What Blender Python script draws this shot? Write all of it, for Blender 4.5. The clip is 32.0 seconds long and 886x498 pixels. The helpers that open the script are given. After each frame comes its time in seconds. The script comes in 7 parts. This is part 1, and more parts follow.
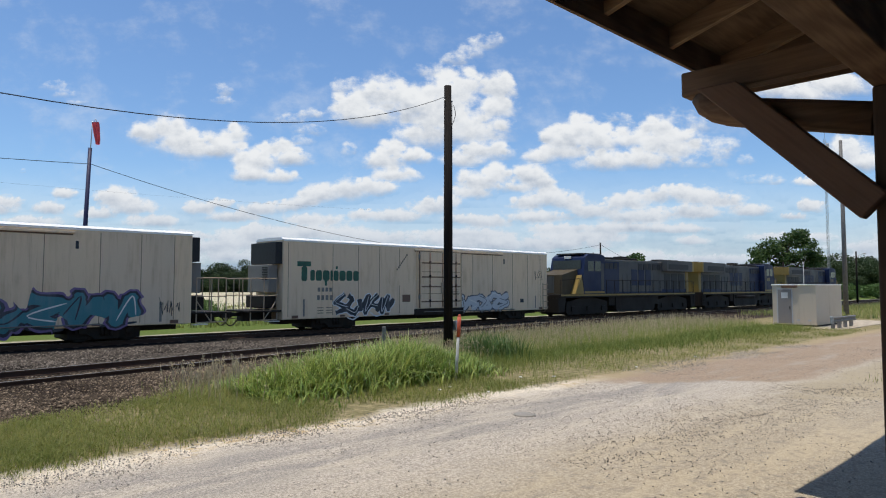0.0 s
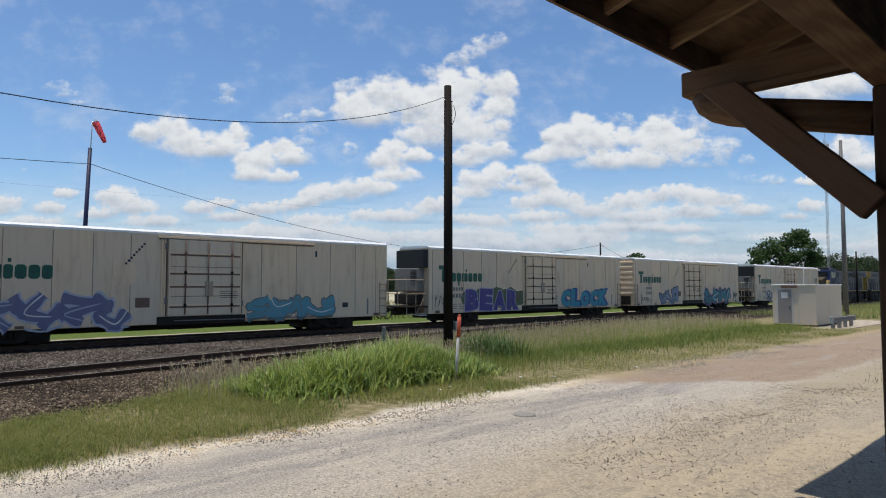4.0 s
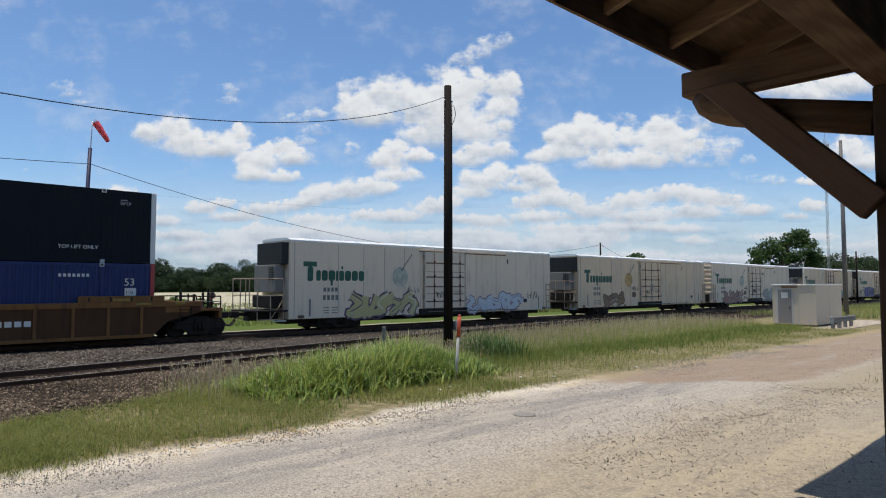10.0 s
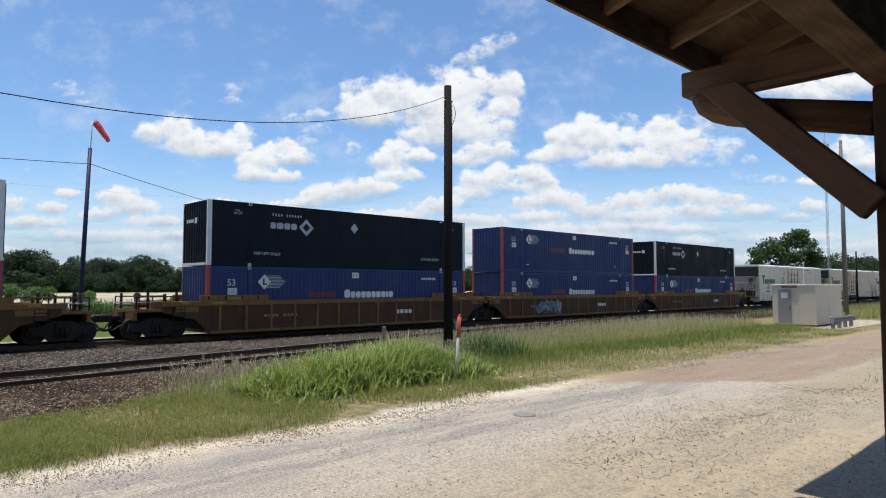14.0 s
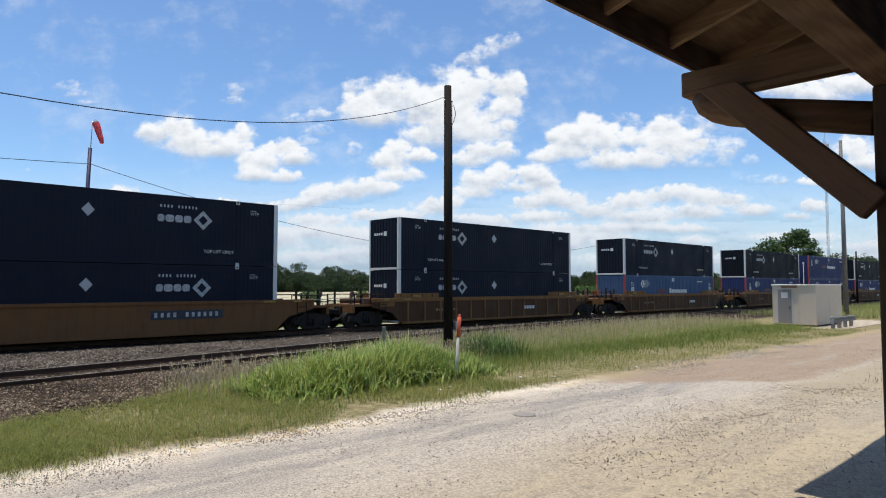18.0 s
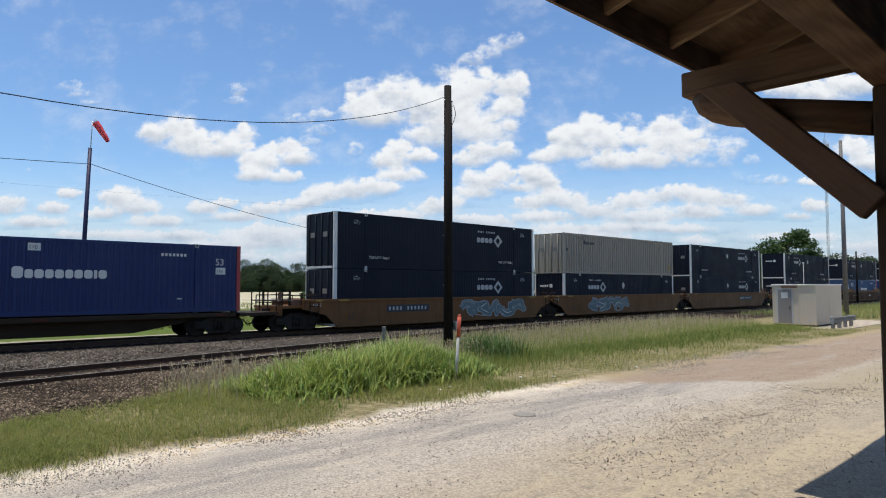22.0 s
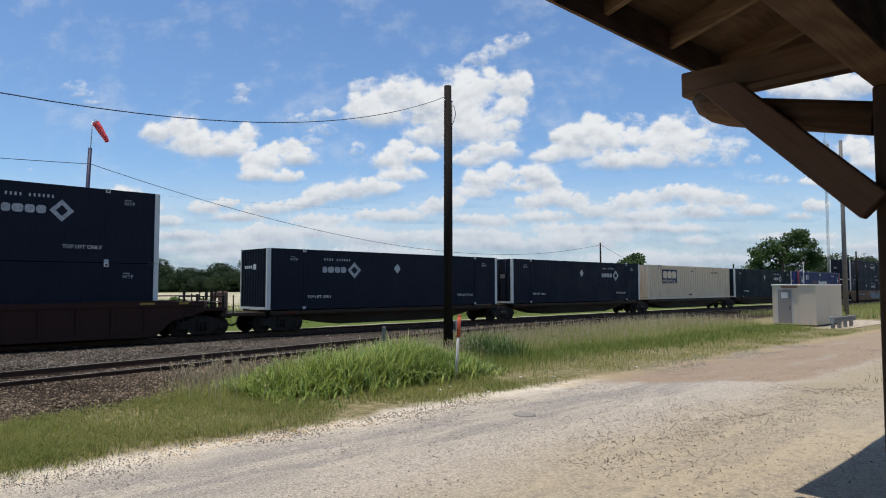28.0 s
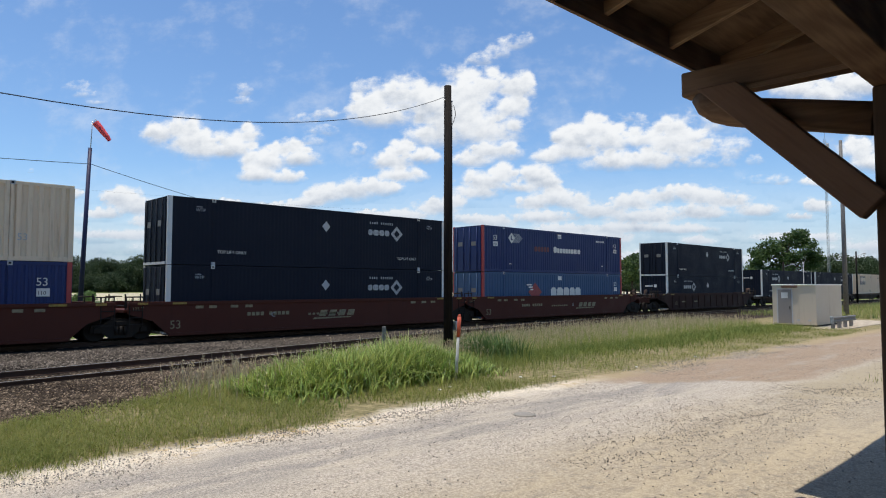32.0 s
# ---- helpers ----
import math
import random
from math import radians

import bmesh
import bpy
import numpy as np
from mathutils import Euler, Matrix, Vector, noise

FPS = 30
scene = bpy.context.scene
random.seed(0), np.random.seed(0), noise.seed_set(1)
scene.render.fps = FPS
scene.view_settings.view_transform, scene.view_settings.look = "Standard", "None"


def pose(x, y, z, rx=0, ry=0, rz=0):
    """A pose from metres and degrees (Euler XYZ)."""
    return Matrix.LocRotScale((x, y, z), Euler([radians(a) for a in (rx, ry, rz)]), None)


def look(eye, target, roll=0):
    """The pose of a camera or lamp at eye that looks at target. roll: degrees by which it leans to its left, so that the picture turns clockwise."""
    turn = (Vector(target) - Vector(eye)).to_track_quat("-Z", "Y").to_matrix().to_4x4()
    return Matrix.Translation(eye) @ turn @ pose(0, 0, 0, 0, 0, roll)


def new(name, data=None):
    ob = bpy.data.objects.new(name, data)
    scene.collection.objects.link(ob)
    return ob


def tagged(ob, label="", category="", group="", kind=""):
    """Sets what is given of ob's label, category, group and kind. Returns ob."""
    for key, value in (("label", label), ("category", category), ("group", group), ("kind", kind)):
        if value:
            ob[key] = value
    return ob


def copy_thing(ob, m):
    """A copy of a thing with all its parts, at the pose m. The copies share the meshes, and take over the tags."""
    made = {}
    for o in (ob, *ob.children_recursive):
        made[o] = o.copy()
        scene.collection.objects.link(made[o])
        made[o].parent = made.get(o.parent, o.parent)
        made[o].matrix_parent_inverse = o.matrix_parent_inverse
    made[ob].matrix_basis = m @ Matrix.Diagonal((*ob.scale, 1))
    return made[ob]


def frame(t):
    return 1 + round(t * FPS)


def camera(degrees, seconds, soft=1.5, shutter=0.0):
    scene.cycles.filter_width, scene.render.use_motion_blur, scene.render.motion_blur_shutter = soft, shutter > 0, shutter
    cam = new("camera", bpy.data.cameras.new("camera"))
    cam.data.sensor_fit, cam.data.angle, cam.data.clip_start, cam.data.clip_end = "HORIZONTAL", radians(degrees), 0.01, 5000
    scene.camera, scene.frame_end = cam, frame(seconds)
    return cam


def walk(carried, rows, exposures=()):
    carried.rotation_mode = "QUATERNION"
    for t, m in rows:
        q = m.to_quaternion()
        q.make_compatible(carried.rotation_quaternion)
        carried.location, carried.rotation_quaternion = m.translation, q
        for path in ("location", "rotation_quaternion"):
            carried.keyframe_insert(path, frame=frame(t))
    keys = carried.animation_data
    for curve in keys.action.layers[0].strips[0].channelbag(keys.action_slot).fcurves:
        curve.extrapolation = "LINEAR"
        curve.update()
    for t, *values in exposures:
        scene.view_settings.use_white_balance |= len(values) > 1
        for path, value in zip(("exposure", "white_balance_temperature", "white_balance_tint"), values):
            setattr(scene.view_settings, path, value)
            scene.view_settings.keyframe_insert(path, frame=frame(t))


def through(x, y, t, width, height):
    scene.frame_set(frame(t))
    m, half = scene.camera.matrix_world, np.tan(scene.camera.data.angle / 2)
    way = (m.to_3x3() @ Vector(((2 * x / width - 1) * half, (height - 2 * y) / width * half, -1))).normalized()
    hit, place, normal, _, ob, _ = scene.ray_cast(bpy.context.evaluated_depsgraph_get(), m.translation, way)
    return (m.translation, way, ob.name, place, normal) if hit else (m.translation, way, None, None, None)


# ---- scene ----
cam = camera(67.36, 32.0, soft=1.1)
EYE = Vector((0.0, 0.0, 2.4))
YAW, TILT = radians(46.06), radians(3.20)
AIM = EYE + 100 * Vector((math.cos(YAW) * math.cos(TILT), math.sin(YAW) * math.cos(TILT), math.sin(TILT)))
EXPOSURES = ((0.0, -0.02), (3.0, -0.10), (6.0, -0.12), (9.0, -0.10), (12.0, -0.08), (13.0, 0.09), (18.0, 0.15), (21.0, 0.10), (24.0, 0.0), (29.0, -0.07), (30.0, 0.0), (31.0, 0.09), (32.0, 0.09))
walk(cam, [(0.0, look(EYE, AIM)), (32.0, look(EYE, AIM))], EXPOSURES)

# ---- light ----
SUN = Vector((-0.10, 0.11, 1.0)).normalized()
world = bpy.data.worlds.new("sky")
scene.world = world
world.use_nodes = True
wn = world.node_tree
sky = wn.nodes.new("ShaderNodeTexSky")
sky.sky_type, sky.sun_disc = "NISHITA", False
sky.sun_elevation = math.asin(SUN.z)
sky.sun_rotation = math.atan2(SUN.x, SUN.y)
sky.air_density, sky.dust_density, sky.ozone_density, sky.altitude = 1.0, 0.5, 1.6, 90
wn.nodes["Background"].inputs["Strength"].default_value = 0.13
tint = wn.nodes.new("ShaderNodeMix")
tint.data_type, tint.blend_type = "RGBA", "MULTIPLY"
tint.inputs[0].default_value, tint.inputs[7].default_value = 1.0, (0.77, 0.94, 1.11, 1.0)
wn.links.new(sky.outputs[0], tint.inputs[6])
wn.links.new(tint.outputs[2], wn.nodes["Background"].inputs["Color"])
sun = new("sun", bpy.data.lights.new("sun", "SUN"))
sun.data.energy, sun.data.angle, sun.data.color = 4.0, radians(0.53), (1.0, 0.94, 0.84)
sun.matrix_basis = look(SUN * 100, (0, 0, 0))


# ---- materials ----
def node(nt, kind, ins=None, operation="", interpolation_type="", data_type=""):
    n = nt.nodes.new(kind)
    if operation:
        n.operation = operation
    if interpolation_type:
        n.interpolation_type = interpolation_type
    if data_type:
        n.data_type = data_type
    for k, v in (ins or {}).items():
        if isinstance(v, bpy.types.NodeSocket):
            nt.links.new(v, n.inputs[k])
        else:
            n.inputs[k].default_value = v
    return n


def calc(nt, op, a, b=0.0, c=0.0):
    return node(nt, "ShaderNodeMath", {0: a, 1: b, 2: c}, operation=op).outputs[0]


def grade(nt, v, a, b, lo=0.0, hi=1.0):
    return node(nt, "ShaderNodeMapRange", {"Value": v, "From Min": a, "From Max": b, "To Min": lo, "To Max": hi}, interpolation_type="SMOOTHSTEP").outputs[0]


def rgba(c):
    return (c[0], c[1], c[2], 1.0)


def blend(nt, fac, a, b):
    ins = {0: fac, 6: rgba(a) if isinstance(a, tuple) else a, 7: rgba(b) if isinstance(b, tuple) else b}
    return node(nt, "ShaderNodeMix", ins, data_type="RGBA").outputs[2]


def grain(nt, co, scale, detail=4.0, rough=0.55):
    return node(nt, "ShaderNodeTexNoise", {"Vector": co, "Scale": scale, "Detail": detail, "Roughness": rough}).outputs[0]


def stretch(nt, co, x, y, z):
    return node(nt, "ShaderNodeMapping", {"Vector": co, "Scale": (x, y, z)}).outputs[0]


def blank(name, rough=0.6, metal=0.0, shine=0.5):
    m = bpy.data.materials.new(name)
    m.use_nodes = True
    nt = m.node_tree
    b = nt.nodes["Principled BSDF"]
    b.inputs["Roughness"].default_value, b.inputs["Metallic"].default_value = rough, metal
    b.inputs["Specular IOR Level"].default_value = shine
    co = nt.nodes.new("ShaderNodeTexCoord").outputs["Object"]
    return m, nt, b, co


def relief(nt, b, height, strength=0.3, dist=0.01):
    n = node(nt, "ShaderNodeBump", {"Height": height, "Strength": strength, "Distance": dist})
    nt.links.new(n.outputs[0], b.inputs["Normal"])


def paint(name, base, dirt=(0.12, 0.09, 0.06), amount=0.5, rough=0.55, metal=0.0, low=0.52, high=0.74, fine=0.12, shine=0.5, sheet=None):
    """Painted metal with streaks that run down, blotches of grime and fine speckle."""
    m, nt, b, co = blank(name, rough, metal, shine)
    streak = grain(nt, stretch(nt, co, 3.0, 3.0, 0.35), 1.6, 5)
    blotch = grain(nt, co, 0.7, 5, 0.6)
    speck = grain(nt, co, 34, 3)
    k = calc(nt, "ADD", calc(nt, "MULTIPLY", streak, 0.6), calc(nt, "MULTIPLY", blotch, 0.4))
    k = calc(nt, "MULTIPLY", grade(nt, k, low, high), amount)
    ground = base
    if sheet is not None:
        own = nt.nodes.new("ShaderNodeObjectInfo").outputs["Random"]
        ground = blend(nt, own, base, sheet)
    col = blend(nt, k, ground, dirt)
    if sheet is not None:
        runs = grain(nt, stretch(nt, co, 9.0, 9.0, 0.22), 2.0, 4, 0.6)
        col = blend(nt, calc(nt, "MULTIPLY", grade(nt, runs, 0.60, 0.78), 0.5), col, dirt)
    col = blend(nt, calc(nt, "MULTIPLY", grade(nt, speck, 0.45, 0.75), fine), col, tuple(c * 0.55 for c in base))
    col = blend(nt, calc(nt, "MULTIPLY", grade(nt, blotch, 0.35, 0.6), fine * 0.8), col, tuple(min(1, c * 1.15 + 0.01) for c in base))
    nt.links.new(col, b.inputs["Base Color"])
    nt.links.new(grade(nt, blotch, 0.3, 0.7, rough - 0.1, min(1, rough + 0.12)), b.inputs["Roughness"])
    relief(nt, b, blotch, 0.12, 0.02)
    return m


def plain(name, base, rough=0.6, metal=0.0, scale=9.0, vary=0.25):
    m, nt, b, co = blank(name, rough, metal)
    v = grain(nt, co, scale, 4)
    col = blend(nt, grade(nt, v, 0.3, 0.7), tuple(c * (1 - vary) for c in base), tuple(min(1, c * (1 + vary)) for c in base))
    nt.links.new(col, b.inputs["Base Color"])
    relief(nt, b, v, 0.2, 0.006)
    return m


def wood(name, base, dark, along=(0.6, 9.0, 9.0), rough=0.75):
    m, nt, b, co = blank(name, rough, 0.0, 0.2)
    g = grain(nt, stretch(nt, co, *along), 3.0, 6, 0.65)
    w = node(nt, "ShaderNodeTexWave", {"Vector": stretch(nt, co, *[a * 0.35 for a in along]), "Scale": 2.2, "Distortion": 5.0, "Detail": 3.0, "Detail Scale": 1.2}).outputs[1]
    k = calc(nt, "ADD", calc(nt, "MULTIPLY", g, 0.8), calc(nt, "MULTIPLY", w, 0.2))
    stain = grain(nt, co, 1.1, 3)
    col = blend(nt, grade(nt, k, 0.25, 0.75), dark, base)
    col = blend(nt, calc(nt, "MULTIPLY", grade(nt, stain, 0.5, 0.75), 0.4), col, tuple(c * 0.6 for c in dark))
    nt.links.new(col, b.inputs["Base Color"])
    relief(nt, b, k, 0.35, 0.004)
    return m


def leafy(name, a, c, rough=0.55, through=0.25, skew=1.0, own=0.0):
    m, nt, b, co = blank(name, rough, 0.0, 0.25 if through else 0.1)
    isl = nt.nodes.new("ShaderNodeNewGeometry").outputs["Random Per Island"]
    big = grain(nt, co, 0.35, 3)
    isl = calc(nt, "POWER", isl, skew)
    k = calc(nt, "ADD", calc(nt, "MULTIPLY", isl, 0.75), calc(nt, "MULTIPLY", grade(nt, big, 0.3, 0.7), 0.25))
    if own:
        mine = nt.nodes.new("ShaderNodeObjectInfo").outputs["Random"]
        k = calc(nt, "ADD", calc(nt, "MULTIPLY", k, 1.0 - own), calc(nt, "MULTIPLY", mine, own))
    col = blend(nt, k, a, c)
    nt.links.new(col, b.inputs["Base Color"])
    tr = node(nt, "ShaderNodeBsdfTranslucent", {"Color": col})
    mx = node(nt, "ShaderNodeMixShader", {0: through, 1: b.outputs[0], 2: tr.outputs[0]})
    nt.links.new(mx.outputs[0], nt.nodes["Material Output"].inputs["Surface"])
    return m


M = {}
M["reefer"] = paint("reefer_white", (0.84, 0.675, 0.49), (0.38, 0.26, 0.15), 0.5, 0.5, low=0.5, fine=0.1, shine=0.3, sheet=(0.76, 0.615, 0.45))
M["reefer_old"] = paint("reefer_cream", (0.82, 0.61, 0.385), (0.36, 0.22, 0.115), 0.5, 0.55, low=0.46, shine=0.3, sheet=(0.72, 0.56, 0.385))
M["roof_white"] = paint("roof_white", (0.86, 0.84, 0.79), (0.5, 0.45, 0.38), 0.25, 0.45)
M["door_white"] = paint("door_white", (0.40, 0.30, 0.20), (0.26, 0.145, 0.085), 0.6, 0.55, low=0.46)
M["rust"] = paint("rusty_steel", (0.17, 0.095, 0.060), (0.09, 0.055, 0.04), 0.7, 0.75)
M["seam"] = plain("seam_grime", (0.20, 0.155, 0.11), 0.7)
M["pale_seam"] = plain("pale_seam_grime", (0.33, 0.275, 0.21), 0.7)
M["dark"] = paint("dark_greasy_steel", (0.026, 0.020, 0.015), (0.062, 0.040, 0.026), 0.7, 0.7, shine=0.2)
M["black"] = plain("black_unit", (0.012, 0.012, 0.012), 0.7)
M["grey"] = paint("grey_paint", (0.45, 0.45, 0.44), (0.2, 0.17, 0.14), 0.4)
M["navy"] = paint("navy_container", (0.0130, 0.0158, 0.0250), (0.016, 0.017, 0.022), 0.25, 0.6, fine=0.08, shine=0.12)
M["teal_black"] = paint("blue_black_container", (0.0100, 0.0170, 0.0205), (0.016, 0.017, 0.018), 0.25, 0.6, fine=0.08, shine=0.12)
M["charcoal"] = paint("charcoal_container", (0.0105, 0.0125, 0.0170), (0.015, 0.014, 0.013), 0.3, 0.6, fine=0.08, shine=0.12)
M["blue"] = paint("royal_blue_container", (0.022, 0.036, 0.115), (0.030, 0.031, 0.055), 0.4, 0.5, fine=0.1, shine=0.3)
M["pale_blue"] = paint("faded_blue_container", (0.050, 0.098, 0.185), (0.08, 0.086, 0.115), 0.45, 0.55, fine=0.1, shine=0.3)
M["cream"] = paint("cream_container", (0.80, 0.62, 0.415), (0.26, 0.13, 0.065), 0.6, 0.55, low=0.52, shine=0.3, sheet=(0.74, 0.585, 0.40))
M["grey_box"] = paint("pale_grey_container", (0.345, 0.300, 0.235), (0.15, 0.085, 0.05), 0.5, 0.55, low=0.5, shine=0.3, sheet=(0.30, 0.265, 0.21))
M["red_post"] = paint("red_post", (0.40, 0.052, 0.045), (0.16, 0.04, 0.03), 0.5)
M["white"] = paint("white_paint", (0.72, 0.69, 0.62), (0.38, 0.32, 0.25), 0.35, 0.5)
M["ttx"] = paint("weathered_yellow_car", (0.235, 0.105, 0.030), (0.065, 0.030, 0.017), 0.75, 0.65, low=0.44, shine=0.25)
# Darker tone of the car's yellow for the plates between the ribs.
M["ttx_dark"] = paint("dark_yellow_panel", (0.092, 0.040, 0.0145), (0.036, 0.019, 0.011), 0.7, 0.7, low=0.44, shine=0.25)
M["ochre"] = paint("ochre_well_car", (0.175, 0.077, 0.026), (0.075, 0.036, 0.018), 0.75, 0.6, low=0.44, shine=0.2)
M["oxide"] = paint("oxide_brown_car", (0.088, 0.027, 0.017), (0.045, 0.020, 0.014), 0.55, 0.6, shine=0.12)
M["spine"] = paint("spine_car_brown", (0.040, 0.024, 0.013), (0.022, 0.015, 0.011), 0.6, 0.65, shine=0.2)
M["green"] = plain("green_letter_paint", (0.010, 0.085, 0.050), 0.5, scale=3)
M["ink"] = plain("black_letter_paint", (0.03, 0.03, 0.035), 0.6)
M["letter_red"] = plain("red_letter_paint", (0.30, 0.04, 0.04), 0.5)
M["faded_red"] = plain("faded_red_letters", (0.115, 0.022, 0.030), 0.5)
M["yellow_mark"] = plain("yellow_mark_paint", (0.30, 0.185, 0.03), 0.5)
M["sand_mark"] = plain("cream_letter_paint", (0.25, 0.20, 0.11), 0.6)
M["loco_blue"] = paint("locomotive_blue", (0.010, 0.020, 0.060), (0.018, 0.018, 0.022), 0.4, 0.5, shine=0.25)
M["loco_grey"] = paint("locomotive_grey", (0.090, 0.088, 0.083), (0.040, 0.033, 0.027), 0.55, 0.5, shine=0.25)
M["loco_yellow"] = paint("locomotive_yellow", (0.27, 0.175, 0.036), (0.15, 0.085, 0.03), 0.5, 0.5)
M["grille"] = plain("dark_grille", (0.02, 0.02, 0.022), 0.6)
M["orange"] = plain("orange_fruit_print", (0.50, 0.30, 0.095), 0.55, scale=2.2)
M["rail"] = paint("rusty_rail", (0.085, 0.046, 0.029), (0.04, 0.025, 0.018), 0.6, 0.7, shine=0.15)
M["rail_top"] = plain("worn_rail_head", (0.26, 0.235, 0.205), 0.5, 0.25)
M["tie"] = wood("weathered_tie", (0.13, 0.105, 0.085), (0.05, 0.042, 0.036), (9, 0.8, 9))
# Near-black ties, laid only on the main line.
M["main_tie"] = wood("near_black_tie", (0.030, 0.024, 0.019), (0.012, 0.010, 0.008), (9, 0.8, 9))
M["pole"] = wood("creosote_pole", (0.020, 0.014, 0.011), (0.008, 0.006, 0.005), (9, 9, 0.5), 0.9)
M["pole_grey"] = wood("grey_pole", (0.24, 0.23, 0.215), (0.16, 0.15, 0.14), (9, 9, 0.5), 0.8)
M["timber_y"] = wood("brown_timber_beam", (0.205, 0.118, 0.066), (0.125, 0.070, 0.040), (9, 0.6, 9))
M["timber_x"] = wood("brown_timber_header", (0.225, 0.138, 0.080), (0.125, 0.072, 0.043), (0.6, 9, 9))
M["timber_z"] = wood("brown_timber_brace", (0.180, 0.100, 0.060), (0.125, 0.068, 0.041), (9, 9, 0.6))
# Rafter timber lightened to stand for light bounced up from the ground.
M["rafter_wood"] = wood("bounce_lit_rafter_wood", (0.36, 0.235, 0.135), (0.21, 0.13, 0.075), (9, 0.6, 9))
# Post timber darkened beyond the brace's; the porch shade is in the colour.
M["timber_post"] = wood("shaded_timber_post", (0.105, 0.060, 0.036), (0.070, 0.040, 0.024), (9, 9, 0.6))
M["deck"] = wood("roof_boards", (0.185, 0.115, 0.064), (0.095, 0.058, 0.033), (0.6, 9, 9))
M["shed"] = paint("shed_white", (0.56, 0.475, 0.355), (0.36, 0.28, 0.19), 0.5, 0.6, fine=0.1)
M["shed_door"] = paint("grey_steel_door", (0.24, 0.215, 0.19), (0.16, 0.13, 0.11), 0.4)
M["galv"] = plain("galvanised_steel", (0.40, 0.40, 0.39), 0.45, 0.6)
M["dull_zinc"] = plain("dull_weathered_zinc", (0.20, 0.19, 0.175), 0.65, 0.3)
M["marker_orange"] = plain("orange_marker", (0.52, 0.085, 0.035), 0.6)
M["sock"] = plain("faded_red_cloth", (0.80, 0.075, 0.085), 0.8)
M["concrete"] = plain("gravelly_concrete", (0.42, 0.345, 0.25), 0.9, scale=3)
M["wire"] = plain("cable", (0.012, 0.012, 0.014), 0.9)
M["bark"] = wood("bark", (0.12, 0.09, 0.065), (0.045, 0.035, 0.027), (6, 6, 0.8), 0.9)
M["leaf"] = leafy("oak_leaves", (0.028, 0.058, 0.016), (0.105, 0.160, 0.045))
M["leaf_far"] = leafy("wood_edge_leaves", (0.024, 0.042, 0.018), (0.068, 0.100, 0.036), own=0.5)
M["leaf_bush"] = leafy("bush_leaves", (0.060, 0.115, 0.028), (0.155, 0.235, 0.065))
M["grass_tall"] = leafy("tall_green_grass", (0.070, 0.130, 0.012), (0.600, 0.620, 0.190), 0.3, 0.45, skew=1.9)
M["grass_short"] = leafy("short_grass", (0.130, 0.180, 0.036), (0.350, 0.330, 0.100), 0.6, 0.45)
M["grass_dry"] = leafy("dry_grass", (0.165, 0.240, 0.045), (0.480, 0.440, 0.180), 0.7, 0.45)
M["seed"] = leafy("seed_heads", (0.360, 0.275, 0.165), (0.720, 0.590, 0.370), 0.8, 0.45)
M["stone"] = leafy("ballast_stones", (0.015, 0.010, 0.0068), (0.42, 0.315, 0.215), 0.85, 0.0, skew=3.7)
M["grey_stone"] = leafy("grey_ballast_stones", (0.017, 0.013, 0.010), (0.32, 0.265, 0.210), 0.85, 0.0, skew=2.6)
M["pebble"] = leafy("road_pebbles", (0.09, 0.08, 0.07), (0.56, 0.50, 0.42), 0.85, 0.0)
M["tin"] = plain("pale_tin_roof", (0.62, 0.64, 0.66), 0.4, 0.3)
M["wall_far"] = plain("grey_boards", (0.25, 0.25, 0.25), 0.8)
# Nose yellow toned down for the shade it lies in, plus grime.
M["loco_nose"] = paint("grimy_shaded_nose", (0.080, 0.062, 0.036), (0.035, 0.026, 0.018), 0.7, 0.6, shine=0.2)
M["broad_blade"] = leafy("broad_grass_blades", (0.13, 0.26, 0.030), (0.62, 0.72, 0.26), 0.25, 0.4)
M["grass_foot"] = leafy("green_verge_grass", (0.075, 0.135, 0.020), (0.300, 0.320, 0.090), 0.6, 0.45)
M["soft_white"] = plain("dusty_white_plastic", (0.50, 0.48, 0.44), 0.6)
M["ink_soft"] = plain("worn_black_letters", (0.17, 0.155, 0.135), 0.6)
M["pole_steel"] = plain("weathered_grey_pole", (0.15, 0.14, 0.13), 0.7)
M["oxide_dark"] = paint("dark_oxide_car", (0.046, 0.021, 0.015), (0.030, 0.017, 0.013), 0.55, 0.65, shine=0.12)
M["mast_blue"] = paint("dark_blue_mast", (0.010, 0.009, 0.060), (0.02, 0.015, 0.03), 0.4, 0.6)
M["unit_grey"] = paint("grimy_grey_unit", (0.20, 0.185, 0.16), (0.07, 0.055, 0.045), 0.7, 0.6)
M["dark_stone"] = leafy("dark_road_stones", (0.045, 0.040, 0.034), (0.30, 0.26, 0.21), 0.85, 0.0)
M["soft_mark"] = plain("worn_white_letters", (0.40, 0.40, 0.39), 0.6)
M["lid"] = paint("road_worn_iron", (0.25, 0.225, 0.19), (0.12, 0.10, 0.085), 0.6, 0.8)
M["fruit_pale"] = plain("faded_fruit_print", (0.46, 0.45, 0.34), 0.55, scale=3)
M["glass"] = plain("dark_window", (0.02, 0.025, 0.03), 0.1)


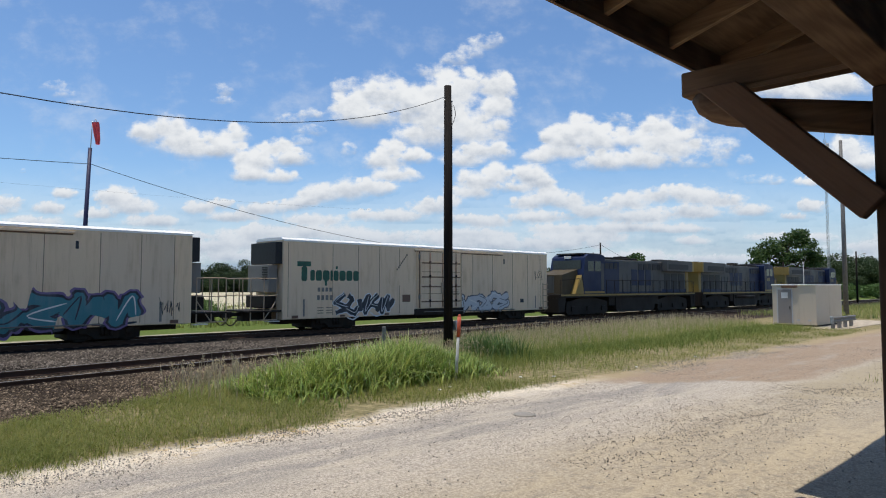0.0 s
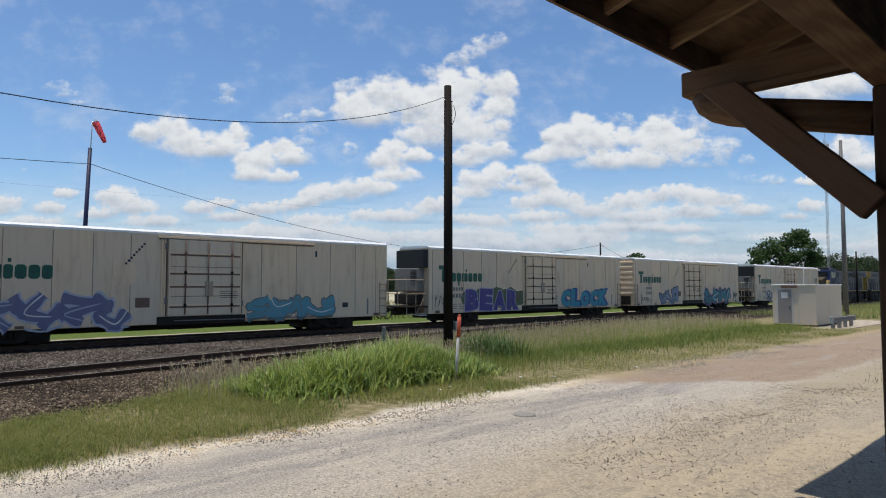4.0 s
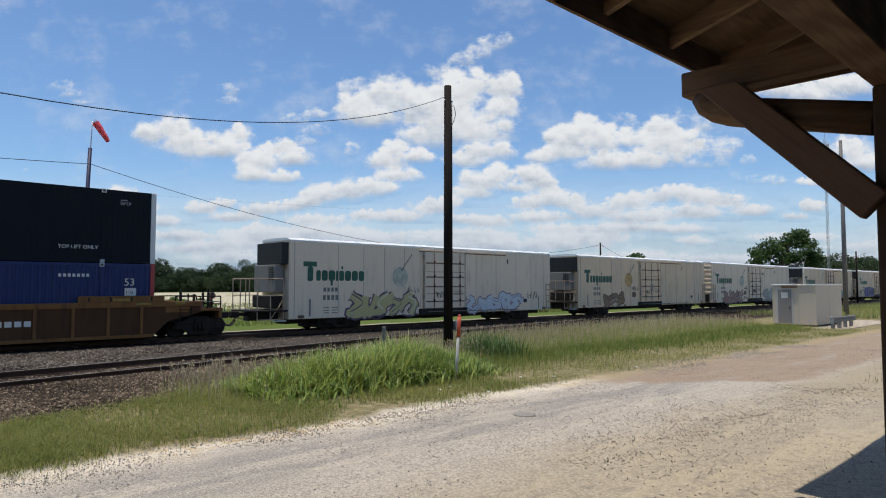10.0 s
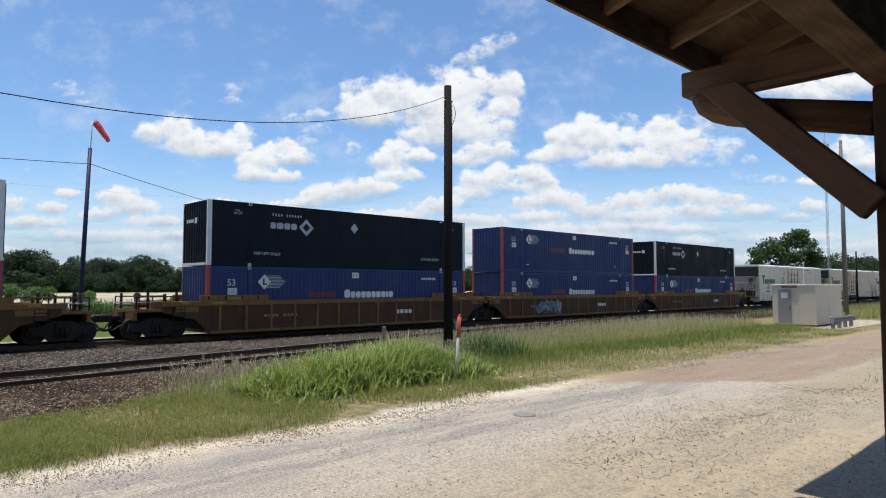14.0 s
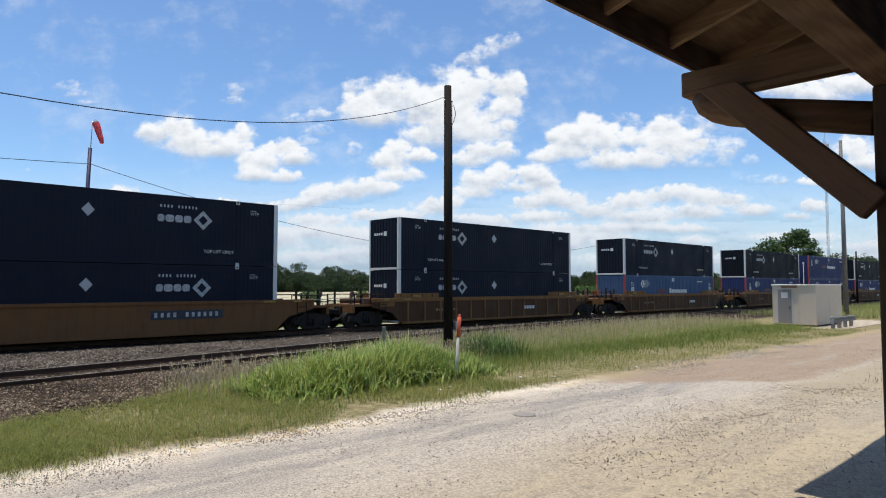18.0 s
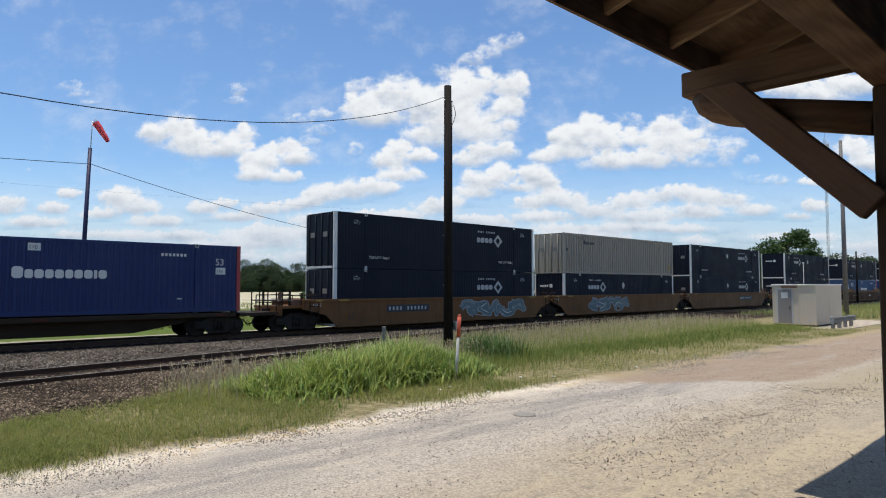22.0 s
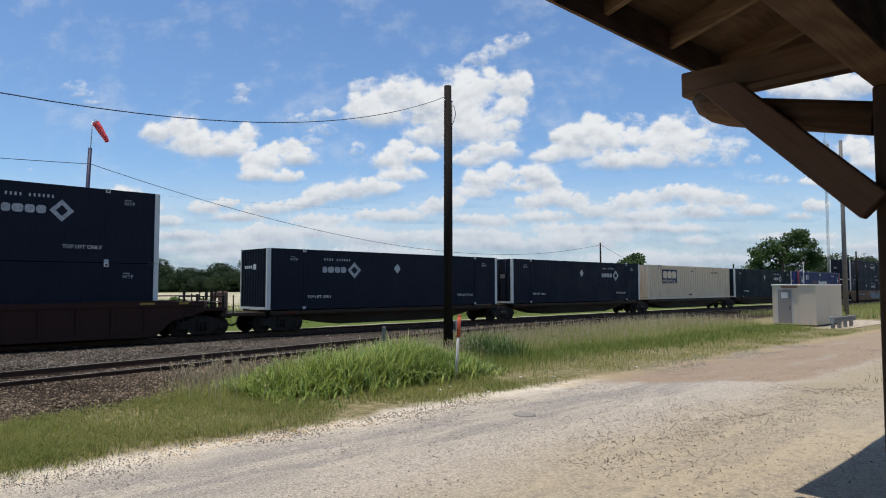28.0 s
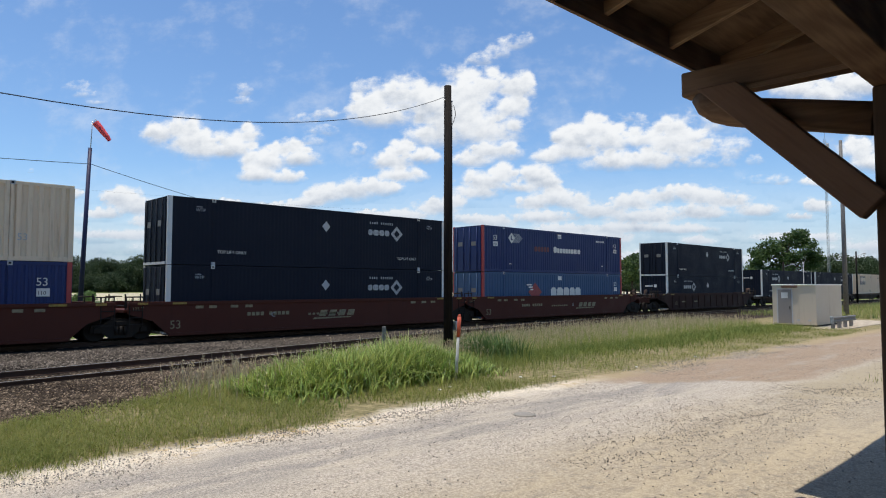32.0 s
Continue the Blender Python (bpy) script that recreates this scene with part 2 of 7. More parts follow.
def ground_material():
    m, nt, b, co = blank("ground", 0.95, 0.0, 0.08)
    sep = node(nt, "ShaderNodeSeparateXYZ", {0: co})
    x, y = sep.outputs[0], sep.outputs[1]
    wob = calc(nt, "MULTIPLY", calc(nt, "SUBTRACT", grain(nt, co, 0.45, 6, 0.62), 0.5), 3.2)
    wob2 = calc(nt, "MULTIPLY", calc(nt, "SUBTRACT", grain(nt, co, 1.9, 5, 0.65), 0.5), 1.6)
    yw = calc(nt, "ADD", y, calc(nt, "ADD", calc(nt, "MULTIPLY", wob, 0.35), calc(nt, "MULTIPLY", wob2, 0.55)))
    xw = calc(nt, "ADD", x, calc(nt, "MULTIPLY", wob, 2.2))
    fine = grain(nt, co, 26, 5, 0.75)
    mid = grain(nt, co, 5.0, 5, 0.65)
    big = grain(nt, co, 0.22, 4, 0.6)
    streak = grain(nt, stretch(nt, co, 0.16, 1.0, 1.0), 2.6, 5, 0.6)
    # bleached chip-seal with darker worn lanes, tan grit and reddish gravel
    grit_n = grain(nt, co, 60, 4, 0.8)
    worn = grain(nt, stretch(nt, co, 0.22, 1.0, 1.0), 1.3, 6, 0.65)
    sharp = calc(nt, "ADD", calc(nt, "MULTIPLY", fine, 0.55), calc(nt, "MULTIPLY", grit_n, 0.45))
    tar = blend(nt, grade(nt, sharp, 0.38, 0.62), (0.215, 0.185, 0.150), (0.64, 0.555, 0.45))
    tar = blend(nt, calc(nt, "MULTIPLY", grade(nt, streak, 0.45, 0.7), 0.55), tar, (0.52, 0.445, 0.34))
    slick = blend(nt, grade(nt, sharp, 0.38, 0.62), (0.165, 0.150, 0.132), (0.43, 0.385, 0.33))
    band = calc(nt, "MULTIPLY", grade(nt, yw, 6.9, 7.6), grade(nt, yw, 9.3, 8.6))
    tar = blend(nt, calc(nt, "MULTIPLY", band, calc(nt, "MULTIPLY", grade(nt, worn, 0.40, 0.58), 0.85)), tar, slick)
    grit = blend(nt, grade(nt, sharp, 0.36, 0.64), (0.235, 0.190, 0.135), (0.56, 0.475, 0.35))
    grit = blend(nt, calc(nt, "MULTIPLY", grade(nt, worn, 0.47, 0.62), 0.55), grit, (0.50, 0.41, 0.28))
    grit = blend(nt, calc(nt, "MULTIPLY", grade(nt, mid, 0.5, 0.68), 0.5), grit, (0.20, 0.18, 0.155))
    pale = blend(nt, grade(nt, sharp, 0.38, 0.62), (0.48, 0.405, 0.305), (0.86, 0.755, 0.60))
    pink = blend(nt, grade(nt, sharp, 0.36, 0.64), (0.225, 0.160, 0.108), (0.42, 0.32, 0.23))
    pink = blend(nt, calc(nt, "MULTIPLY", grade(nt, worn, 0.5, 0.66), 0.5), pink, (0.37, 0.325, 0.265))
    ochre = blend(nt, grade(nt, mid, 0.4, 0.65), pale, (0.46, 0.32, 0.14))
    road = blend(nt, grade(nt, calc(nt, "ADD", yw, calc(nt, "MULTIPLY", streak, 2.0)), 5.9, 7.9), grit, tar)
    xk = calc(nt, "ADD", xw, calc(nt, "MULTIPLY", calc(nt, "SUBTRACT", y, 7.4), 1.15))
    road = blend(nt, calc(nt, "MULTIPLY", grade(nt, xk, 15.8, 17.0), grade(nt, yw, 5.6, 6.3)), road, pink)
    road = blend(nt, calc(nt, "MULTIPLY", calc(nt, "MULTIPLY", grade(nt, xw, 15.8, 17.0), grade(nt, yw, 6.0, 5.3)), 0.75), road, (0.37, 0.305, 0.205))
    fringe = blend(nt, grade(nt, xw, 12.5, 16.5), blend(nt, grade(nt, big, 0.45, 0.6), pale, ochre), (0.36, 0.28, 0.165))
    road = blend(nt, grade(nt, yw, 9.1, 9.9), road, fringe)
    # verge, ballast and fields
    soil = blend(nt, grade(nt, mid, 0.35, 0.65), (0.15, 0.135, 0.06), (0.33, 0.265, 0.145))
    stones = blend(nt, grade(nt, sharp, 0.38, 0.62), (0.010, 0.007, 0.0055), (0.085, 0.062, 0.044))
    stones = blend(nt, calc(nt, "MULTIPLY", grade(nt, mid, 0.45, 0.7), 0.5), stones, (0.045, 0.030, 0.021))
    grey_bed = blend(nt, grade(nt, sharp, 0.38, 0.62), (0.022, 0.018, 0.015), (0.135, 0.114, 0.094))
    mid_y = node(nt, "ShaderNodeMapRange", {"Value": x, "From Min": 3.5, "From Max": 27.0, "To Min": 20.6, "To Max": 24.7}).outputs[0]
    stones = blend(nt, grade(nt, calc(nt, "SUBTRACT", yw, mid_y), -0.3, 0.5, 0.0, 0.8), stones, grey_bed)
    # Near-black ballast tone across the main line's bed.
    main_dark = blend(nt, grade(nt, sharp, 0.38, 0.62), (0.007, 0.006, 0.005), (0.048, 0.039, 0.031))
    stones = blend(nt, grade(nt, yw, 26.6, 27.2), stones, main_dark)
    lane = blend(nt, grade(nt, mid, 0.3, 0.7), (0.28, 0.24, 0.17), (0.44, 0.38, 0.28))
    lawn = blend(nt, grade(nt, mid, 0.3, 0.7), (0.065, 0.105, 0.018), (0.130, 0.160, 0.038))
    hay = blend(nt, grade(nt, mid, 0.3, 0.7), (0.40, 0.35, 0.22), (0.55, 0.49, 0.36))
    col = blend(nt, grade(nt, yw, 9.9, 10.5), road, soil)
    lim = node(nt, "ShaderNodeMapRange", {"Value": x, "From Min": 2.0, "From Max": 18.0, "To Min": 13.6, "To Max": 19.8}).outputs[0]
    col = blend(nt, grade(nt, calc(nt, "SUBTRACT", yw, lim), -0.5, 0.5), col, stones)
    col = blend(nt, grade(nt, yw, 32.7, 33.1), col, lane)
    col = blend(nt, grade(nt, yw, 33.5, 34.2), col, lawn)
    strip = calc(nt, "MULTIPLY", grade(nt, yw, 62, 70), grade(nt, yw, 265, 240))
    col = blend(nt, calc(nt, "MULTIPLY", strip, grade(nt, big, 0.34, 0.46)), col, hay)
    nt.links.new(col, b.inputs["Base Color"])
    relief(nt, b, calc(nt, "ADD", fine, calc(nt, "MULTIPLY", mid, 1.5)), 0.6, 0.03)
    return m


M["ground"] = ground_material()


# ---- building blocks ----
def part(name, bm, material, parent, label="", at=None):
    me = bpy.data.meshes.new(name)
    bm.to_mesh(me)
    bm.free()
    me.materials.append(material)
    return share(name, me, parent, at, label)


def share(name, me, parent, at=None, label=""):
    ob = new(name, me)
    ob.parent = parent
    if at is not None:
        ob.matrix_basis = at
    if label:
        ob["label"] = label
    return ob


def mesh_of(name, bm, material):
    me = bpy.data.meshes.new(name)
    bm.to_mesh(me)
    bm.free()
    me.materials.append(material)
    return me


def box(bm, x0, x1, y0, y1, z0, z1, bev=0.0):
    v = [bm.verts.new((x, y, z)) for z in (z0, z1) for y in (y0, y1) for x in (x0, x1)]
    fs = [bm.faces.new([v[i] for i in q]) for q in ((0, 2, 3, 1), (4, 5, 7, 6), (0, 1, 5, 4), (2, 6, 7, 3), (0, 4, 6, 2), (1, 3, 7, 5))]
    if bev:
        es = list({e for f in fs for e in f.edges})
        bmesh.ops.bevel(bm, geom=es, offset=bev, segments=2, affect="EDGES", profile=0.5)
    return bm


def boxed(*a, bev=0.0):
    return box(bmesh.new(), *a, bev=bev)


def rod(bm, a, b, r0, r1=None, seg=8, caps=True):
    a, b = Vector(a), Vector(b)
    r1 = r0 if r1 is None else r1
    ax = (b - a).normalized()
    u = ax.orthogonal().normalized()
    w = ax.cross(u)
    rings = []
    for c, r in ((a, r0), (b, r1)):
        rings.append([bm.verts.new(c + r * (math.cos(2 * math.pi * i / seg) * u + math.sin(2 * math.pi * i / seg) * w)) for i in range(seg)])
    for i in range(seg):
        f = bm.faces.new((rings[0][i], rings[0][(i + 1) % seg], rings[1][(i + 1) % seg], rings[1][i]))
        f.smooth = seg > 6
    if caps:
        bm.faces.new(rings[0][::-1])
        bm.faces.new(rings[1])
    return bm


def rods(runs, r, seg=6):
    bm = bmesh.new()
    for a, b in runs:
        rod(bm, a, b, r, seg=seg)
    return bm


def tube(bm, pts, r, seg=5):
    """A bent round bar through a row of points."""
    rings = []
    for i, p in enumerate(pts):
        ax = (Vector(pts[min(i + 1, len(pts) - 1)]) - Vector(pts[max(i - 1, 0)])).normalized()
        u = ax.cross(Vector((0.31, 0.17, 0.93))).normalized()
        w = ax.cross(u)
        rings.append([bm.verts.new(Vector(p) + r * (math.cos(2 * math.pi * k / seg) * u + math.sin(2 * math.pi * k / seg) * w)) for k in range(seg)])
    for a, b in zip(rings, rings[1:]):
        for k in range(seg):
            bm.faces.new((a[k], a[(k + 1) % seg], b[(k + 1) % seg], b[k])).smooth = True
    bm.faces.new(rings[0][::-1])
    bm.faces.new(rings[-1])
    return bm


def bars(name, runs, r, material, parent, label="", seg=6):
    for p, q in runs:
        part(name, rod(bmesh.new(), p, q, r, seg=seg), material, parent, label)


def slab(bm, pts, y0, y1):
    """A polygon in x and z, given thickness in y."""
    n = len(pts)
    a = [bm.verts.new((x, y0, z)) for x, z in pts]
    c = [bm.verts.new((x, y1, z)) for x, z in pts]
    bm.faces.new(a)
    bm.faces.new(c[::-1])
    for i in range(n):
        bm.faces.new((a[i], c[i], c[(i + 1) % n], a[(i + 1) % n]))
    bmesh.ops.recalc_face_normals(bm, faces=bm.faces[:])
    return bm


def lathe(bm, profile, axis="y", seg=20, centre=(0, 0, 0)):
    """A ring body from (along, radius) pairs."""
    rings = []
    for d, r in profile:
        ring = []
        for i in range(seg):
            c, s = math.cos(2 * math.pi * i / seg) * r, math.sin(2 * math.pi * i / seg) * r
            p = (c, d, s) if axis == "y" else (c, s, d)
            ring.append(bm.verts.new(Vector(p) + Vector(centre)))
        rings.append(ring)
    for a, b in zip(rings, rings[1:]):
        for i in range(seg):
            bm.faces.new((a[i], a[(i + 1) % seg], b[(i + 1) % seg], b[i])).smooth = True
    bm.faces.new(rings[0][::-1])
    bm.faces.new(rings[-1])
    bmesh.ops.recalc_face_normals(bm, faces=bm.faces[:])
    return bm


TEXTS = {}


def lettering(text, size, material, parent, at, name="lettering"):
    key = (text, size, material.name)
    if key not in TEXTS:
        cu = bpy.data.curves.new("letters", "FONT")
        cu.body, cu.size, cu.extrude, cu.resolution_u = text, size, 0.003, 3
        tmp = new("letters", cu)
        me = bpy.data.meshes.new_from_object(tmp.evaluated_get(bpy.context.evaluated_depsgraph_get()))
        bpy.data.objects.remove(tmp)
        bpy.data.curves.remove(cu)
        me.materials.clear()
        me.materials.append(material)
        TEXTS[key] = me
    return share(name, TEXTS[key], parent, at @ pose(0, 0, 0, 90))


def strips(name, rects, y, material, parent, label="", t=0.006):
    """Flat painted bars on a wall that faces -y: each rect is x0, x1, z0, z1. A wordmark's shapes are parts of their own."""
    if name in ("wordmark", "reporting_mark", "reflector", "plate", "stencil") and len(rects) > 1:
        for r in rects:
            ob = strips("letter_shape" if name == "wordmark" else name, [r], y, material, parent, label, t)
        return ob
    bm = bmesh.new()
    for x0, x1, z0, z1 in rects:
        if name == "letter_shape" and z1 - z0 > 0.25:
            c = 0.22 * min(x1 - x0, z1 - z0)
            slab(bm, [(x0 + c, z0), (x1 - c, z0), (x1, z0 + c), (x1, z1 - c), (x1 - c, z1), (x0 + c, z1), (x0, z1 - c), (x0, z0 + c)], y - t, y)
        else:
            box(bm, x0, x1, y - t, y, z0, z1)
    return part(name, bm, material, parent, label)


def lattice(bm, c, z, half, y, rows=4):
    """A diamond of small diamonds, open in the middle."""
    s = half / rows
    for i in range(rows):
        for j in range(rows):
            if i in (0, rows - 1) or j in (0, rows - 1):
                u, v = c + (i - j) * s, z + (i + j - rows + 1) * s
                k = s
                bm.faces.new([bm.verts.new((u + p * k, y, v + q * k)) for p, q in ((-1, 0), (0, -1), (1, 0), (0, 1))])


LETTERS = {}


def block_word(parent, word, x0, x1, z0, z1, fill, edge, y, shade=None, bold=0.05, rim=0.055):
    """A sprayed word in fat block letters: each letter a fill on a wider outline, with a thrown shade."""
    def shape(ch, offset):
        if (ch, offset) not in LETTERS:
            cu = bpy.data.curves.new("letters", "FONT")
            cu.body, cu.size, cu.offset, cu.resolution_u = ch, 1.0, offset, 2
            tmp = new("letters", cu)
            LETTERS[ch, offset] = bpy.data.meshes.new_from_object(tmp.evaluated_get(bpy.context.evaluated_depsgraph_get()))
            bpy.data.objects.remove(tmp)
            bpy.data.curves.remove(cu)
        return LETTERS[ch, offset]
    cell = (x1 - x0) / len(word)
    for i, ch in enumerate(word):
        inner = shape(ch, bold)
        xs, zs = [v.co.x for v in inner.vertices], [v.co.y for v in inner.vertices]
        kx, kz = cell * 0.94 / (max(xs) - min(xs)), (z1 - z0) / (max(zs) - min(zs))
        kz *= 1.0 + 0.05 * math.sin(2.1 * i)
        for offset, material, depth, dx, dz in ((bold + rim, shade, 0.002, 0.22, 0.06), (bold + rim, edge, 0.005, 0.0, 0.0), (bold, fill, 0.008, 0.0, 0.0)):
            if material is None:
                continue
            me = shape(ch, offset).copy()
            me.materials.clear()
            me.materials.append(material)
            for v in me.vertices:
                p, q = (v.co.x - min(xs)) * kx, (v.co.y - min(zs)) * kz
                v.co = (x0 + i * cell + cell * 0.03 + p + 0.05 * q + dx, y - depth - 0.0002 * (i % 3), z0 + q + dz + 0.03 * math.sin(3 * p + i))
            share("graffiti", me, parent)


def smear(parent, x0, x1, z0, z1, material, y, seed, blobs=9):
    """An uneven cloud of sprayed colour behind a piece."""
    rnd = random.Random(seed)
    bm = bmesh.new()
    last = None
    n = blobs * 6
    for i in range(n + 1):
        k = i / n
        swell = math.sin(math.pi * k) ** 0.3 if 0 < k < 1 else 0.0
        top = (0.42 + 0.06 * math.sin(9 * k * math.pi) + rnd.uniform(-0.03, 0.03)) * swell
        low = (0.42 + 0.05 * math.sin(7 * k * math.pi + 1)) * swell
        mid, h = (z0 + z1) / 2, z1 - z0
        row = [bm.verts.new((x0 + (x1 - x0) * k, y - 0.001, mid - low * h)), bm.verts.new((x0 + (x1 - x0) * k, y - 0.001, mid + (top + 0.02) * h))]
        if last:
            bm.faces.new((last[0], row[0], row[1], last[1]))
        last = row
    part("graffiti", bm, material, parent)


def word_shapes(x, z, h, widths, gap=0.25, tall_first=0.0):
    """Plain upright blocks, as wide as the characters of a wordmark."""
    out = []
    for i, w in enumerate(widths):
        out.append((x, x + w, z, z + h * (1 + (tall_first if i == 0 else 0))))
        x += w + gap * h
    return out


def sprayed(parent, x0, x1, z0, z1, n, fill, edge, y, seed, lean=0.15, halo=None):
    """Spray-painted piece: fat looping strokes with an outline, on a wall that faces -y; each stroke is a part."""
    rnd = random.Random(seed)
    w, h = (x1 - x0) / n, z1 - z0

    def ribbon(path, r, depth, material, k):
        pts = []
        for i in range(len(path) - 1):
            p0, p1, p2, p3 = path[max(i - 1, 0)], path[i], path[i + 1], path[min(i + 2, len(path) - 1)]
            for s in range(5):
                t = s / 5
                pts.append(tuple(0.5 * (2 * p1[c] + (p2[c] - p0[c]) * t + (2 * p0[c] - 5 * p1[c] + 4 * p2[c] - p3[c]) * t ** 2 + (3 * p1[c] - p0[c] - 3 * p2[c] + p3[c]) * t ** 3) for c in (0, 1)))
        pts.append(path[-1])
        bm = bmesh.new()
        last = None
        m = len(pts)
        for i, (px, pz) in enumerate(pts):
            ax, az = pts[min(i + 1, m - 1)][0] - pts[max(i - 1, 0)][0], pts[min(i + 1, m - 1)][1] - pts[max(i - 1, 0)][1]
            ln = math.hypot(ax, az) or 1
            e = r * (1 + 0.18 * math.sin(i * 0.9 + k)) * (0.45 if i in (0, m - 1) else 1)
            yy = y - depth - 0.0022 * i / m
            row = [bm.verts.new((px - az / ln * e, yy, pz + ax / ln * e)), bm.verts.new((px + az / ln * e, yy, pz - ax / ln * e))]
            if last:
                bm.faces.new((last[0], last[1], row[1], row[0]))
            last = row
        part("graffiti", bm, material, parent)
    shapes = (((-1, -0.6), (-0.4, 0.9), (-0.1, -0.9), (0.5, 0.7), (1, -0.4)), ((-1, 0.2), (-0.2, 1), (0.9, 0.6), (0.2, -0.3), (1, -0.9)), ((1, 0.9), (0.2, -0.2), (-0.9, 0.4), (-0.3, -1), (0.9, -0.6)),
              ((-0.9, -1), (0.1, -0.2), (-0.7, 0.8), (0.8, 0.9), (0.3, -0.8)), ((0, 1), (-0.9, -0.1), (0.2, -0.5), (0.9, 0.4), (0.1, -1)), ((-0.6, 1), (0.7, 0.3), (-0.9, -0.3), (0.9, -0.9)))
    for k in range(n):
        cx, sh = x0 + w * (k + 0.5), rnd.uniform(-lean, lean) + 0.12
        tall = rnd.uniform(0.85, 1.12)
        path = []
        fu, fv = rnd.choice((-1, 1)), rnd.choice((-1, 1))
        for u, v in rnd.choice(shapes):
            u, v = u * fu, v * fv
            path.append((cx + w * 0.56 * u + sh * h * v * 0.5 + rnd.uniform(-0.16, 0.16) * w, (z0 + z1) / 2 + h * (0.36 * v * tall + rnd.uniform(-0.06, 0.06))))
        full = []
        for p, q in zip(path, path[1:]):
            full += [p, (p[0] * 0.85 + q[0] * 0.15, p[1] * 0.85 + q[1] * 0.15), (p[0] * 0.15 + q[0] * 0.85, p[1] * 0.15 + q[1] * 0.85)]
        full.append(path[-1])
        r = min(w * 1.1, h) * rnd.uniform(0.13, 0.19)
        if halo is not None:
            ribbon(full, r * 1.75, 0.002 + 0.001 * (k % 2), halo, k)
        ribbon(full, r * 1.36, 0.0052 + 0.0003 * (k % 3), edge, k)
        ribbon(full, r * 0.95, 0.0084 + 0.0003 * (k % 3), fill, k)
        ribbon([(px + r * 0.1, pz + r * 0.3) for px, pz in path[:3]], r * 0.12, 0.0125, M["white"] if k % 2 else edge, k)
        # drips and stray strokes round the letters
        if k % 2:
            ribbon([(cx - w * 0.5, z0 + h * rnd.uniform(0.0, 0.25)), (cx, z0 + h * rnd.uniform(-0.05, 0.12)), (cx + w * 0.55, z0 + h * rnd.uniform(0.0, 0.2))], r * 0.22, 0.0016, edge, k)


def scrawl(parent, x, z, w, h, material, y, seed):
    """A thin sprayed scribble of a few loose strokes."""
    rnd = random.Random(seed)
    n = 4
    for g in range(n):
        bm = bmesh.new()
        cx, s = x + w * (g + 0.5) / n, w / n
        pts = [(cx + s * rnd.uniform(-0.55, 0.5), z + h * (q + rnd.uniform(-0.18, 0.18))) for q in rnd.choice(((0.1, 0.9, 0.4, 0.8, 0.1), (0.9, 0.1, 0.5, 0.2), (0.5, 0.9, 0.6, 0.1, 0.3, 0.5), (0.2, 0.8, 0.1, 0.9)))]
        tube(bm, [(px, y, pz) for px, pz in pts], 0.016, 4)
        ob = part("graffiti", bm, material, parent)
    return ob


SPRAY = {}


def spray(r, g, b):
    key = (r, g, b)
    if key not in SPRAY:
        SPRAY[key] = paint("spray_paint", key, tuple(min(0.8, c * 0.45 + 0.16) for c in key), 0.5, 0.6, low=0.46, high=0.64, fine=0.25)
    return SPRAY[key]


# ---- ground and tracks ----
MAIN_Y, RAIL_Z = 29.32, 0.21
KNOTS_X = np.array([-400, -60, -20, 3.5, 9.7, 18.5, 27, 38, 50, 700.0])
KNOTS_Y = np.array([-60, 12.6, 16.4, 19.3, 20.25, 21.85, 23.4, 24.6, 24.9, 24.9])


def siding_y(x):
    xs = np.asarray(x, float)
    return sum(np.interp(xs + d, KNOTS_X, KNOTS_Y) for d in np.linspace(-5, 5, 11)) / 11


def mesh_from(name, verts, faces, material, smooth=False):
    me = bpy.data.meshes.new(name)
    me.from_pydata(verts, [], faces)
    me.materials.append(material)
    if smooth:
        me.polygons.foreach_set("use_smooth", [True] * len(me.polygons))
    me.update()
    return me


def build_ground():
    def axis(lo, hi, fine_lo, fine_hi, step, coarse):
        a = np.arange(fine_lo, fine_hi + 1e-6, step)
        left = fine_lo - np.cumsum(np.geomspace(step * 2, coarse, 14))
        right = fine_hi + np.cumsum(np.geomspace(step * 2, coarse, 14))
        return np.concatenate([[lo], left[::-1][left[::-1] > lo], a, right[right < hi], [hi]])
    xs = axis(-4000, 4000, -20, 64, 0.7, 420)
    ys = axis(-4000, 4000, -4, 40, 0.5, 420)
    gx, gy = np.meshgrid(xs, ys)
    near = np.exp(-((gx - 20) / 45) ** 2) * (gy > -2)
    z = np.array([noise.noise((a * 0.35, b * 0.35, 3.0)) * 0.045 + noise.noise((a * 1.1, b * 1.1, 9.0)) * 0.012 for a, b in zip(gx.ravel(), gy.ravel())]).reshape(gx.shape) * near
    sd = np.abs(gy - siding_y(gx))
    md = np.abs(gy - MAIN_Y)
    bed = np.maximum(np.clip((3.2 - sd) / 1.6, 0, 1), np.clip((3.4 - md) / 1.6, 0, 1))
    z = z * (1 - bed) - 0.02 + bed * 0.045
    verts = np.stack([gx, gy, z], -1).reshape(-1, 3).tolist()
    w = len(xs)
    faces = [(j * w + i, j * w + i + 1, (j + 1) * w + i + 1, (j + 1) * w + i) for j in range(len(ys) - 1) for i in range(w - 1)]
    ob = new("ground", mesh_from("ground", verts, faces, M["ground"], True))
    tagged(ob, "bleached gravel road, weedy verge, dark ballast and flat fields", "ground", kind="structure")


